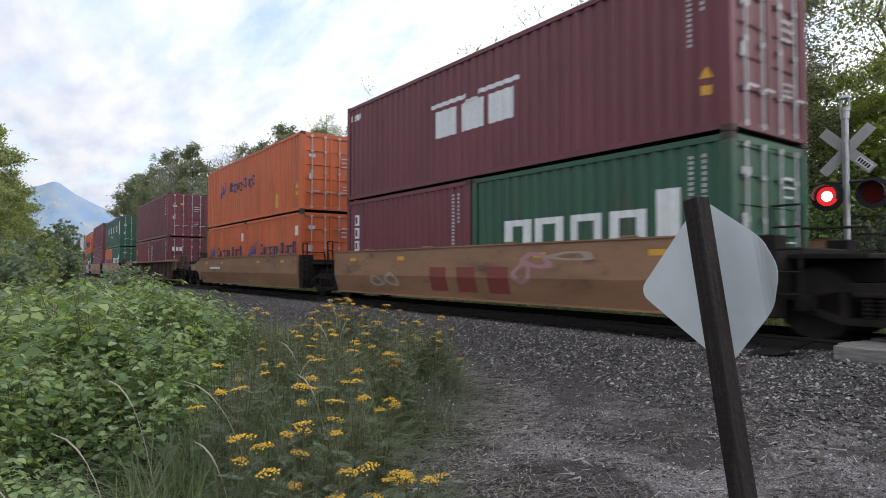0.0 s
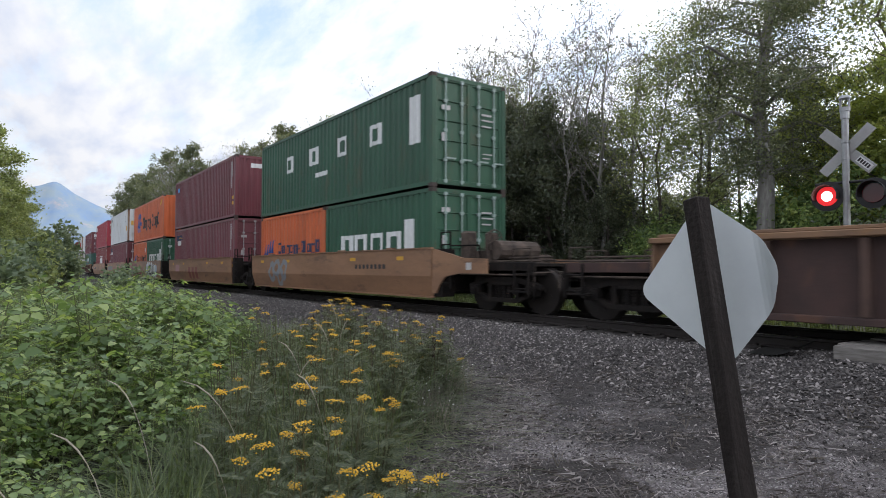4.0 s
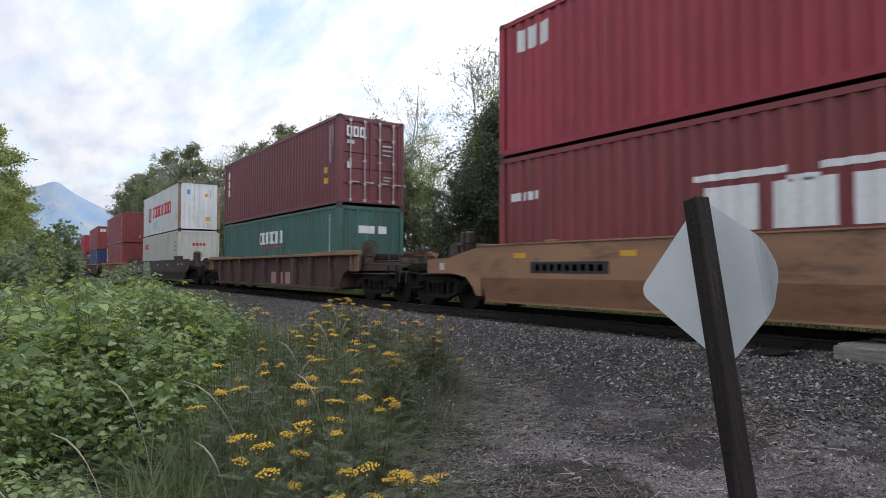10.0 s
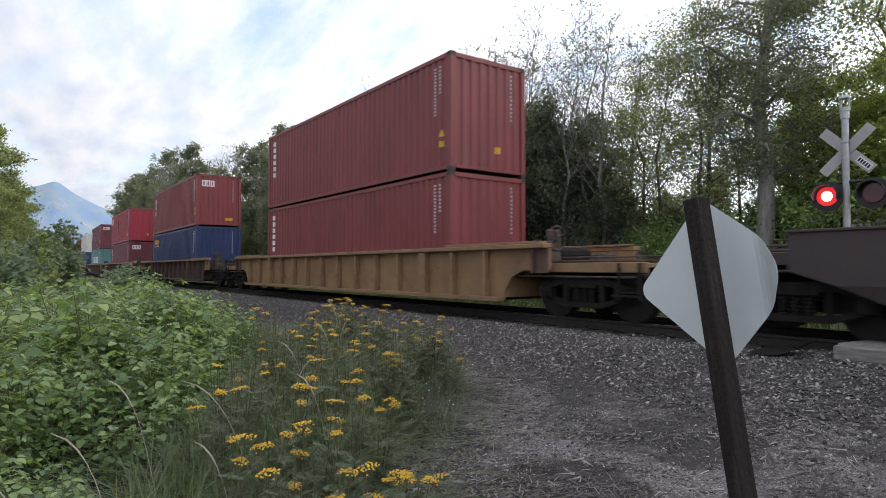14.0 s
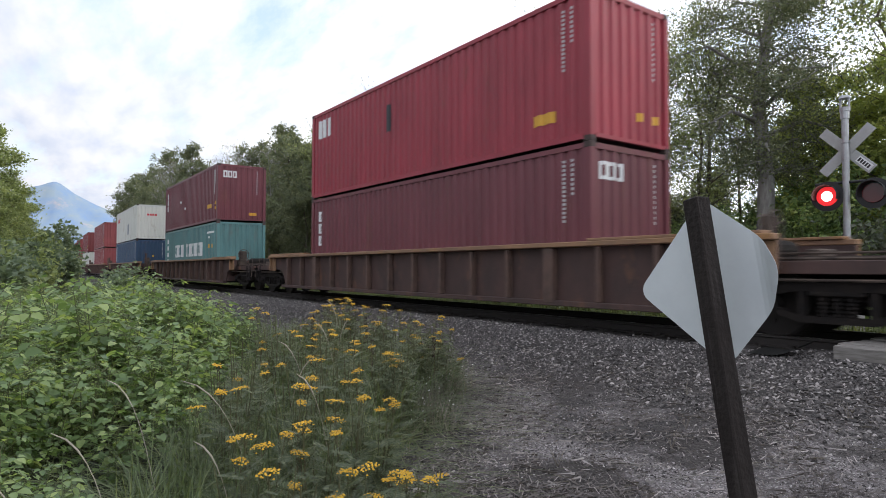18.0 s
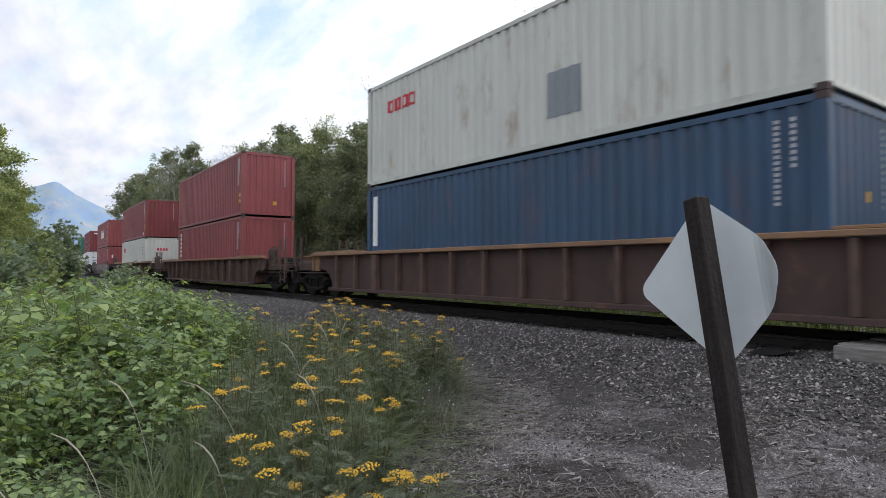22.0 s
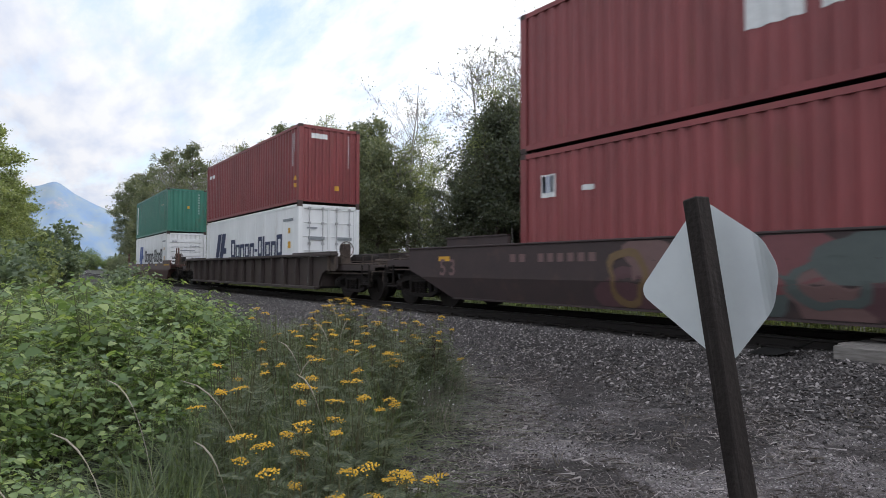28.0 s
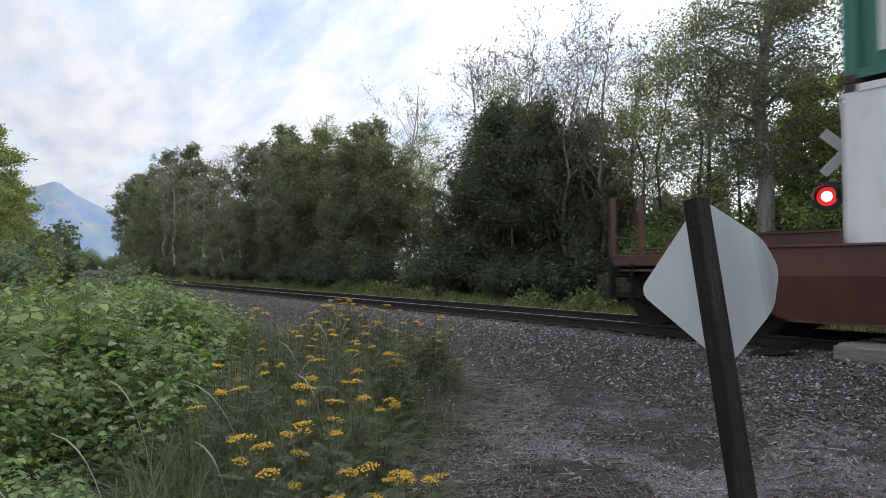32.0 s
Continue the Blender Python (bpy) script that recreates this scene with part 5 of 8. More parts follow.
def soil_material():
    m = bpy.data.materials.new("ground_gravel_and_grass")
    m.use_nodes = True
    nt = m.node_tree
    N, K = nt.nodes.new, nt.links.new
    bsdf = nt.nodes["Principled BSDF"]
    bsdf.inputs["Roughness"].default_value = 0.95
    tc = N("ShaderNodeTexCoord")

    def noise_tex(scale, detail=6, rough=0.6):
        n = N("ShaderNodeTexNoise"); n.inputs["Scale"].default_value = scale; n.inputs["Detail"].default_value = detail; n.inputs["Roughness"].default_value = rough
        K(tc.outputs["Object"], n.inputs["Vector"])
        return n.outputs["Fac"]

    def mixed(fac, a, b, lo=0.4, hi=0.6):
        r = N("ShaderNodeMapRange"); r.inputs["From Min"].default_value = lo; r.inputs["From Max"].default_value = hi
        K(fac, r.inputs["Value"])
        x = N("ShaderNodeMix"); x.data_type = "RGBA"
        for sock, v in (("A", a), ("B", b)):
            if isinstance(v, tuple):
                x.inputs[sock].default_value = (*v, 1)
            else:
                K(v, x.inputs[sock])
        K(r.outputs[0], x.inputs["Factor"])
        return x.outputs["Result"]
    vor = N("ShaderNodeTexVoronoi"); vor.inputs["Scale"].default_value = 42; K(tc.outputs["Object"], vor.inputs["Vector"])
    sep = N("ShaderNodeSeparateColor"); K(vor.outputs["Color"], sep.inputs[0])
    chip = N("ShaderNodeTexVoronoi"); chip.inputs["Scale"].default_value = 95; K(tc.outputs["Object"], chip.inputs["Vector"])
    chips = N("ShaderNodeSeparateColor"); K(chip.outputs["Color"], chips.inputs[0])
    # near-black base: the shade between loose stones is put into this colour
    stones = mixed(sep.outputs[0], (0.007, 0.006, 0.006), (0.060, 0.053, 0.052), 0.1, 0.98)
    loam = mixed(noise_tex(70, 4, 0.7), (0.011, 0.009, 0.0085), (0.066, 0.056, 0.053), 0.35, 0.68)
    dust = mixed(noise_tex(55, 4, 0.7), (0.044, 0.038, 0.038), (0.27, 0.243, 0.246), 0.36, 0.70)
    dust = mixed(chips.outputs[0], dust, (0.36, 0.345, 0.33), 0.90, 0.96)
    worn = N("ShaderNodeAttribute"); worn.attribute_name = "trodden"
    fine = N("ShaderNodeMath"); fine.operation = "MULTIPLY_ADD"; fine.inputs[1].default_value = 1.7
    K(noise_tex(8, 7, 0.72), fine.inputs[0]); K(worn.outputs["Fac"], fine.inputs[2])
    dusty = mixed(fine.outputs[0], loam, dust, 1.06, 1.60)
    dusty = mixed(noise_tex(0.8, 5), stones, dusty, 0.34, 0.46)
    green = mixed(noise_tex(3.0), (0.015, 0.016, 0.010), (0.042, 0.046, 0.026))
    at = N("ShaderNodeAttribute"); at.attribute_name = "growth"
    col = mixed(at.outputs["Fac"], dusty, green, 0.35, 0.65)
    K(col, bsdf.inputs["Base Color"])
    b = N("ShaderNodeBump"); b.inputs["Strength"].default_value = 0.8; b.inputs["Distance"].default_value = 0.02
    K(vor.outputs["Distance"], b.inputs["Height"])
    K(b.outputs[0], bsdf.inputs["Normal"])
    return m


def build_ground():
    xs = axis(-3200, 1200, -26, 6, 0.16, 1.09)
    ys = axis(-1200, 2600, -1.0, 20, 0.16, 1.09)
    X, Y = np.meshgrid(xs, ys, indexing="ij")
    Z = ground_z(X, Y)
    far = smooth01(200, 1500, np.hypot(X, Y))
    Z = Z * (1 - far) - 1.0 * far
    nx, ny = X.shape
    co = np.stack([X, Y, Z], -1).reshape(-1, 3)
    i, j = np.meshgrid(np.arange(nx - 1), np.arange(ny - 1), indexing="ij")
    a = (i * ny + j).ravel()
    f = np.stack([a, a + ny, a + ny + 1, a + 1], -1)
    me = bpy.data.meshes.new("ground")
    me.vertices.add(len(co)); me.vertices.foreach_set("co", co.ravel())
    me.loops.add(f.size); me.loops.foreach_set("vertex_index", f.ravel())
    me.polygons.add(len(f)); me.polygons.foreach_set("loop_start", np.arange(0, f.size, 4)); me.polygons.foreach_set("use_smooth", np.ones(len(f), bool))
    me.update(calc_edges=True)
    off = Y - bend(X)
    g = smooth01(0.10, -0.40, Y - veg_edge(X) + 0.30 + 0.35 * lumps(X, Y, 2.0, 3.0)) * (off < -1.8)
    g = np.maximum(g, smooth01(2.3, 3.0, off + 0.3 * lumps(X, Y, 1.5, 7.0)) * (1 - smooth01(-4.6, -3.4, X) * smooth01(24, 16, Y)))
    g = np.where(off < 0, g * smooth01(-1.0, -2.1, X + 0.5 * lumps(X, Y, 1.9, 2.0)), g)
    g = np.where(np.hypot(X, Y) > 70, np.where(np.abs(off) > 4, 1.0, g), g)
    at = me.attributes.new("growth", "FLOAT", "POINT")
    at.data.foreach_set("value", g.ravel().astype(np.float32))
    tr = me.attributes.new("trodden", "FLOAT", "POINT")
    tr.data.foreach_set("value", (smooth01(-0.7, 0.7, trodden(X, Y)) * smooth01(6.5, 5.5, Y + 0.4 * lumps(X, Y, 1.1, 8.0))).ravel().astype(np.float32))
    me.materials.append(soil_material())
    return tagged(new("ground", me), "grey gravel ground turning to green growth beside the track", "ground", kind="structure")


build_ground()


def ground_at(x, y):
    return float(ground_z(np.array(float(x)), np.array(float(y))))


def build_track():
    # rails swept along the track
    prof = [(-0.037, 0), (0.037, 0), (0.037, -0.035), (0.010, -0.05), (0.010, -0.135), (0.070, -0.155), (0.070, -0.17), (-0.070, -0.17), (-0.070, -0.155), (-0.010, -0.135), (-0.010, -0.05), (-0.037, -0.035)]
    xs = np.concatenate([np.arange(-460, -100, 12.0), np.arange(-100, 60.1, 4.0)])
    for name, dy in (("near", -0.753), ("far", 0.753)):
        vs, fs, n = [], [], len(prof)
        for x in xs:
            y = float(bend(np.array(x)))
            vs += [(x, y + dy + p, RAIL_Z + z) for p, z in prof]
        for k in range(len(xs) - 1):
            for q in range(n):
                fs.append((k * n + q, (k + 1) * n + q, (k + 1) * n + (q + 1) % n, k * n + (q + 1) % n))
        rail = thing("rail", "rust-brown steel rail with a polished running top", "rail", "rails of the track")
        part("rail_body", raw_mesh("rail_body", vs, fs), RAIL_SIDE, rail)
        tv, tf = [], []
        for x in xs:
            y = float(bend(np.array(x))) + dy
            tv += [(x, y - 0.028, RAIL_Z + 0.002), (x, y + 0.028, RAIL_Z + 0.002)]
        for k in range(len(xs) - 1):
            tf.append((2 * k, 2 * k + 2, 2 * k + 3, 2 * k + 1))
        part("running_top", raw_mesh("running_top", tv, tf), TREAD, rail, "polished running surface")
    sm = boxes((-0.115, 0.115, -1.28, 1.28, -0.36, -0.172), bevel=0.012)
    sm = mesh_of("sleeper", sm)
    pm = mesh_of("tie_plate", boxes((-0.09, 0.09, -0.16, 0.16, -0.172, -0.158), (-0.03, 0.03, -0.13, -0.09, -0.16, -0.13), (-0.03, 0.03, 0.09, 0.13, -0.16, -0.13)))
    rnd = random.Random(5)
    x = 3.4
    n = 0
    while x > -92:
        y, h = track(x)
        s = thing("sleeper", "dark creosoted timber sleeper sunk in ballast", "sleeper", "sleepers of the track", at=pose(x, y, RAIL_Z, 0, 0, h + rnd.uniform(-0.8, 0.8)))
        part("timber", sm, TIMBER, s, at=(0, rnd.uniform(-0.05, 0.05), 0))
        if n < 70:
            for dy in (-0.753, 0.753):
                part("tie_plate", pm, RAIL_SIDE, s, at=(0, dy, 0))
        x -= 0.53
        n += 1


build_track()

# ---------------------------------------------------------------- stones


def stone_field(name, label, n, pick, size, mat, seed, heap=0.0):
    """Many small angular stones lying on the ground, too many to count."""
    rng = np.random.default_rng(seed)
    base = np.array([(1, 0.7, 0), (-1, 0.8, 0), (-0.9, -0.8, 0), (1, -0.7, 0), (-0.45, 0.1, 1), (0.5, -0.15, 1)], float)
    faces = np.array([(0, 1, 4), (0, 4, 5), (2, 3, 5), (2, 5, 4), (1, 2, 4), (3, 0, 5)])
    x, y = pick(rng, n)
    z = ground_z(x, y)
    s = size[0] * np.exp(rng.random(len(x)) ** 1.6 * math.log(size[1] / size[0]))
    sc = s[:, None] * rng.uniform(0.55, 1.25, (len(x), 3)) * np.array([1, 1, 0.85])
    # a crude block with a ridge, its corners pushed about
    shapes = base[None] * (1 + rng.uniform(-0.4, 0.4, (len(x), 6, 3)))
    shapes[:, 4:, :2] += rng.uniform(-0.5, 0.5, (len(x), 2, 2))
    v = shapes * sc[:, None, :]
    tip = rng.normal(0, 0.35, len(x))   # each lies tilted its own way
    v[..., 2] += v[..., 0] * np.sin(tip)[:, None]
    a = rng.uniform(0, 2 * math.pi, len(x)); c, sn = np.cos(a), np.sin(a)
    rx = v[..., 0] * c[:, None] - v[..., 1] * sn[:, None]
    ry = v[..., 0] * sn[:, None] + v[..., 1] * c[:, None]
    lift = s * (0.05 + heap * rng.random(len(x)))
    co = np.stack([rx + x[:, None], ry + y[:, None], v[..., 2] + (z + lift)[:, None]], -1).reshape(-1, 3)
    f = (faces[None] + (np.arange(len(x)) * 6)[:, None, None]).reshape(-1, 3)
    me = tri_mesh(name, co, f)
    me.materials.append(mat)
    return tagged(new(name, me), label, "stones", kind="stuff")


def tri_mesh(name, co, f):
    n = f.shape[1]
    me = bpy.data.meshes.new(name)
    me.vertices.add(len(co)); me.vertices.foreach_set("co", np.ascontiguousarray(co, dtype=np.float32).ravel())
    me.loops.add(f.size); me.loops.foreach_set("vertex_index", np.ascontiguousarray(f, dtype=np.int32).ravel())
    me.polygons.add(len(f)); me.polygons.foreach_set("loop_start", np.arange(0, f.size, n, dtype=np.int32))
    me.update(calc_edges=True)
    return me


def stone_material(name, a, b):
    m = bpy.data.materials.new(name)
    m.use_nodes = True
    nt = m.node_tree
    N, K = nt.nodes.new, nt.links.new
    bsdf = nt.nodes["Principled BSDF"]
    g, r = N("ShaderNodeNewGeometry"), N("ShaderNodeValToRGB")
    r.color_ramp.elements[0].color, r.color_ramp.elements[1].color = (*a, 1), (*b, 1)
    e = r.color_ramp.elements.new(0.8); e.color = (*[0.70 * p + 0.30 * q for p, q in zip(a, b)], 1)
    K(g.outputs["Random Per Island"], r.inputs[0])
    tc, n = N("ShaderNodeTexCoord"), N("ShaderNodeTexNoise")
    n.inputs["Scale"].default_value = 90; n.inputs["Detail"].default_value = 3
    K(tc.outputs["Object"], n.inputs["Vector"])
    mx = N("ShaderNodeMix"); mx.data_type = "RGBA"; mx.blend_type = "MULTIPLY"; mx.inputs["Factor"].default_value = 0.5
    K(r.outputs[0], mx.inputs["A"]); K(n.outputs["Fac"], mx.inputs["B"])
    K(mx.outputs["Result"], bsdf.inputs["Base Color"])
    bsdf.inputs["Roughness"].default_value = 0.9
    return m


BALLAST = stone_material("ballast_stone", (0.034, 0.030, 0.0295), (0.46, 0.42, 0.404))
CLOD = stone_material("dark_soil_crumbs", (0.010, 0.008, 0.0075), (0.070, 0.058, 0.053))
GRIT = stone_material("pale_grit", (0.024, 0.019, 0.018), (0.64, 0.59, 0.585))


def pick_gravel(rng, n):
    x = rng.uniform(-11.5, 0.6, n)
    y = rng.uniform(1.2, 8.6, n)
    keep = (y > veg_edge(x) - 0.1) & (rng.random(n) < np.clip(1.15 - 0.08 * np.hypot(x + 2, y), 0.35, 1)) & (y < 8.25)
    keep &= (lumps(x, y, 0.9, 11.0) > -0.35) | (rng.random(n) < 0.35)
    return x[keep], y[keep]


def pick_ballast(rng, n):
    x = 0.8 - 58 * rng.random(n) ** 1.5
    y = bend(x) - 1.30 - 4.25 * rng.random(n) ** 1.25
    keep = (y > veg_edge(x) - 0.3) & ((x < -3.25) | (y < 7.9)) & ((y > 5.9 + 0.5 * lumps(x, y, 1.1, 8.0)) | (x < -6.5))
    return x[keep], y[keep]


def pick_cribs(rng, n):
    x = -3.3 - 42 * rng.random(n) ** 1.5
    y = bend(x) + rng.uniform(-1.5, 3.2, n)
    k = (np.abs(np.abs(y - bend(x)) - 0.753) > 0.12) & ((((x - 3.4) % 0.53) - 0.53 / 2 > -0.13) & (((x - 3.4) % 0.53) - 0.53 / 2 < 0.13) | (np.abs(y - bend(x)) > 1.33))
    return x[k], y[k]


stone_field("gravel", "loose pale grey gravel scattered over packed dirt", 22000, pick_gravel, (0.006, 0.017), BALLAST, 21)
stone_field("ballast", "angular grey track ballast on the shoulder", 150000, pick_ballast, (0.010, 0.024), BALLAST, 22, heap=1.1)


def pick_dirt(rng, n):
    x, y = rng.uniform(-6.5, 0.5, n), 1.4 + 4.8 * rng.random(n) ** 1.2
    k = (y > veg_edge(x) - 0.1) & ((trodden(x, y) + rng.normal(0, 0.35, n) > 0.0) | (rng.random(n) < 0.12))
    return x[k], y[k]


stone_field("grit", "fine pale chips on the trodden dirt", 95000, pick_dirt, (0.003, 0.009), GRIT, 24)


def pick_clods(rng, n):
    x, y = rng.uniform(-7.5, 0.5, n), rng.uniform(1.4, 6.2, n)
    k = (y > veg_edge(x) - 0.1) & (lumps(x, y, 2.2, 3.0) > -0.1)
    return x[k], y[k]


WOOD_CHIP = stone_material("grey_wood_chips", (0.060, 0.052, 0.047), (0.40, 0.37, 0.345))
stone_field("wood_chips", "flat weathered bark and wood chips on the dirt", 9000, pick_dirt, (0.006, 0.018), WOOD_CHIP, 27)
stone_field("clods", "dark crumbs of soil on the trodden dirt", 8000, pick_clods, (0.005, 0.016), CLOD, 25)
stone_field("crib_ballast", "dark angular ballast between the sleepers", 9000, pick_cribs, (0.016, 0.036), BALLAST, 23)

# ---------------------------------------------------------------- trees and growth
BARK = surface("grey_brown_bark", (0.115, 0.095, 0.078), rough=0.9, second=(0.055, 0.045, 0.036), amount=0.9, scale=4, stretch=(3, 3, 0.5), bump=0.5, bump_scale=18)
PALE_BARK = surface("pale_grey_bark", (0.27, 0.26, 0.245), rough=0.9, second=(0.13, 0.12, 0.11), amount=0.9, scale=4, stretch=(3, 3, 0.5), bump=0.5, bump_scale=18)
BIRCH = surface("pale_birch_bark", (0.40, 0.385, 0.36), rough=0.8, second=(0.13, 0.12, 0.11), amount=0.9, scale=5, stretch=(1, 1, 3), bump=0.3, bump_scale=18)
LEAF_DARK = leafy("leaves_dark", (0.046, 0.058, 0.041), (0.090, 0.107, 0.074), (0.175, 0.192, 0.134))
LEAF_MID = leafy("leaves_mid", (0.074, 0.090, 0.056), (0.142, 0.164, 0.102), (0.272, 0.288, 0.180))
LEAF_GREY = leafy("leaves_grey_green", (0.066, 0.094, 0.058), (0.140, 0.185, 0.118), (0.310, 0.360, 0.255))
LEAF_BRIGHT = leafy("leaves_bright", (0.070, 0.108, 0.042), (0.135, 0.188, 0.074), (0.250, 0.300, 0.125))
LEAF_POPLAR = leafy("leaves_poplar", (0.105, 0.136, 0.056), (0.215, 0.258, 0.112), (0.400, 0.432, 0.205), through_light=0.4)
# brighter leaf copy: sunlight on the foliage is put into this yellow-green
LEAF_SUNLIT_TINT = leafy("leaves_sunlit_tint", (0.150, 0.190, 0.060), (0.290, 0.340, 0.115), (0.480, 0.510, 0.200), through_light=0.55)
LEAF_BERRY = leafy("leaves_berry", (0.046, 0.082, 0.038), (0.165, 0.245, 0.098), (0.480, 0.545, 0.215), rough=0.42, through_light=0.45, gloss=0.5)
LEAF_OLIVE = leafy("leaves_olive", (0.063, 0.083, 0.032), (0.112, 0.132, 0.054), (0.180, 0.188, 0.082))


def tubes(segs, n=6, twigs=()):
    """Tapered limbs: segs of (p, q, r0, r1); twigs are thinner, three-sided ones."""
    co, fs, k = [], [], 0
    for group, m in ((segs, n), (twigs, 3)):
        ang = np.arange(m) * 2 * math.pi / m
        for p, q, r0, r1 in group:
            p, q = np.array(p, float), np.array(q, float)
            d = q - p
            d /= np.linalg.norm(d) + 1e-9
            u = np.cross(d, (0.0, 0.0, 1.0) if abs(d[2]) < 0.9 else (1.0, 0.0, 0.0))
            u /= np.linalg.norm(u)
            w = np.cross(d, u)
            for c, r in ((p, r0), (q, r1)):
                co.append(c + r * (np.cos(ang)[:, None] * u + np.sin(ang)[:, None] * w))
            for i in range(m):
                fs.append((k + i, k + (i + 1) % m, k + m + (i + 1) % m, k + m + i))
            k += 2 * m
    return tri_mesh("trunk", np.concatenate(co), np.array(fs))


def leaf_tris(rng, centres, size, flat=0.35, aspect=0.8):
    """One small pointed leaf at each centre, turned at random."""
    n = len(centres)
    d = rng.normal(size=(n, 3)); d[:, 2] *= flat + 0.3; d[:, 2] -= 0.25
    d /= np.linalg.norm(d, axis=1)[:, None]
    w = np.cross(d, rng.normal(size=(n, 3))); w /= np.linalg.norm(w, axis=1)[:, None]
    L = size * rng.uniform(0.6, 1.35, n)[:, None]
    p0 = centres - d * L * 0.4 + w * L * aspect * 0.5
    p1 = centres - d * L * 0.3 - w * L * aspect * 0.5
    return np.stack([p0, p1, centres + d * L * 0.7], 1).reshape(-1, 3), np.arange(3 * n).reshape(-1, 3)


def leaf_quads(rng, centres, size, flat=0.35, aspect=0.62):
    """One pointed four-cornered leaf at each centre, turned at random."""
    n = len(centres)
    d = rng.normal(size=(n, 3)); d[:, 2] *= flat + 0.3; d[:, 2] -= 0.25
    d /= np.linalg.norm(d, axis=1)[:, None]
    r = rng.normal(size=(n, 3))
    w = np.cross(d, r); w /= np.linalg.norm(w, axis=1)[:, None]
    L = size * rng.uniform(0.6, 1.35, n)[:, None]
    nrm = np.cross(d, w) * L * 0.12
    p0 = centres - d * L * 0.5
    p1 = centres + w * L * aspect * 0.5 + nrm
    p2 = centres + d * L * 0.5
    p3 = centres - w * L * aspect * 0.5 + nrm
    return np.stack([p0, p1, p2, p3], 1).reshape(-1, 3), np.arange(4 * n).reshape(-1, 4)


def tree_meshes(seed, h, trunk_r, base, spread, leaf, n_leaf, limbs=16, lean=0.05, narrow=1.0, gaps=0.25, droop=0.0, clump=(0.09, 0.13), fine=3):
    """Trunk with limbs, and a crown of separate leaves in uneven clumps."""
    rng = np.random.default_rng(seed)
    segs, twigs, tips = [], [], []
    pts = [np.zeros(3)]
    for k in range(1, 8):
        pts.append(np.array([lean * h * (k / 7) ** 1.5 + rng.normal() * 0.012 * h, rng.normal() * 0.012 * h, h * 0.97 * k / 7]))
    rad = [trunk_r * (1 - 0.88 * k / 7) for k in range(8)]
    for k in range(7):
        segs.append((pts[k] - (0, 0, 0.3 if k == 0 else 0), pts[k + 1], rad[k], rad[k + 1]))
    for k in range(limbs):
        f = base + (0.97 - base) * (k + rng.random()) / limbs
        i = min(6, int(f * 7)); u = f * 7 - i
        p = pts[i] * (1 - u) + pts[i + 1] * u
        a = k * 2.399 + rng.normal() * 0.4
        prof = math.sin(math.pi * min(1, max(0.05, (f - base) / (1 - base) * 0.82 + 0.16))) ** 0.8
        ln = spread * prof * rng.uniform(0.6, 1.15)
        up = rng.uniform(0.25, 0.75) * narrow
        q = p + np.array([math.cos(a) * ln * 0.6, math.sin(a) * ln * 0.6, ln * 0.5 * up])
        t = q + np.array([math.cos(a + rng.normal() * 0.3) * ln * 0.45, math.sin(a + rng.normal() * 0.3) * ln * 0.45, ln * (0.3 * up - droop)])
        r = rad[i] * 0.34
        segs += [(p, q, r, r * 0.6), (q, t, r * 0.6, r * 0.15)]
        for m in range(4):
            b = p + (t - p) * rng.uniform(0.3, 0.95) + rng.normal(size=3) * 0.05 * ln
            e = b + rng.normal(size=3) * ln * 0.22 + np.array([0, 0, 0.1 * ln - droop * ln * 0.4])
            segs.append((b, e, r * 0.3, r * 0.06))
            for v in range(fine):
                g = b + (e - b) * rng.uniform(0.2, 1.0)
                d = g + rng.normal(size=3) * ln * 0.09 + (e - b) * 0.35 + np.array([0, 0, (0.10 - 0.3 * droop) * ln])
                twigs.append((g, d, 0.010, 0.005))
                if rng.random() > gaps:
                    tips.append((d, ln * 0.7))
            if rng.random() > gaps:
                tips.append((e, ln)); tips.append(((b + e) / 2, ln))
        tips.append((t, ln)); tips.append(((q + t) / 2, ln))
    tips.append((pts[7], spread * 0.15))
    c = np.array([t[0] for t in tips]); w = np.array([max(0.25, t[1]) for t in tips])
    pick = rng.choice(len(tips), n_leaf, p=w / w.sum())
    rad_c = (clump[0] * w + clump[1])[pick]
    pos = c[pick] + rng.normal(size=(n_leaf, 3)) * rad_c[:, None] * np.array([1, 1, 0.75])
    pos = pos[pos[:, 2] > 0.15]
    return tubes(segs, 6, twigs), tri_mesh("crown", *leaf_tris(rng, pos, leaf))


def tree(meshes, label, leaf_mat, bark, at, name="tree", group="", category="tree"):
    t = thing(name, label, category, group, at=at)
    part("trunk", meshes[0], bark, t)
    part("crown", meshes[1], leaf_mat, t, kind="stuff")
    return t


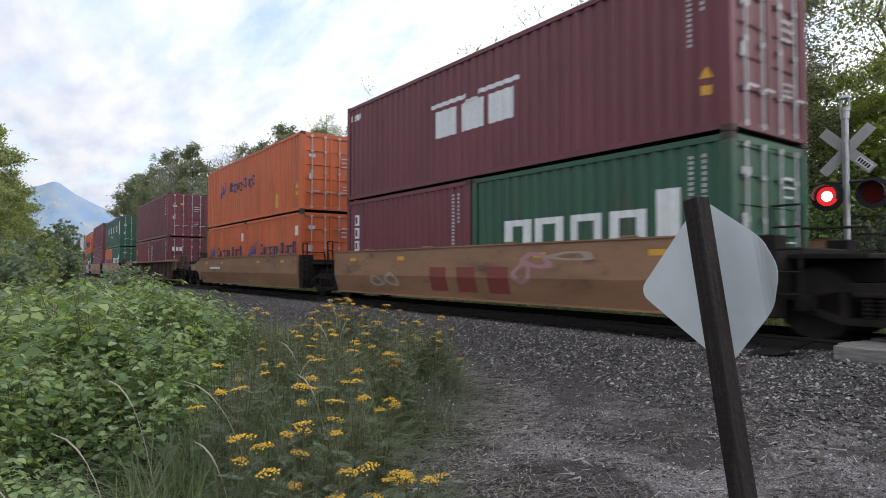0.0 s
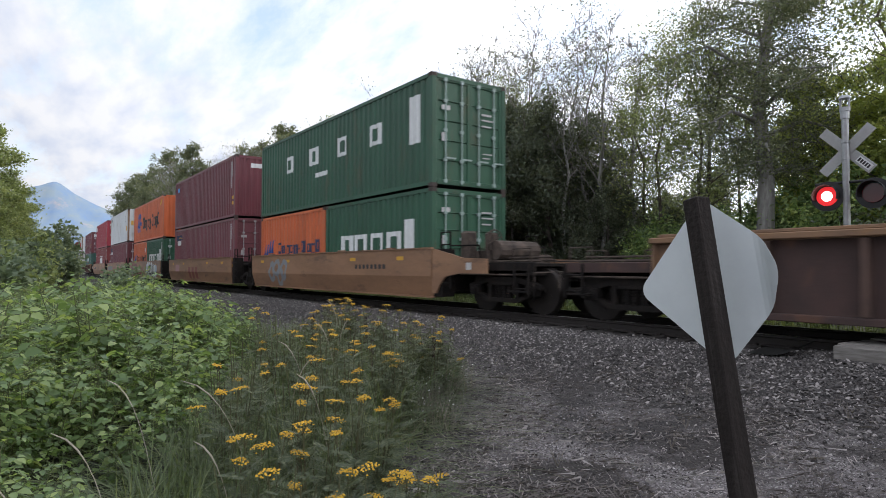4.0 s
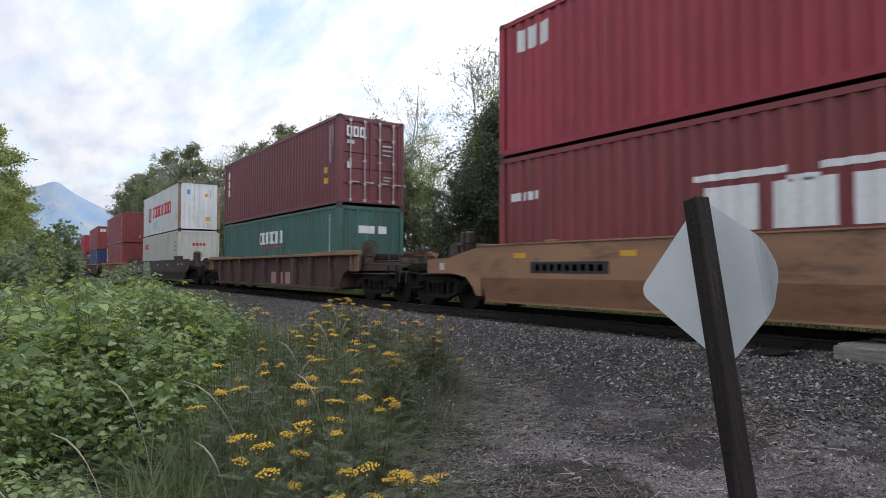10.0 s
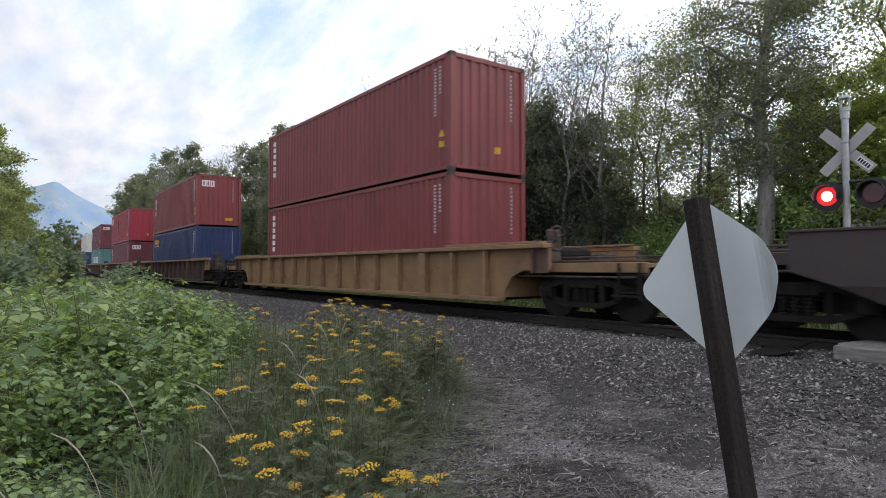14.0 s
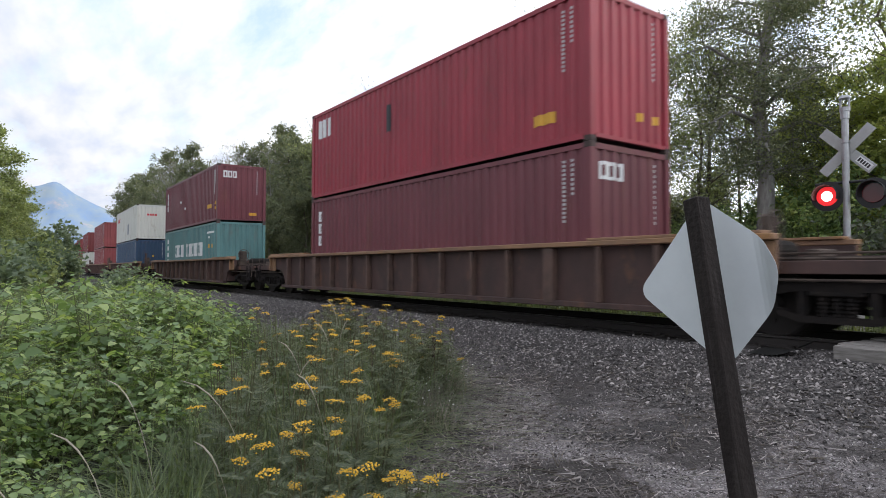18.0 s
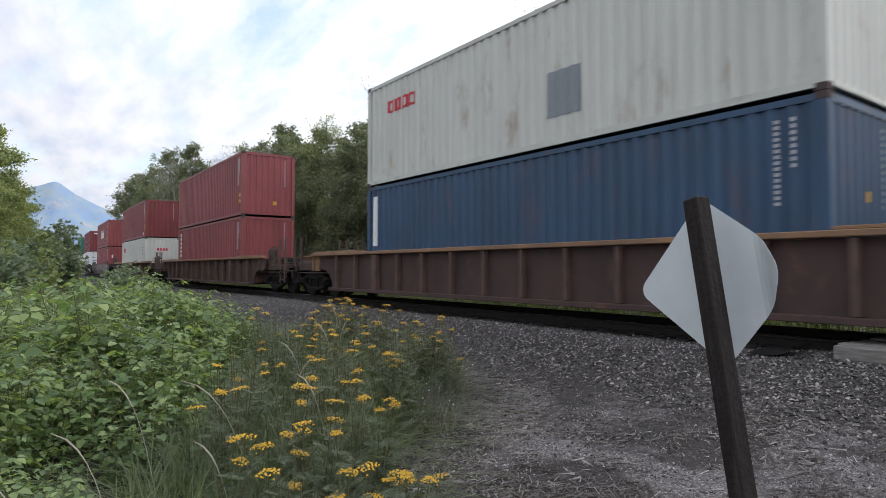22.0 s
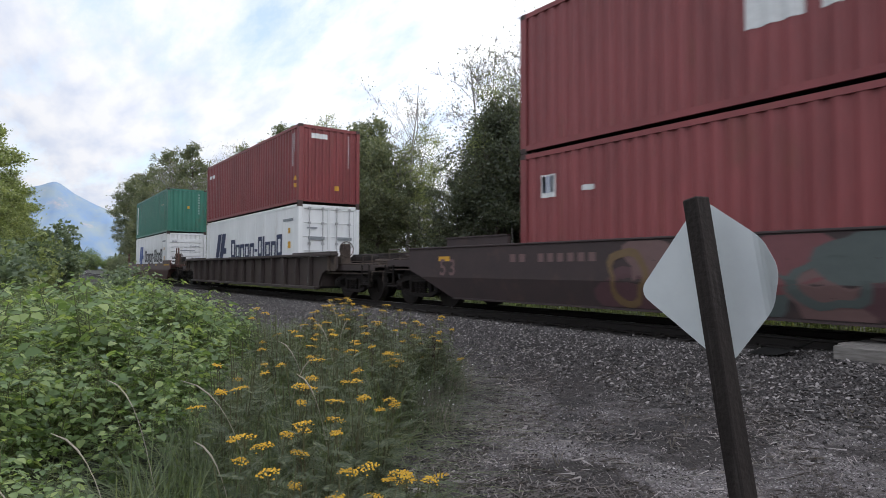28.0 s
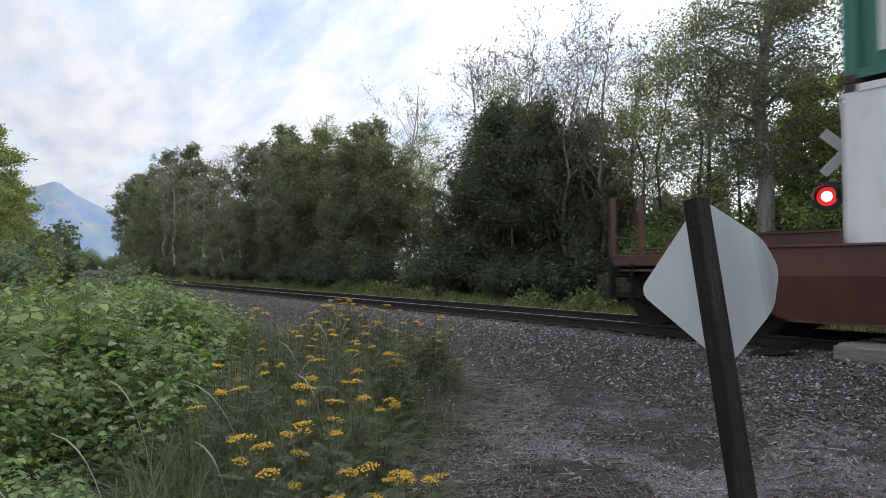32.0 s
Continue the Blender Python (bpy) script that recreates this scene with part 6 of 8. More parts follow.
def bush_meshes(seed, h, spread, leaf, n_leaf, stems=14):
    rng = np.random.default_rng(seed)
    segs, tips = [], []
    for k in range(stems):
        a = rng.uniform(0, 2 * math.pi); r = spread * rng.random() ** 0.6
        top = np.array([math.cos(a) * r, math.sin(a) * r, h * rng.uniform(0.55, 1.0) * (1 - 0.35 * (r / spread) ** 2)])
        b = np.array([top[0] * 0.25, top[1] * 0.25, -0.1])
        m = (b + top) / 2 + np.array([top[0] * 0.1, top[1] * 0.1, 0.1 * h])
        segs += [(b, m, 0.012 + 0.006 * h, 0.008 + 0.003 * h), (m, top, 0.008 + 0.003 * h, 0.004)]
        for f in np.linspace(0.12, 1, 7):
            tips.append((b + (m - b) * f if f < 0.4 else m + (top - m) * ((f - 0.4) / 0.6), 0.12 + 0.2 * spread))
    c = np.array([t[0] for t in tips])
    pick = rng.integers(0, len(tips), n_leaf)
    pos = c[pick] + rng.normal(size=(n_leaf, 3)) * (0.11 * spread + 0.06) * np.array([1, 1, 0.7])
    pos[:, 2] = np.maximum(pos[:, 2], 0.04 + 0.1 * rng.random(n_leaf))
    return tubes(segs, 5), tri_mesh("foliage", *leaf_tris(rng, pos, leaf))


def bush(meshes, label, leaf_mat, at, name="bush", group="", category="bush"):
    b = thing(name, label, category, group, at=at)
    part("stem", meshes[0], BARK, b, kind="stuff")
    part("foliage", meshes[1], leaf_mat, b, kind="stuff")
    return b


def grounded(x, y, rz=0.0, s=1.0):
    return pose(x, y, ground_at(x, y), 0, 0, rz) @ Matrix.Diagonal((s, s, s, 1))


def wood_row(kinds, rows, rnd):
    words = {"full": "broad green tree at the edge of the wood", "tall": "tall green cottonwood tree with an uneven crown", "open": "thin pale-stemmed tree with an open sparse crown",
             "bare": "half-dead slender tree with few leaves", "round": "dense dark green young tree", "near": "large leafy tree with drooping boughs", "big": "large cottonwood with a pale trunk and drooping boughs", "snag": "dead grey snag with bare broken branches"}
    size = {"full": 11.0, "tall": 14.0, "open": 11.0, "bare": 9.5, "round": 8.0, "near": 15.0, "big": 15.0, "snag": 11.0}
    leaf = {"full": LEAF_MID, "tall": LEAF_MID, "open": LEAF_POPLAR, "bare": LEAF_OLIVE, "round": LEAF_DARK, "near": LEAF_SUNLIT_TINT, "big": LEAF_MID, "snag": LEAF_OLIVE}
    for kind, x, y, h in rows:
        # round trees past x = -26 get lighter leaves, distance haze put into colour
        tree(kinds[kind], words[kind], LEAF_MID if kind == "round" and x < -26 else leaf[kind], BIRCH if kind == "snag" or (kind == "bare" and x < -40) else PALE_BARK if kind in ("big", "bare") else BARK, grounded(x, y, rnd.uniform(0, 360), h / size[kind]), group="trees behind the track")


def build_woods():
    rnd = random.Random(11)
    kinds = {
        "full": tree_meshes(1, 11, 0.15, 0.08, 2.4, 0.17, 16000, 46, narrow=1.8, gaps=0.25, fine=2, clump=(0.06, 0.12)),
        "tall": tree_meshes(2, 14, 0.17, 0.12, 2.5, 0.18, 16000, 50, narrow=2.2, gaps=0.25, fine=2, clump=(0.06, 0.12)),
        "open": tree_meshes(3, 11, 0.10, 0.30, 2.0, 0.085, 6500, 26, gaps=0.3, narrow=1.6, clump=(0.10, 0.14)),
        "bare": tree_meshes(4, 9.5, 0.085, 0.30, 1.9, 0.065, 1500, 24, gaps=0.6, narrow=2.4, fine=6),
        "round": tree_meshes(5, 8, 0.13, 0.05, 2.4, 0.105, 24000, 30, gaps=0.4, clump=(0.07, 0.12)),
        "near": tree_meshes(6, 15, 0.28, 0.20, 3.7, 0.085, 22000, 36, droop=0.22, gaps=0.5, clump=(0.10, 0.16)),
        "big": tree_meshes(8, 15, 0.32, 0.27, 2.45, 0.070, 52000, 40, droop=0.28, gaps=0.38, lean=0.0, clump=(0.10, 0.18)),
        "snag": tree_meshes(7, 11, 0.12, 0.50, 1.4, 0.10, 60, 11, gaps=0.95, narrow=2.4),
        "left": tree_meshes(9, 9, 0.13, 0.12, 1.55, 0.13, 13000, 28, narrow=1.5, gaps=0.3, fine=2),
    }
    # far off, by the curve
    wood_row(kinds, [("tall", -149, 23.4, 21), ("full", -140, 25, 22), ("full", -112, 20.5, 15), ("tall", -104, 21.8, 20.5), ("tall", -86, 21.1, 18.5), ("full", -92, 19.6, 13), ("full", -71, 19.6, 12.5), ("round", -78, 18.8, 8.5), ("round", -98, 19.5, 9), ("round", -124, 21, 10)], rnd)
    wood_row(kinds, [("round", -63, 18.4, 8), ("full", -57, 19.3, 13.4), ("tall", -53.5, 20.6, 14.6), ("full", -49.5, 20.2, 12.8), ("round", -52, 18.2, 7.6), ("full", -45.0, 19.1, 11.6), ("round", -47, 17.9, 7), ("tall", -41.5, 19.1, 11.8), ("open", -39.0, 19.0, 12.6), ("round", -40.5, 17.8, 7.6), ("full", -37, 19.5, 10.5)], rnd)
    wood_row(kinds, [("round", -34.5, 18, 9.4), ("full", -33.3, 18.9, 11.0), ("round", -31.0, 17.8, 9.0), ("snag", -28.9, 18.6, 12.2), ("open", -28.2, 18.9, 9.6), ("bare", -29.6, 19.2, 11.4), ("round", -28.0, 18.6, 6.4), ("open", -26.4, 18.8, 7.6), ("bare", -47.5, 17.6, 11), ("bare", -56, 18.0, 13), ("bare", -62, 18.2, 12.5), ("bare", -84, 18.4, 16), ("bare", -90, 18.6, 15), ("bare", -70, 18.4, 12)], rnd)
    # dense dark trees with bare birch tops
    wood_row(kinds, [("round", -24.2, 18.4, 6.4), ("round", -22.6, 19.0, 8.6), ("round", -20.9, 18.2, 9.0), ("round", -19.1, 19.0, 8.8), ("round", -17.5, 18.3, 7.9), ("round", -15.9, 18.9, 5.6), ("round", -14.8, 18.4, 4.6), ("round", -21.6, 20.6, 8.8), ("round", -18.2, 20.8, 8.4)], rnd)
    wood_row(kinds, [("bare", -22.6, 18.6, 11.6), ("bare", -21.4, 18.9, 12.2), ("bare", -20.0, 19.4, 11.4), ("bare", -18.6, 18.6, 11.0), ("bare", -17.2, 19.0, 10.8), ("snag", -16.6, 18.2, 9.2), ("bare", -16.2, 18.8, 11.2), ("bare", -15.2, 18.6, 11.4), ("bare", -14.4, 19.4, 10.2), ("snag", -19.6, 18.0, 8.0), ("open", -20.6, 18.5, 10.4)], rnd)
    # open leafy trees and the large cottonwood
    wood_row(kinds, [("open", -14.0, 19.6, 9.8), ("open", -13.0, 19.0, 9.6), ("open", -12.0, 20.2, 10.4), ("open", -11.2, 19.4, 10.8), ("open", -12.4, 23.4, 10.0), ("big", -8.9, 19.0, 15.5), ("open", -6.3, 21.2, 13.0), ("open", -4.6, 20.2, 11.5), ("open", -3.0, 19.6, 12.0), ("near", 0.5, 20.5, 13.0)], rnd)
    # these young trees carry sunlight painted into their leaf colour
    for x, y, h in ((-8.7, 21.5, 8.2), (-7.2, 22.5, 8.8), (-6.3, 20.2, 7.0), (-10.0, 23.0, 7.5)):
        tree(kinds["left"], "light green young tree with painted sunlight, behind the cottonwood", LEAF_SUNLIT_TINT, BARK, grounded(x, y, rnd.uniform(0, 360), h / 9), group="trees behind the track")
    for k in range(30):
        x = -17 - 4.2 * k
        tree(kinds[rnd.choice(["full", "tall", "round"])], "green tree deeper in the wood", rnd.choice([LEAF_DARK, LEAF_MID]), BARK, grounded(x, float(bend(np.array(x))) + rnd.uniform(15, 25), rnd.uniform(0, 360), rnd.uniform(0.45, 0.66) * (1.2 if x < -60 else 1.0)), group="trees deep in the wood")
    # shrubs along the foot of the wood
    sh = [bush_meshes(31 + k, 2.4, 1.4, 0.11, 7000, 18) for k in range(3)]
    for k in range(58):
        x = 4 - 1.5 * k + rnd.uniform(-0.5, 0.5)
        y = float(bend(np.array(x))) + rnd.uniform(6.5, 8.4)
        # shrubs at -11 < x < 3 take bright berry leaves to stand in for backlight
        bush(sh[k % 3], "dark green shrub under the trees", LEAF_BERRY if -11 < x < 3 and k % 3 else rnd.choice([LEAF_DARK, LEAF_DARK, LEAF_MID]), grounded(x, y, rnd.uniform(0, 360), rnd.uniform(0.6, 1.15)), group="shrubs under the trees")
    for k in range(30):
        x = -86 - 2.6 * k
        y = float(bend(np.array(x))) + rnd.uniform(5.5, 8.0)
        bush(sh[k % 3], "green shrub at the foot of the far wood", LEAF_MID, grounded(x, y, rnd.uniform(0, 360), rnd.uniform(1.0, 1.6)), group="shrubs under the trees")
    mid = [bush_meshes(36 + k, 4.6, 1.9, 0.125, 11000, 22) for k in range(2)]
    for k in range(26):
        x = 4.0 - 1.25 * k + rnd.uniform(-0.4, 0.4)
        # shrubs past x = -7.5 take the sunlit tint in place of real backlight
        bush(mid[k % 2], "tall dense shrub between the trunks", LEAF_SUNLIT_TINT if x > -7.5 else LEAF_DARK if x < -13.5 or k % 2 else LEAF_MID, grounded(x, rnd.uniform(20.2, 24.0), rnd.uniform(0, 360), rnd.uniform(0.92, 1.15) * (0.9 if x < -24 else 0.92 if -14 < x < -7.5 else 1.0)), group="shrubs under the trees")
    for k, (x, y, s) in enumerate(((-12.6, 18.5, 0.72), (-11.5, 18.3, 0.66), (-10.4, 18.6, 0.74), (-13.2, 19.4, 0.8), (-9.9, 19.6, 0.85), (-7.4, 18.9, 0.7), (-6.2, 19.6, 0.95), (-7.3, 20.6, 1.2), (-5.9, 20.8, 1.25), (-8.3, 21.6, 1.1), (-4.7, 20.2, 1.2), (-6.6, 22.4, 1.3), (-7.8, 19.6, 0.9))):
        bush(mid[k % 2], "bright green leafy shrub below the cottonwood", LEAF_BERRY, grounded(x, y, rnd.uniform(0, 360), s), group="shrubs under the trees")
    low = [bush_meshes(61 + k, 0.7, 0.7, 0.10, 900) for k in range(2)]
    for k in range(34):
        x = -5 - 1.9 * k + rnd.uniform(-0.8, 0.8)
        bush(low[k % 2], "low bright green weed on the verge", LEAF_BRIGHT, grounded(x, float(bend(np.array(x))) + rnd.uniform(4.6, 6.4), rnd.uniform(0, 360), rnd.uniform(0.6, 1.2)), group="weeds on the verge", name="weed", category="weed")
    # near side of the track, towards the left
    for x, y, h in ((-38.0, -1.6, 10.8), (-41, -0.7, 9.6), (-36.5, 0.1, 5.8), (-44.5, 0.3, 7.6), (-32.5, -0.2, 4.6), (-29, -2.6, 7.6), (-50, 0.9, 6.6), (-46, 0.8, 6.6), (-52, 1.1, 6.0), (-35, -0.9, 7.6)):
        tree(kinds["left"], "light green poplar beside the track", LEAF_POPLAR, BARK, grounded(x, y, rnd.uniform(0, 360), h / 9), group="trees beside the track")
    lb = [bush_meshes(51 + k, 2.5, 1.15, 0.15, 4600, 15) for k in range(3)]
    for k, (x, y, s) in enumerate(((-13.5, -1.5, 0.8), (-16.5, -0.8, 0.88), (-18.5, -0.5, 0.94), (-21, -0.1, 0.98), (-23.5, 0.2, 1.0), (-26.5, 0.6, 1.05), (-29.5, 1.0, 1.0), (-33, 1.4, 1.1), (-37, 1.9, 1.25), (-42, 2.4, 1.5), (-48, 2.9, 1.8), (-20, -1.8, 1.15), (-25, -1.2, 1.2))):
        bush(lb[k % 3], "grey-green leafy bush beside the track", LEAF_GREY if k % 3 else LEAF_POPLAR, grounded(x, y, rnd.uniform(0, 360), s), group="bushes beside the track")
    sm = bush_meshes(58, 1.5, 0.75, 0.09, 3600, 14)
    for x, y, s in ((-21.2, 3.1, 1.25), (-20.2, 2.8, 1.05)):
        bush(sm, "small grey-green bush at the edge of the ballast", LEAF_GREY, grounded(x, y, rnd.uniform(0, 360), s), group="bushes beside the track")
    pole = thing("fallen_pole", "pale weathered wooden pole fallen on the ballast", "pole", at=grounded(-17.2, 4.3, 62))
    part("pole_shaft", tubes([((0, -1.3, 0.06), (0, 1.3, 0.06), 0.05, 0.04)], 8), GREY_WOOD, pole)
    # distance seen through the gap
    for k in range(16):
        bush(sh[k % 3], "pale green thicket in the far fields", LEAF_BRIGHT if k % 3 else LEAF_GREY, grounded(-360 - 9 * (k % 5) - 2 * k, 18 + 3.1 * k, k * 67, rnd.uniform(2.6, 4.8) * (1.25 if k < 9 else 0.9)), group="thickets in the far fields")
    con = conifer_mesh(3)
    for k in range(7):
        t = thing("conifer", "dark blue-green spruce far away", "tree", "spruces far away", at=grounded(-560 - 6 * (k % 3), 74 + 4.5 * k, k * 50, rnd.uniform(0.8, 1.3)))
        part("trunk", con[0], BARK, t)
        part("crown", con[1], LEAF_DARK, t)


def conifer_mesh(seed):
    rng = np.random.default_rng(seed)
    n = 900
    f = rng.random(n) ** 0.7
    a = rng.uniform(0, 2 * math.pi, n)
    r = 2.6 * (1 - f) * np.sqrt(rng.uniform(0.2, 1, n)) + 0.1
    pos = np.stack([np.cos(a) * r, np.sin(a) * r, 1.5 + 12.5 * f - 0.25 * r], -1)
    return tubes([((0, 0, -0.3), (0, 0, 14), 0.22, 0.03)]), tri_mesh("crown", *leaf_quads(rng, pos, 0.9))


build_woods()


# ---------------------------------------------------------------- foreground growth
def scatter_shapes(rng, shape, faces, centres, heading, tilt, size):
    """Copies of one small leaf shape (in its own xy plane, pointing to +x), turned by heading and tilted down, in one mesh."""
    n, m = len(centres), len(shape)
    s = shape[None] * size[:, None, None]
    roll = rng.normal(0, 0.35, n)
    c, w = np.cos(roll), np.sin(roll)
    y = s[..., 1] * c[:, None] - s[..., 2] * w[:, None]
    z = s[..., 1] * w[:, None] + s[..., 2] * c[:, None]
    x = s[..., 0]
    c, w = np.cos(tilt), np.sin(tilt)
    x2 = x * c[:, None] + z * w[:, None]
    z2 = -x * w[:, None] + z * c[:, None]
    c, w = np.cos(heading), np.sin(heading)
    co = np.stack([x2 * c[:, None] - y * w[:, None], x2 * w[:, None] + y * c[:, None], z2], -1) + centres[:, None, :]
    f = (faces[None] + (np.arange(n) * m)[:, None, None]).reshape(-1, faces.shape[1])
    return co.reshape(-1, 3), f


def palmate():
    """A lobed leaf with toothed edge, folded along its middle."""
    pts = [(0.0, 0.0)]
    for deg, r in ((-140, 0.50), (-112, 0.70), (-88, 0.62), (-58, 0.88), (-32, 0.74), (-14, 0.92), (0, 1.06), (14, 0.92), (32, 0.74), (58, 0.88), (88, 0.62), (112, 0.70), (140, 0.50)):
        a = radians(deg)
        pts.append((0.32 + 0.68 * r * math.cos(a), 0.68 * r * math.sin(a)))
    v = np.array([(x, y, 0.16 * abs(y) - 0.10 * x * x) for x, y in pts])
    v[0] = (0.30, 0, -0.03)
    f = np.array([(0, k, k + 1) for k in range(1, 13)])
    return v, f


def trefoil():
    """A bramble leaf: three pointed leaflets, each folded along its middle."""
    v, f = [], []
    for deg, start, ln, wd in ((0, 0.30, 0.78, 0.27), (62, 0.16, 0.62, 0.23), (-62, 0.16, 0.62, 0.23)):
        a = radians(deg)
        b = len(v)
        for x, y, z in ((start, 0, 0), (start + 0.28 * ln, wd, 0.06), (start + 0.68 * ln, wd * 0.8, 0.03), (start + ln, 0, -0.10), (start + 0.68 * ln, -wd * 0.8, 0.03), (start + 0.28 * ln, -wd, 0.06), (start + 0.45 * ln, 0, -0.02)):
            v.append((x * math.cos(a) - y * math.sin(a), x * math.sin(a) + y * math.cos(a), z - 0.06 * x))
        f += [(b + 6, b + k, b + (k + 1) % 6) for k in range(6)]
    return np.array(v), np.array(f)


def feather():
    """A ferny leaf: thin leaflets in pairs along a midrib."""
    v, f = [], []
    for k in range(8):
        x = 0.14 + 0.11 * k
        ln = 0.30 * math.sin(math.pi * (0.18 + 0.78 * k / 8))
        for s in (-1, 1):
            b = len(v)
            v += [(x - 0.018, 0, 0), (x + 0.022, 0, 0), (x + 0.10, s * ln, -0.05 * ln), (x + 0.05, s * ln * 0.55, 0.02)]
            f.append((b, b + 1, b + 2, b + 3))
    b = len(v)
    v += [(0, -0.008, 0), (1.0, -0.004, -0.03), (1.0, 0.004, -0.03), (0, 0.008, 0)]
    f.append((b, b + 1, b + 2, b + 3))
    return np.array(v), np.array(f)


PALM, TREFOIL, FERN = palmate(), trefoil(), feather()
YELLOW = surface("tansy_yellow", (0.55, 0.345, 0.018), rough=0.7, second=(0.40, 0.21, 0.012), amount=0.9, scale=60, bump=0.3, bump_scale=200, random_value=0.12)
STALK = surface("green_stalk", (0.075, 0.085, 0.035), rough=0.7, second=(0.11, 0.075, 0.035), scale=5, bump=0.0)
CANE = surface("green_cane", (0.095, 0.125, 0.045), rough=0.7, second=(0.12, 0.10, 0.045), scale=5, bump=0.0)
TANSY_LEAF = leafy("leaves_tansy", (0.044, 0.058, 0.037), (0.106, 0.128, 0.079), (0.250, 0.262, 0.165), gloss=0.35)
GRASS = leafy("grass_blades", (0.036, 0.050, 0.026), (0.098, 0.130, 0.062), (0.230, 0.255, 0.130), gloss=0.3)
VERGE = leafy("verge_grass_blades", (0.055, 0.075, 0.030), (0.130, 0.158, 0.060), (0.270, 0.285, 0.110))
STRAW = leafy("dry_straw", (0.060, 0.050, 0.044), (0.20, 0.175, 0.155), (0.52, 0.475, 0.425), rough=0.8, through_light=0.15)
LITTER = leafy("grey_litter", (0.042, 0.035, 0.034), (0.14, 0.124, 0.120), (0.46, 0.42, 0.412), rough=0.85, through_light=0.1)
PALE_HEAD = surface("seed_head", (0.34, 0.31, 0.25), rough=0.9, second=(0.22, 0.18, 0.12), scale=30, bump=0.3)
DOCK = surface("dark_dock_stalk", (0.035, 0.026, 0.016), rough=0.9, second=(0.06, 0.045, 0.025), scale=20)
TWIG = surface("dark_twig_bark", (0.040, 0.031, 0.026), rough=0.9, second=(0.10, 0.085, 0.072), scale=20, bump=0.2)
WHITE_PETAL = surface("white_petals", (0.70, 0.71, 0.66), rough=0.7, bump=0.0)


def berry_meshes(seed, canes=16, leaves=14):
    rng = np.random.default_rng(seed)
    segs, cen, head, tilt, size = [], [], [], [], []
    for k in range(canes):
        a = rng.uniform(0, 2 * math.pi); r = rng.uniform(0.05, 0.42); h = rng.uniform(0.30, 0.94)
        b = np.array([math.cos(a) * r * 0.35, math.sin(a) * r * 0.35, -0.05]); t = np.array([math.cos(a) * r, math.sin(a) * r, h])
        m = (b + t) / 2 + np.array([0, 0, 0.06])
        segs += [(b, m, 0.0045, 0.004), (m, t, 0.004, 0.0025)]
        for q in range(leaves):
            f = 1 - 0.72 * (q / leaves) ** 1.25
            p = b + (t - b) * f
            hd = q * 2.4 + rng.normal() * 0.4
            ln = rng.uniform(0.05, 0.15)
            e = p + np.array([math.cos(hd) * ln, math.sin(hd) * ln, 0.035])
            segs.append((p, e, 0.0022, 0.0018))
            cen.append(e); head.append(hd); tilt.append(rng.normal(0.20, 0.27)); size.append(rng.uniform(0.054, 0.102) * (0.66 + 0.40 * (q > 1)))
    shape = TREFOIL if seed % 5 in (0, 2, 3) else PALM
    co, f = scatter_shapes(rng, shape[0], shape[1], np.array(cen), np.array(head), np.array(tilt), np.array(size) * (1.12 if shape is TREFOIL else 0.95))
    return tubes(segs, 4), tri_mesh("leaves", co, f)


def build_berries():
    kinds = [berry_meshes(70 + k) for k in range(5)]
    rng = random.Random(8)
    n = 0
    x = -3.6
    while x > -16.5:
        lo = -0.75 - 0.03 * (x + 4)
        hi = float(np.interp(x, [-16.5, -13, -10, -8, -6.2, -5, -4.2, -3.6], [3.1, 3.3, 3.0, 2.5, 1.55, 0.95, 0.55, 0.2]))
        y = lo
        while y < hi:
            px, py = x + rng.uniform(-0.2, 0.2), y + rng.uniform(-0.2, 0.2)
            if x > -4.7 and rng.random() < 0.35:   # a hollow with few plants before the crest
                y += 0.46
                continue
            s = rng.uniform(0.72, 1.22) * (0.70 if x > -4.7 else 1.08) * (0.92 if py > hi - 0.5 else 1.05) * (1 + 0.44 * float(lumps(np.array(px), np.array(py), 1.7, 4.0)))
            b = thing("berry_bush", "bright green bramble with three-part leaves" if n % 5 in (0, 2, 3) else "bright green thimbleberry plant with large lobed leaves", "shrub", "berry plants beside the track", at=grounded(px, py, rng.uniform(0, 360), s))
            part("cane", kinds[n % 5][0], CANE, b, kind="stuff")
            part("foliage", kinds[n % 5][1], LEAF_BERRY, b, kind="stuff")
            n += 1
            y += (0.46 if x > -9 else 0.60) * (1.9 if rng.random() < 0.10 else 1.0)
        x -= 0.46 if x > -9 else 0.66
    for px, py, s in ((-3.35, 0.05, 0.74), (-3.05, 0.25, 0.50), (-3.40, -0.32, 0.85)):
        b = thing("berry_bush", "bright green bramble with three-part leaves" if n % 5 in (0, 2, 3) else "bright green thimbleberry plant with large lobed leaves", "shrub", "berry plants beside the track", at=grounded(px, py, rng.uniform(0, 360), s))
        part("cane", kinds[n % 5][0], CANE, b, kind="stuff")
        part("foliage", kinds[n % 5][1], LEAF_BERRY, b, kind="stuff")
        n += 1


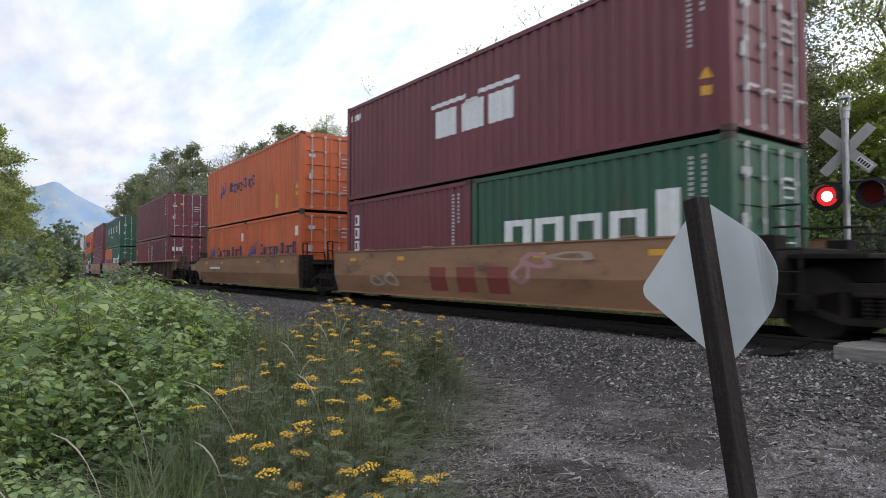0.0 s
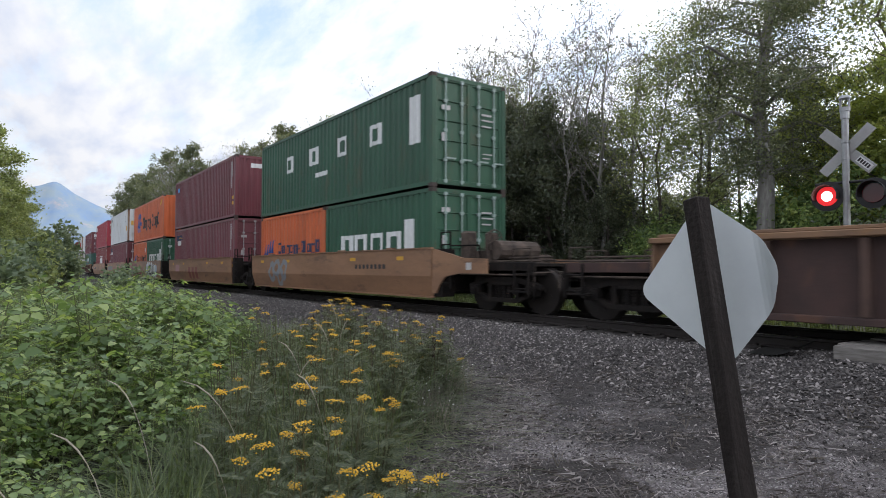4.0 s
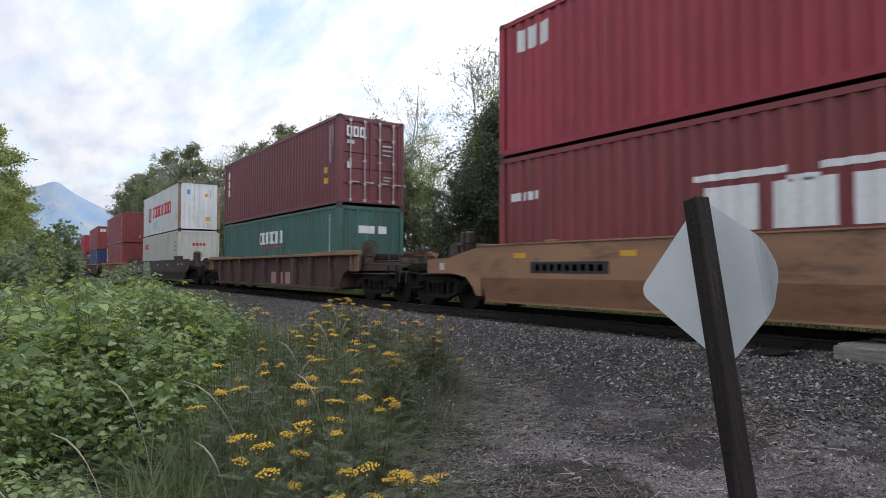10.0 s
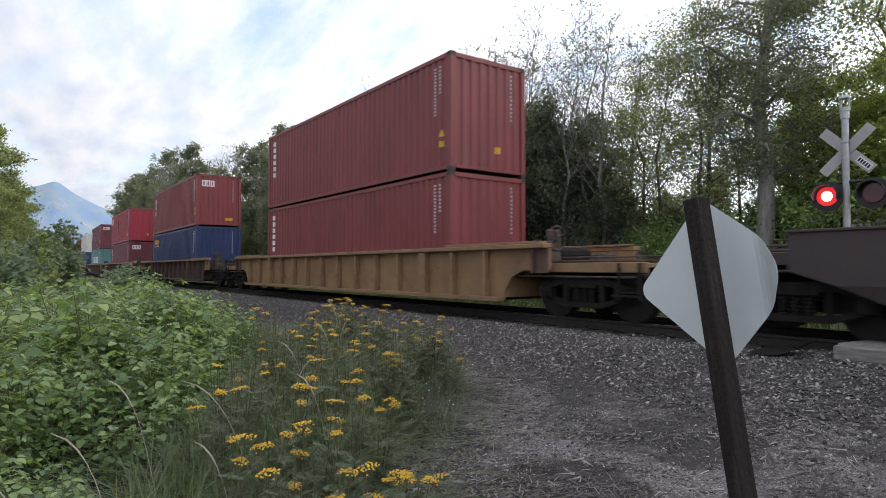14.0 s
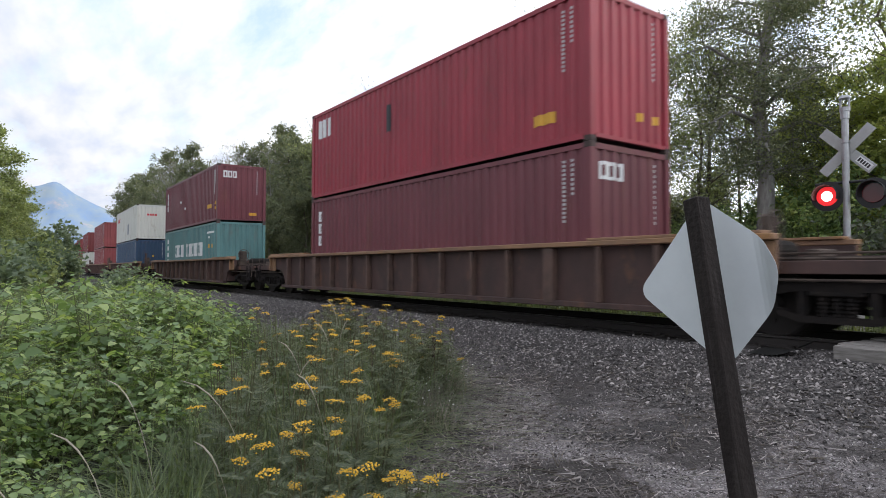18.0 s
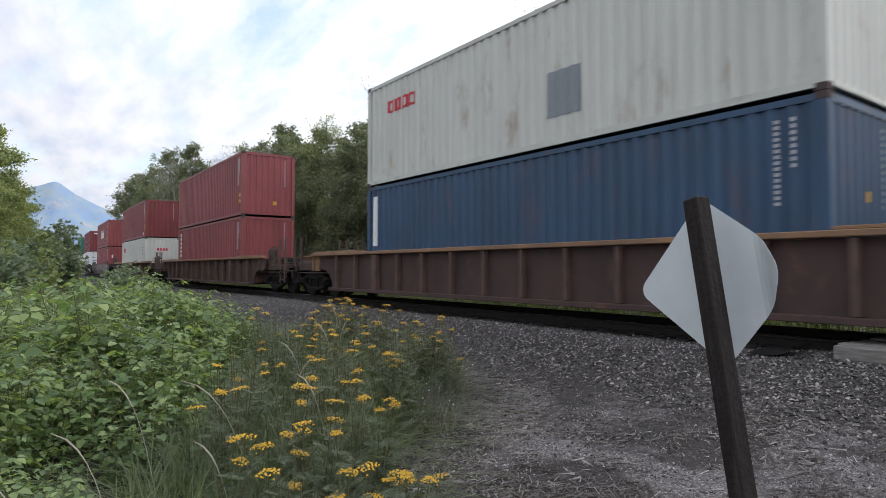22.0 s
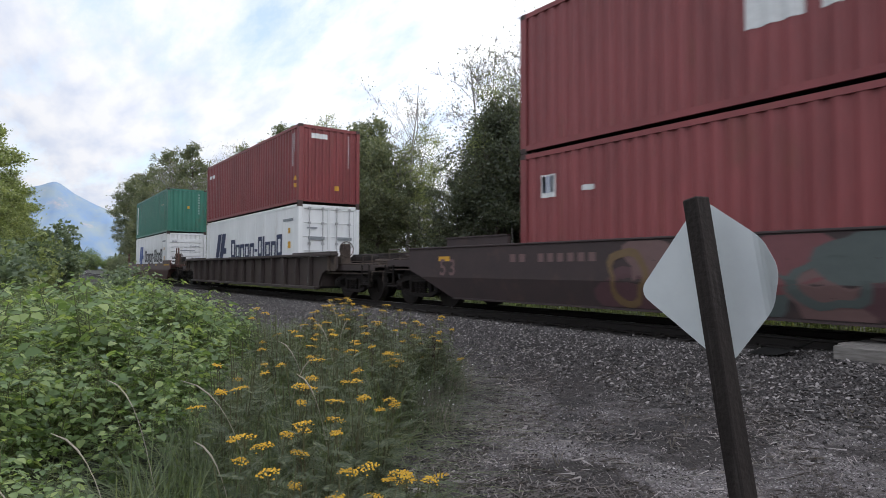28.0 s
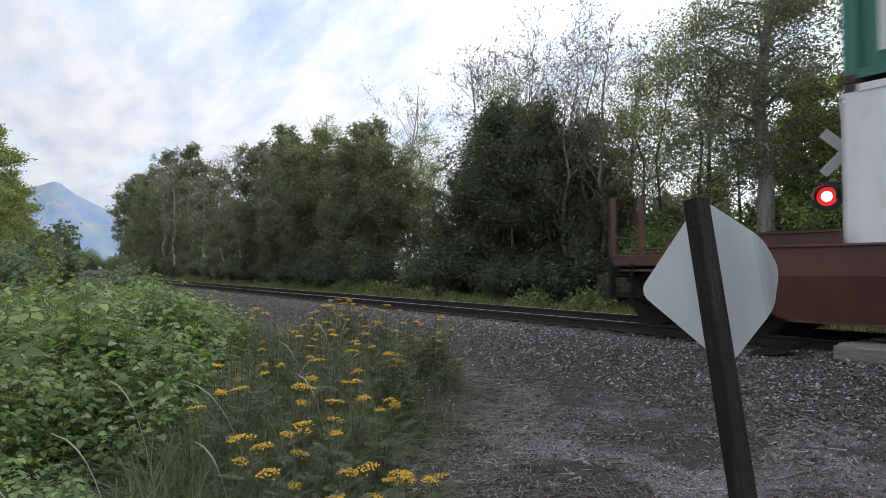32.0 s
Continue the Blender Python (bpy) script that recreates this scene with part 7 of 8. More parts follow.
def head_mesh(seed, r):
    """A flat cluster of small button flowers."""
    rng = np.random.default_rng(seed)
    co, fs = [], []
    n = 30
    ring = np.arange(6) * math.pi / 3
    for k in range(n):
        rr = r * math.sqrt((k + 0.5) / n); a = k * 2.399
        c = np.array([rr * math.cos(a), rr * math.sin(a) * 0.8, 0.005 * rng.normal() - 0.2 * rr * rr / r])
        q = rng.uniform(0.0050, 0.0075)
        b = len(co) * 1
        base = [c + (math.cos(t) * q, math.sin(t) * q, 0) for t in ring]
        top = [c + (math.cos(t) * q * 0.6, math.sin(t) * q * 0.6, q * 0.75) for t in ring]
        co += base + top
        for i in range(6):
            fs.append((b + i, b + (i + 1) % 6, b + 6 + (i + 1) % 6, b + 6 + i))
        fs.append((b + 6, b + 7, b + 8, b + 9)); fs.append((b + 6, b + 9, b + 10, b + 11))
    return tri_mesh("flower_head", np.array(co), np.array(fs))


HEADS = [head_mesh(90, 0.048), head_mesh(91, 0.064), head_mesh(92, 0.038)]


def tansy(x, y, h, seed, heads=5):
    """A clump of upright stalks with ferny leaves and flat yellow flower heads."""
    rng = np.random.default_rng(seed)
    t = thing("tansy", "tansy plant with ferny leaves and flat yellow flower heads", "wildflower", "yellow wildflowers", at=grounded(x, y))
    segs, cen, head, tilt, size, tops = [], [], [], [], [], []
    for k in range(heads + 4):
        a = rng.uniform(0, 2 * math.pi); r = rng.uniform(0.04, 0.24); hh = h * rng.uniform(0.78, 1.04)
        b = np.array([math.cos(a) * r * 0.3, math.sin(a) * r * 0.3, -0.04]); e = np.array([math.cos(a) * r, math.sin(a) * r, hh])
        segs.append((b, e, 0.005, 0.0025))
        if k < heads:
            tops.append(e)
        else:
            hh *= 0.9
        for q in range(20):
            f = rng.uniform(0.05, 0.93)
            cen.append(b + (e - b) * f); head.append(q * 2.4 + rng.normal() * 0.3); tilt.append(rng.normal(-0.15, 0.35)); size.append(rng.uniform(0.12, 0.22) * (1.2 - 0.6 * f))
        for q in range(5 if k < heads else 0):
            d = e + np.array([rng.normal() * 0.03, rng.normal() * 0.03, -0.012])
            segs.append((e - (0, 0, 0.06), d, 0.0018, 0.0014))
    part("stalk", tubes(segs, 4), STALK, t, kind="stuff")
    co, f = scatter_shapes(rng, FERN[0], FERN[1], np.array(cen), np.array(head), np.array(tilt), np.array(size))
    part("foliage", tri_mesh("leaves", co, f), TANSY_LEAF, t, kind="stuff")
    for k, e in enumerate(tops):
        part("flower_head", HEADS[int(rng.integers(3))], YELLOW, t, at=Matrix.Translation(e) @ Euler((rng.normal() * 0.10, rng.normal() * 0.10, rng.uniform(0, 6))).to_matrix().to_4x4())
    return t


def build_tansy():
    spots = [(-2.62, 1.02, 0.62, 3), (-2.5, 1.12, 0.60, 4), (-2.45, 1.30, 0.62, 3), (-2.42, 1.48, 0.55, 5), (-2.5, 1.78, 0.45, 2), (-3.1, 1.05, 0.72, 5), (-3.0, 1.35, 0.74, 4), (-3.3, 1.7, 0.76, 4), (-3.5, 2.0, 0.80, 4), (-3.7, 1.5, 0.80, 4), (-4.0, 1.2, 0.78, 4), (-4.2, 1.9, 0.85, 4)]
    rng = random.Random(15)
    for k in range(52):
        x = rng.uniform(-8.8, -4.2)
        hi = float(veg_edge(np.array(x)))
        y = rng.uniform(max(1.3, hi - 2.0 - 0.12 * (-x - 4)), hi - 0.35)
        spots.append((x, y, rng.uniform(0.8, 1.06), rng.choice([0, 1, 1, 2])))
    for k in range(16):
        x = rng.uniform(-6.4, -4.5)
        spots.append((x, float(veg_edge(np.array(x))) - rng.uniform(0.0, 0.5), rng.uniform(0.72, 1.02), rng.choice([0, 1, 2])))
    for x, y, h, n in ((-6.15, 4.62, 0.42, 2), (-6.0, 4.35, 0.38, 1), (-6.5, 4.75, 0.5, 1), (-5.5, 3.6, 0.4, 1), (-5.8, 4.0, 0.55, 1), (-5.2, 3.25, 0.5, 0), (-6.9, 4.7, 0.62, 1)):
        spots.append((x, y, h, n))
    for k in range(8):
        spots.append((rng.uniform(-8.8, -6.6), rng.uniform(3.2, 4.1), rng.uniform(0.95, 1.12), 3))
    for k, (x, y, h, n) in enumerate(spots):
        tansy(x, y, h, 200 + k, n)


def blades(name, label, n, pick, length, width, mat, seed, lean=0.5):
    """Grass: curved tapering blades, too many to count."""
    rng = np.random.default_rng(seed)
    x, y = pick(rng, n)
    n = len(x)
    z = ground_z(x, y) - 0.02
    L = rng.uniform(length[0], length[1], n); W = rng.uniform(width[0], width[1], n)
    a = rng.uniform(0, 2 * math.pi, n); k = np.abs(rng.normal(0, lean, n)) + 0.08
    d = np.stack([np.cos(a), np.sin(a)], -1); p = np.stack([-np.sin(a), np.cos(a)], -1)
    co = []
    for f, w in ((0, 1.0), (0.4, 0.85), (0.75, 0.55), (1.0, 0.08)):
        off = (k * L * f * f)[:, None] * d
        h = L * f * (1 - 0.32 * k * f)
        for s in (-1, 1):
            q = off + s * (W * w / 2)[:, None] * p
            co.append(np.stack([x + q[:, 0], y + q[:, 1], z + h], -1))
    co = np.stack(co, 1).reshape(-1, 3)
    base = (np.arange(n) * 8)[:, None, None]
    f = (np.array([[0, 1, 3, 2], [2, 3, 5, 4], [4, 5, 7, 6]])[None] + base).reshape(-1, 4)
    me = tri_mesh(name, co, f)
    me.materials.append(mat)
    return tagged(new(name, me), label, "grass", kind="stuff")


def pick_front(rng, n):
    x = -2.2 - 8.5 * rng.random(n) ** 1.3
    y = rng.uniform(0.2, 4.9, n)
    e = veg_edge(x)
    k = (y < e - 0.14 + 0.10 * rng.normal(size=n)) & (y > e - np.interp(x, [-6, -4, -3], [2.4, 1.9, 1.0]))
    return x[k], y[k]


def pick_edge(rng, n):
    x = -2.6 - 8 * rng.random(n) ** 1.2
    y = veg_edge(x) + np.abs(rng.normal(0, 0.20, n)) - 0.3
    k = (x < -4.4) | (rng.random(n) < 0.2)
    return x[k], y[k]


def pick_weeds(rng, n):
    x = -6.9 + 2.3 * rng.random(n)
    y = veg_edge(x) + rng.normal(0.0, 0.20, n)
    k = lumps(x, y, 3.1, 1.0) + rng.normal(0, 0.3, n) > -0.1
    return x[k], y[k]


def pick_verge(rng, n):
    x = -4.5 - 90 * rng.random(n) ** 1.4
    y = bend(x) + rng.uniform(2.7, 7.2, n)
    return x, y


def pick_left(rng, n):
    x = -12 - 30 * rng.random(n)
    y = rng.uniform(-1, 1, n) * 2.0 + np.interp(x, [-42, -12], [4.2, 3.4])
    k = y < veg_edge(x)
    return x[k], y[k]


def seed_grass(x, y, h, heading, bow, seed):
    """One tall grass stem that bows over under its pale seed head."""
    g = thing("seed_grass", "tall dry grass stem bowed under a pale seed head", "grass", "tall seeding grasses", at=grounded(x, y, heading))
    pts = [np.array([0.7 * bow * h * (0.6 * f + 0.4 * f ** 5), 0, h * (f - 0.10 * f ** 8)]) for f in np.linspace(0, 1, 13)]
    part("stem", tubes([(pts[k], pts[k + 1], 0.0024, 0.0020) for k in range(10)], 5), PALE_HEAD, g)
    rr = [0.0020, 0.0048, 0.0042, 0.0015]
    part("seed_head", tubes([(pts[9 + k], pts[10 + k], rr[k], rr[k + 1]) for k in range(3)], 6), PALE_HEAD, g, "pale seed head")


def build_front():
    build_berries()
    build_tansy()
    blades("front_grass", "long green grass among the wildflowers", 38000, pick_front, (0.26, 0.84), (0.005, 0.014), GRASS, 41, lean=1.5)
    blades("edge_grass", "thin dry grass at the edge of the gravel", 3600, pick_edge, (0.10, 0.38), (0.002, 0.005), STRAW, 42, lean=0.8)
    blades("dry_weeds", "brownish dry weeds at the edge of the gravel", 5200, pick_weeds, (0.12, 0.50), (0.002, 0.005), STRAW, 45, lean=1.1)
    blades("edge_weeds", "thin green weeds at the edge of the gravel", 2000, pick_weeds, (0.15, 0.46), (0.003, 0.008), GRASS, 46, lean=1.0)
    blades("verge_grass", "green grass on the far verge of the track", 19000, pick_verge, (0.16, 0.44), (0.012, 0.028), VERGE, 43)
    blades("left_grass", "green grass under the bushes", 5000, pick_left, (0.25, 0.6), (0.010, 0.022), GRASS, 44)
    for k, (x, y, h, a, b) in enumerate(((-3.9, 0.82, 1.02, 234, 0.50), (-3.2, 0.52, 0.86, 234, 0.62), (-3.0, 0.25, 0.78, 234, 0.80), (-2.9, 0.12, 0.62, 236, 0.8), (-3.5, 1.75, 0.98, 232, 0.40), (-5.2, 2.65, 1.14, 236, 0.35), (-4.8, 2.2, 1.02, 225, 0.5), (-7.0, 3.6, 1.28, 235, 0.28), (-3.0, 1.0, 0.76, 230, 0.5), (-6.2, 3.0, 1.1, 52, 0.25), (-4.6, 1.8, 0.95, 50, 0.4), (-3.7, 1.35, 0.95, 232, 0.8))):
        seed_grass(x, y, h, a, b, k)
    rng = random.Random(4)
    for k in range(6):
        x, y = rng.uniform(-7.4, -5.2), rng.uniform(3.0, 4.2)
        d = thing("dock", "dark brown dry dock stalk", "weed", "dry dock stalks", at=grounded(x, y, rng.uniform(0, 360)))
        h = rng.uniform(0.7, 1.0)
        part("stem", tubes([((0, 0, -0.03), (0.01, 0, h * 0.5), 0.006, 0.005), ((0.01, 0, h * 0.5), (0.03, 0.01, h), 0.005, 0.002)], 5), DOCK, d)
        g = np.random.default_rng(k)
        n = 260
        f = g.uniform(0.45, 1, n)
        pos = np.stack([0.03 * f + g.normal(0, 0.014, n), g.normal(0, 0.014, n), h * f], -1)
        part("seed_spike", tri_mesh("seeds", *leaf_quads(g, pos, 0.016)), DOCK, d)
    for k in range(26):   # thin dry tufts on the bare dirt
        x, y = rng.uniform(-7.5, -0.6), rng.uniform(2.6, 6.2)
        if y < float(veg_edge(np.array(x))) + 0.15:
            continue
        t = thing("dry_tuft", "thin dry grass tuft on bare dirt", "grass", "dry tufts", at=grounded(x, y, rng.uniform(0, 360)))
        segs = []
        for q in range(14):
            a, l = rng.uniform(0, 6.28), rng.uniform(0.06, 0.2)
            m = (math.cos(a) * l * 0.3, math.sin(a) * l * 0.3, l * 0.7)
            segs += [((0, 0, -0.01), m, 0.0015, 0.0012), (m, (math.cos(a) * l * 0.75, math.sin(a) * l * 0.75, l * rng.uniform(0.7, 1.0)), 0.0012, 0.0006)]
        part("blade", tubes(segs, 3), STRAW, t, kind="stuff")
    for k in range(110):   # fallen twigs on the dirt
        x, y = rng.uniform(-6.8, 0.4), rng.uniform(1.8, 5.8)
        if y < float(veg_edge(np.array(x))) + 0.1:
            continue
        w = thing("twig", "thin dead twig lying on the dirt", "twig", "dead twigs", at=grounded(x, y, rng.uniform(0, 360)))
        L = rng.uniform(0.12, 0.55)
        pts = [(L * (q / 4 - 0.5), rng.uniform(-0.06, 0.06) * L, 0.012 + rng.uniform(0, 0.02)) for q in range(5)]
        segs = [(pts[q], pts[q + 1], 0.005 - 0.0007 * q, 0.0043 - 0.0007 * q) for q in range(4)]
        segs.append((pts[2], (pts[2][0] + 0.18 * L, pts[2][1] + rng.choice([-1, 1]) * 0.15 * L, 0.03), 0.003, 0.0015))
        part("twig_wood", tubes(segs, 5), TWIG if k % 3 else GREY_WOOD, w)
    # tiny white flowers at the gravel's edge
    g = np.random.default_rng(77)
    n = 420
    x = np.concatenate([g.uniform(-7.0, -4.6, n - 60), g.uniform(-2.75, -2.3, 60)]); y = veg_edge(x) + g.normal(-0.15, 0.28, n)
    y[-60:] = g.uniform(1.25, 1.75, 60)
    z = ground_z(x, y) + g.uniform(0.06, 0.34, n)
    z[-60:] = ground_z(x[-60:], y[-60:]) + g.uniform(0.12, 0.30, 60)
    me = tri_mesh("white_flowers", *leaf_quads(g, np.stack([x, y, z], -1), 0.018, aspect=1.0))
    me.materials.append(WHITE_PETAL)
    tagged(new("white_flowers", me), "tiny white flowers on thin weeds", "wildflower", kind="stuff")
    # straw, chips and twigs on the dirt
    n = 90000
    x, y = g.uniform(-9, 0.5, n), g.uniform(1.4, 7.0, n)
    k = (y > veg_edge(x) - 0.2) & (lumps(x, y, 1.9, 4.0) + 0.5 * lumps(x, y, 5.5, 9.0) + g.normal(0, 0.2, n) > 0.15) & (g.random(n) < np.clip(1.2 - 0.13 * np.hypot(x + 2, y - 1), 0.2, 1))
    k |= (y > veg_edge(x)) & (g.random(n) < 0.06)
    x, y = x[k], y[k]
    n = len(x)
    a, L, W = g.uniform(0, math.pi, n), 0.02 + 0.13 * g.random(n) ** 2, g.uniform(0.0012, 0.004, n)
    d, p = np.stack([np.cos(a), np.sin(a)], -1) * L[:, None] / 2, np.stack([-np.sin(a), np.cos(a)], -1) * W[:, None]
    z = ground_z(x, y) + 0.006 + 0.016 * g.random(n)
    co = []
    for sd, sp, dz in ((-1, -1, 0), (1, -1, 0.02), (1, 1, 0.02), (-1, 1, 0)):
        q = sd * d + sp * p
        co.append(np.stack([x + q[:, 0], y + q[:, 1], z + dz * g.random(n)], -1))
    me = tri_mesh("straw", np.stack(co, 1).reshape(-1, 3), np.arange(4 * n).reshape(-1, 4))
    me.materials.append(LITTER)
    tagged(new("straw", me), "dry straw and wood chips on the dirt", "litter", kind="stuff")


build_front()

# ---------------------------------------------------------------- crossing, signs
def build_sign():
    """A leaning post with the back of a diamond-shaped sign, one corner bent."""
    top, low = Vector((-1.690, 2.786, 1.236)), Vector((-1.336, 2.760, -0.93))
    s = thing("road_sign", "bare back of a diamond sign on a leaning weathered timber post", "sign", at=Matrix.Translation((-1.37, 2.76, -0.68)))
    inv = Matrix.Translation((1.37, -2.76, 0.68))
    d = top - low
    v = d.normalized()
    w = Vector((math.cos(radians(4)), math.sin(radians(4)), 0))
    u = (w - w.dot(v) * v).normalized()
    n = v.cross(u)
    frame3 = Matrix((u, n, v)).transposed().to_4x4()
    bm = boxes((-0.046, 0.046, -0.046, 0.046, 0, d.length), bevel=0.007)
    part("post", bm, POST_WOOD, s, "dark weathered square timber post", at=inv @ Matrix.Translation(low) @ frame3 @ Matrix.Rotation(radians(-17), 4, "Z"))
    # plate: rounded diamond with its outer corner folded back
    half, rc = 0.437, 0.07
    outline = []
    for k, (cx, cz) in enumerate(((1, 0), (0, 1), (-1, 0), (0, -1))):
        a0 = k * 90
        c = half - rc * math.sqrt(2)
        for q in range(-3, 4):
            a = radians(a0 + q * 15)
            outline.append((cx * c + rc * math.cos(a), cz * c + rc * math.sin(a)))
    bm = bmesh.new()
    bm.faces.new([bm.verts.new((x, 0, z)) for x, z in outline])
    folds = [(0.225, 14), (0.25, 30), (0.275, 44), (0.30, 52)]   # the outer corner curls towards the post's side
    for x, _ in folds:
        bmesh.ops.bisect_plane(bm, geom=bm.faces[:] + bm.edges[:] + bm.verts[:], plane_co=(x, 0, 0), plane_no=(1, 0, 0))
    for q in bm.verts:
        x, px, py = q.co.x, q.co.x, 0.0
        for (x0, deg), x1 in zip(folds, [f[0] for f in folds[1:]] + [9.0]):
            if x > x0 + 1e-5:
                e = min(x, x1) - x0
                px, py = (x0 if deg == 14 else px) + e * math.cos(radians(deg)), py - e * math.sin(radians(deg))
        q.co.x, q.co.y = px, py
    r = bmesh.ops.extrude_face_region(bm, geom=bm.faces[:])
    for q in r["geom"]:
        if isinstance(q, bmesh.types.BMVert):
            q.co.y += 0.003
    bmesh.ops.recalc_face_normals(bm, faces=bm.faces[:])
    centre = Vector((-1.697, 2.957, 0.826))
    part("sign_plate", bm, SIGN_METAL, s, "bare aluminium plate with a bent corner", at=inv @ Matrix.Translation(centre) @ frame3)
    for dz in (0.20, -0.20):
        b2 = bmesh.new()
        rod(b2, (0, -0.14, dz), (0, 0.012, dz), 0.006, 8)
        part("bolt", b2, STEEL, s, at=inv @ Matrix.Translation(centre) @ frame3)


LAMP_RED = bpy.data.materials.new("lit_red_lens")
LAMP_RED.use_nodes = True
LAMP_RED.node_tree.nodes["Principled BSDF"].inputs["Base Color"].default_value = (0.6, 0.01, 0.01, 1)
LAMP_RED.node_tree.nodes["Principled BSDF"].inputs["Emission Color"].default_value = (1.0, 0.035, 0.045, 1)
LAMP_RED.node_tree.nodes["Principled BSDF"].inputs["Emission Strength"].default_value = 0.6
LAMP_HOT = bpy.data.materials.new("lit_bulb_centre")
LAMP_HOT.use_nodes = True
LAMP_HOT.node_tree.nodes["Principled BSDF"].inputs["Emission Color"].default_value = (1.0, 0.62, 0.58, 1)
LAMP_HOT.node_tree.nodes["Principled BSDF"].inputs["Emission Strength"].default_value = 6.0
LENS_OFF = surface("dark_red_lens", (0.10, 0.006, 0.008), rough=0.15, bump=0.0)
LAMP_BLACK = surface("black_lamp_housing", (0.016, 0.016, 0.017), rough=0.55, scale=8)
WHITE_BOARD = surface("white_board_back", (0.40, 0.40, 0.39), rough=0.6, second=(0.28, 0.28, 0.27), scale=6, bump=0.1)
CONCRETE = surface("grey_concrete", (0.26, 0.25, 0.235), rough=0.9, second=(0.17, 0.165, 0.155), scale=5, bump=0.3)


def disc(bm, y, r0, r1, n=28, depth=0.02):
    rod(bm, (0, y, 0), (0, y + depth, 0), r1, n, r0)


def build_signal():
    s = thing("crossing_signal", "railway crossing signal with pale crossbuck and two red lamps", "signal", at=pose(-5.08, 13.80, -0.12, 0, 0, 4))
    base = bmesh.new()
    box(base, -0.22, 0.22, -0.22, 0.22, -0.35, 0.16, bevel=0.02)
    part("footing", base, CONCRETE, s, "pale concrete footing")
    bm = bmesh.new()
    rod(bm, (0, 0, 0.16), (0, 0, 4.20), 0.065, 14)
    rod(bm, (0, 0, 0.16), (0, 0, 0.5), 0.11, 14, 0.075)
    part("mast", bm, STEEL, s, "galvanised steel mast")
    bm = bmesh.new()
    rod(bm, (0, 0, 4.20), (0, 0, 4.28), 0.10, 12)
    rod(bm, (-0.075, 0, 4.28), (-0.075, 0, 4.46), 0.022, 8)
    rod(bm, (0.075, 0, 4.28), (0.075, 0, 4.46), 0.022, 8)
    rod(bm, (0, 0, 4.46), (0, 0, 4.52), 0.115, 12, 0.09)
    rod(bm, (0, 0, 4.05), (0, 0, 4.20), 0.085, 12)
    part("bell", bm, STEEL, s, "bell in a galvanised cage on the mast top")
    for ang in (45, -45):
        b = part("crossbuck_blade", boxes((-0.62, 0.62, -0.008, 0.008, -0.105, 0.105), bevel=0.004), WHITE_BOARD, s, "weathered white board", at=Matrix.Translation((0, 0.085 + (0.018 if ang > 0 else 0.0), 3.42)) @ Matrix.Rotation(radians(ang), 4, "Y"))
        if ang > 0:
            part("notice_plate", boxes((0.26, 0.58, -0.018, -0.0095, -0.065, 0.065)), MARK["white"], b, "small white plate")
            part("notice_text", boxes(*[(0.285 + 0.055 * k, 0.32 + 0.055 * k, -0.022, -0.0185, -0.04, 0.04) for k in range(5)]), MARK["black"], b, kind="stuff")
    for z in (3.24, 3.58):
        bm = bmesh.new()
        rod(bm, (0, 0, z - 0.02), (0, 0, z + 0.02), 0.08, 12)
        part("clamp", bm, STEEL, s)
    bm = bmesh.new()
    rod(bm, (-0.56, 0, 2.76), (0.56, 0, 2.76), 0.03, 10)
    rod(bm, (-0.33, 0, 2.5), (-0.33, 0, 2.76), 0.025, 8)
    rod(bm, (0.47, 0, 2.5), (0.47, 0, 2.76), 0.025, 8)
    part("cross_arm", bm, LAMP_BLACK, s, "black cross arm")
    for sx, lit in ((-1, True), (1, False)):
        x = -0.33 if lit else 0.47
        bm = bmesh.new()
        disc(bm, -0.04, 0.305, 0.305, depth=0.012)
        disc(bm, -0.03, 0.12, 0.17, 20, 0.16)
        lamp = part("lamp", bm, LAMP_BLACK, s, "black round lamp backboard", at=(x, 0, 2.50))
        bm = bmesh.new()
        n = 20
        for k in range(n):   # hood over the upper half of the lens
            a0, a1 = radians(-20 + 220 * k / n), radians(-20 + 220 * (k + 1) / n)
            q = [bm.verts.new((math.cos(a) * r, y, math.sin(a) * r)) for a in (a0, a1) for r, y in ((0.215, -0.042), (0.225, -0.26))]
            bm.faces.new((q[0], q[1], q[3], q[2]))
        bmesh.ops.remove_doubles(bm, verts=bm.verts[:], dist=0.0005)
        bmesh.ops.solidify(bm, geom=bm.faces[:], thickness=0.006)
        part("hood", bm, LAMP_BLACK, lamp)
        bm = bmesh.new()
        disc(bm, -0.068, 0.20, 0.19, 24, 0.026)
        part("lens", bm, LAMP_RED if lit else LENS_OFF, lamp, "glowing red lens" if lit else "unlit dark red lens")
        if lit:
            bm = bmesh.new()
            disc(bm, -0.080, 0.105, 0.09, 20, 0.010)
            part("bulb_glow", bm, LAMP_HOT, lamp, "white-hot lamp centre")


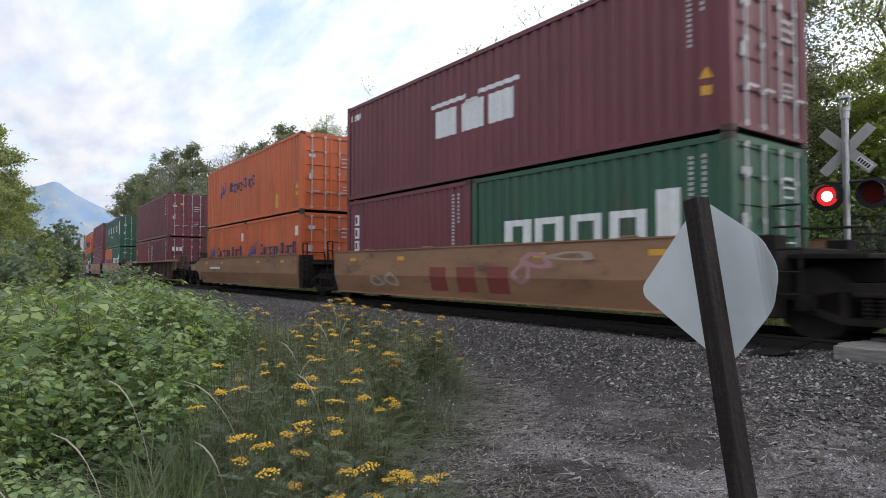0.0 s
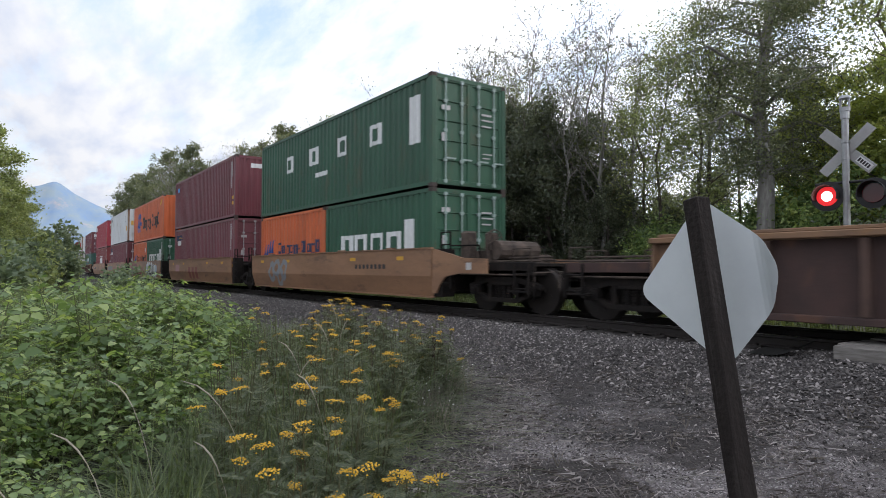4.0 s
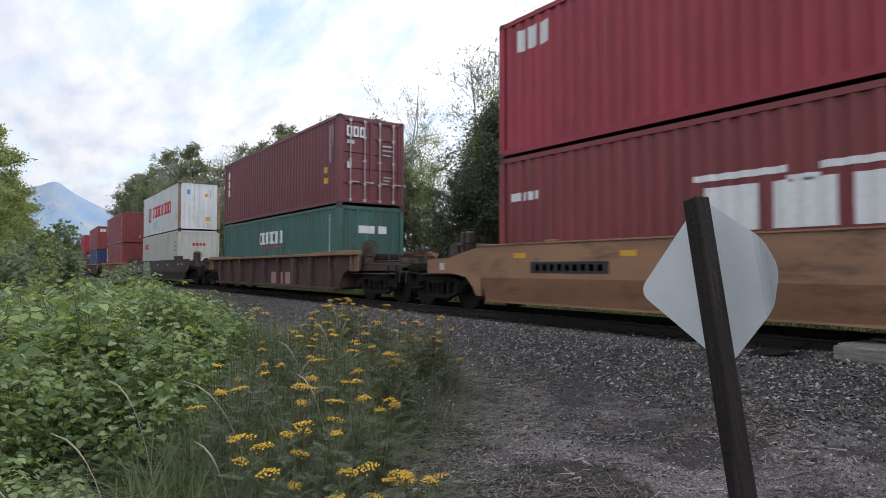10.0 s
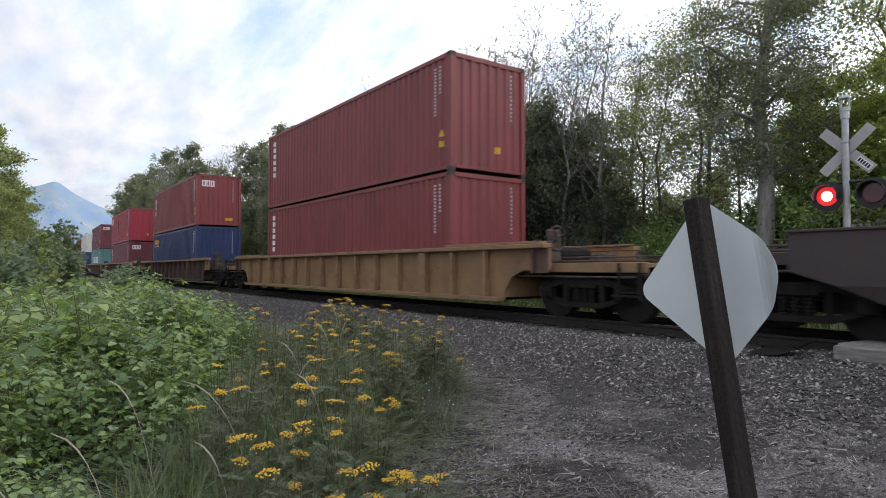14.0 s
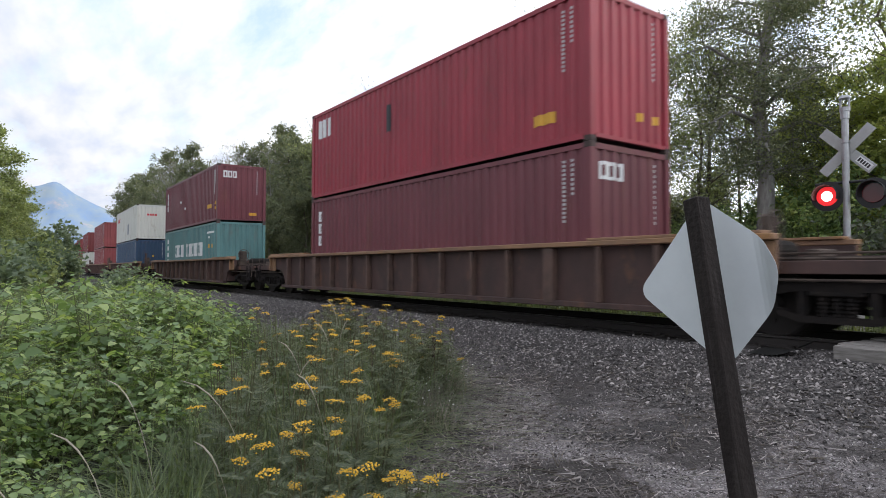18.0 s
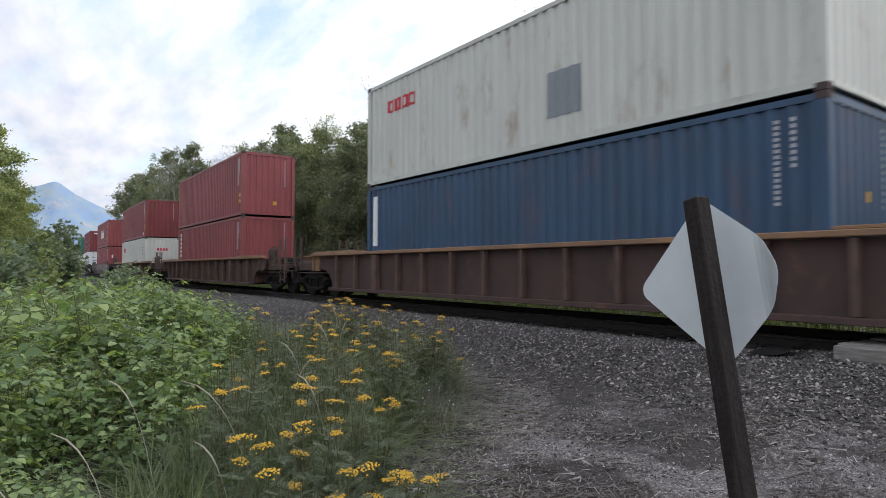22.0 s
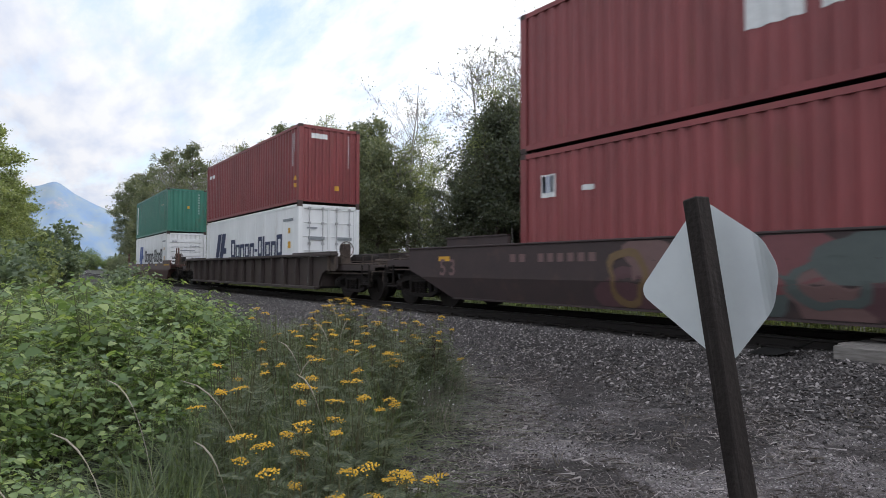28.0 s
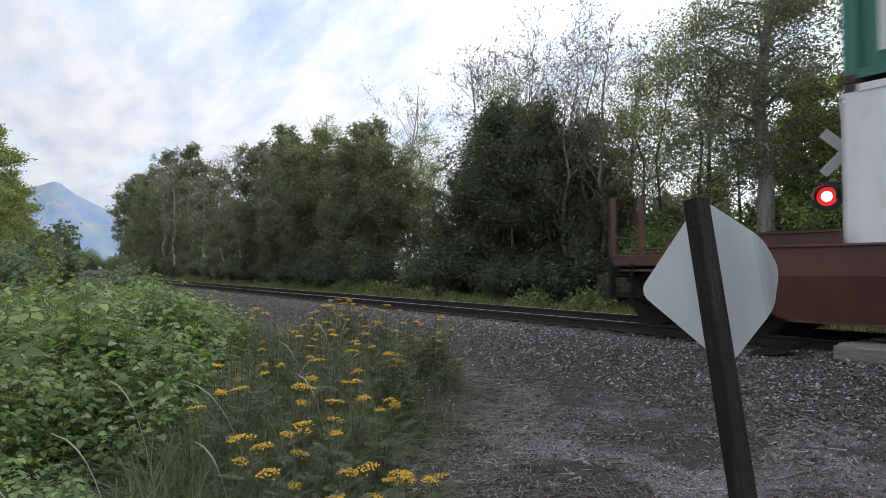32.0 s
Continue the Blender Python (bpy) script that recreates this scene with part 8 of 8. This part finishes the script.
def build_crossing():
    """Timber road crossing: planks beside and between the rails."""
    rng = random.Random(2)
    c = thing("crossing_deck", "weathered grey timber planks of the road crossing", "road crossing", kind="structure", at=(0.3, TRACK_Y, 0))
    x0, x1 = -3.45, 3.6
    for a, b, n in ((-1.86, -0.86, 4), (-0.66, 0.66, 5), (0.86, 1.86, 4)):
        w = (b - a) / n
        for k in range(n):
            e0, e1 = rng.uniform(-0.03, 0.03), rng.uniform(-0.03, 0.03)
            part("plank", boxes((x0 + e0, x1 + e1, a + w * k + 0.006, a + w * (k + 1) - 0.006, -0.20, -0.012 + rng.uniform(-0.006, 0.004)), bevel=0.012), GREY_WOOD, c)
    f = thing("rubber_flap", "curled dark rubber strip at the end of the crossing", "rubber strip", at=(-3.35, 8.05, -0.16))
    bm = bmesh.new()
    prev = None
    for k in range(9):
        x = -0.75 + 0.085 * k
        z = 0.16 * max(0, (k - 3) / 5) ** 2
        cur = (bm.verts.new((x, -0.16, z - 0.04)), bm.verts.new((x, 0.30, z)))
        if prev:
            bm.faces.new((prev[0], cur[0], cur[1], prev[1]))
        prev = cur
    bmesh.ops.solidify(bm, geom=bm.faces[:], thickness=0.018)
    part("strip", bm, DARK_GAP, f)
    p = thing("fallen_pole", "pale weathered pole lying in the weeds", "pole", at=(-19.4, 3.75, ground_at(-19.4, 3.75) + 0.10))
    bm = bmesh.new()
    rod(bm, (1.6, -0.35, 0.0), (-2.0, 0.65, 0.05), 0.035, 8)
    part("pole_body", bm, GREY_WOOD, p)


def build_mountain():
    """A mountain far behind everything; distance haze and slope light are painted into its colours."""
    rng = np.random.default_rng(9)
    xs = np.linspace(-900, 900, 181)
    ds = np.linspace(-420, 420, 41)
    prof = np.interp(xs, [-900, -560, -330, -120, -55, -20, 5, 30, 90, 180, 330, 520, 900], [180, 250, 330, 398, 416, 432, 440, 430, 384, 336, 270, 205, 120])
    vs, fs = [], []
    for i, x in enumerate(xs):
        for j, d in enumerate(ds):
            f = max(0.0, 1 - abs(d) / 420)
            z = prof[i] * f ** 0.8 + f * (1 - f) * (70 * math.sin(x * 0.013 + 1.5 * math.sin(d * 0.011)) + 34 * math.sin(x * 0.034 + d * 0.017 + 2) + 16 * math.sin(x * 0.08 - d * 0.04))
            vs.append((x, d, z - 12))
    n = len(ds)
    for i in range(len(xs) - 1):
        for j in range(n - 1):
            fs.append((i * n + j, (i + 1) * n + j, (i + 1) * n + j + 1, i * n + j + 1))
    me = raw_mesh("mountain", vs, fs, True)
    # blue stands in for haze; warm patches mix bare ground with painted sunlight
    m = surface("mountain_haze_paint", (0.19, 0.285, 0.44), rough=1.0, second=(0.30, 0.345, 0.33), amount=0.9, scale=0.009, bump=0.0, dirt=(0.44, 0.37, 0.36), dirt_amount=0.8, dirt_scale=0.010)
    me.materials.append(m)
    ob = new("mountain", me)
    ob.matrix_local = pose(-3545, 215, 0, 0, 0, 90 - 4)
    tagged(ob, "mountain with haze painted blue and bare, warm-lit patches", "mountain", kind="structure")


build_sign()
build_signal()
build_crossing()
build_mountain()


def motions():
    """The train rolls past; each car and each load follows the track."""
    times = [2.0 * k for k in range(17)]
    for ob, offset, z in MOVING:
        rows = []
        for t in times:
            x = offset + rolled(t)
            y, h = track(x)
            rows.append((t, pose(x, y, z, 0, 0, h)))
        walk(ob, rows)
    # wheels turn while they pass the crossing
    for ob, dx, offset in WHEELSETS:
        rows, a = [], 0.0
        prev = None
        for k in range(0, 961):
            t = k / FPS
            x = offset + rolled(t)
            if k in (0, 960) or -36 < x < 3:
                a = (x / WHEEL_R) if -36 < x < 3 else (-36 / WHEEL_R if x <= -36 else 3 / WHEEL_R)
                rows.append((t, Matrix.Translation((dx, 0, AXLE_Z)) @ Matrix.Rotation(a, 4, "Y")))
        walk(ob, rows)


motions()
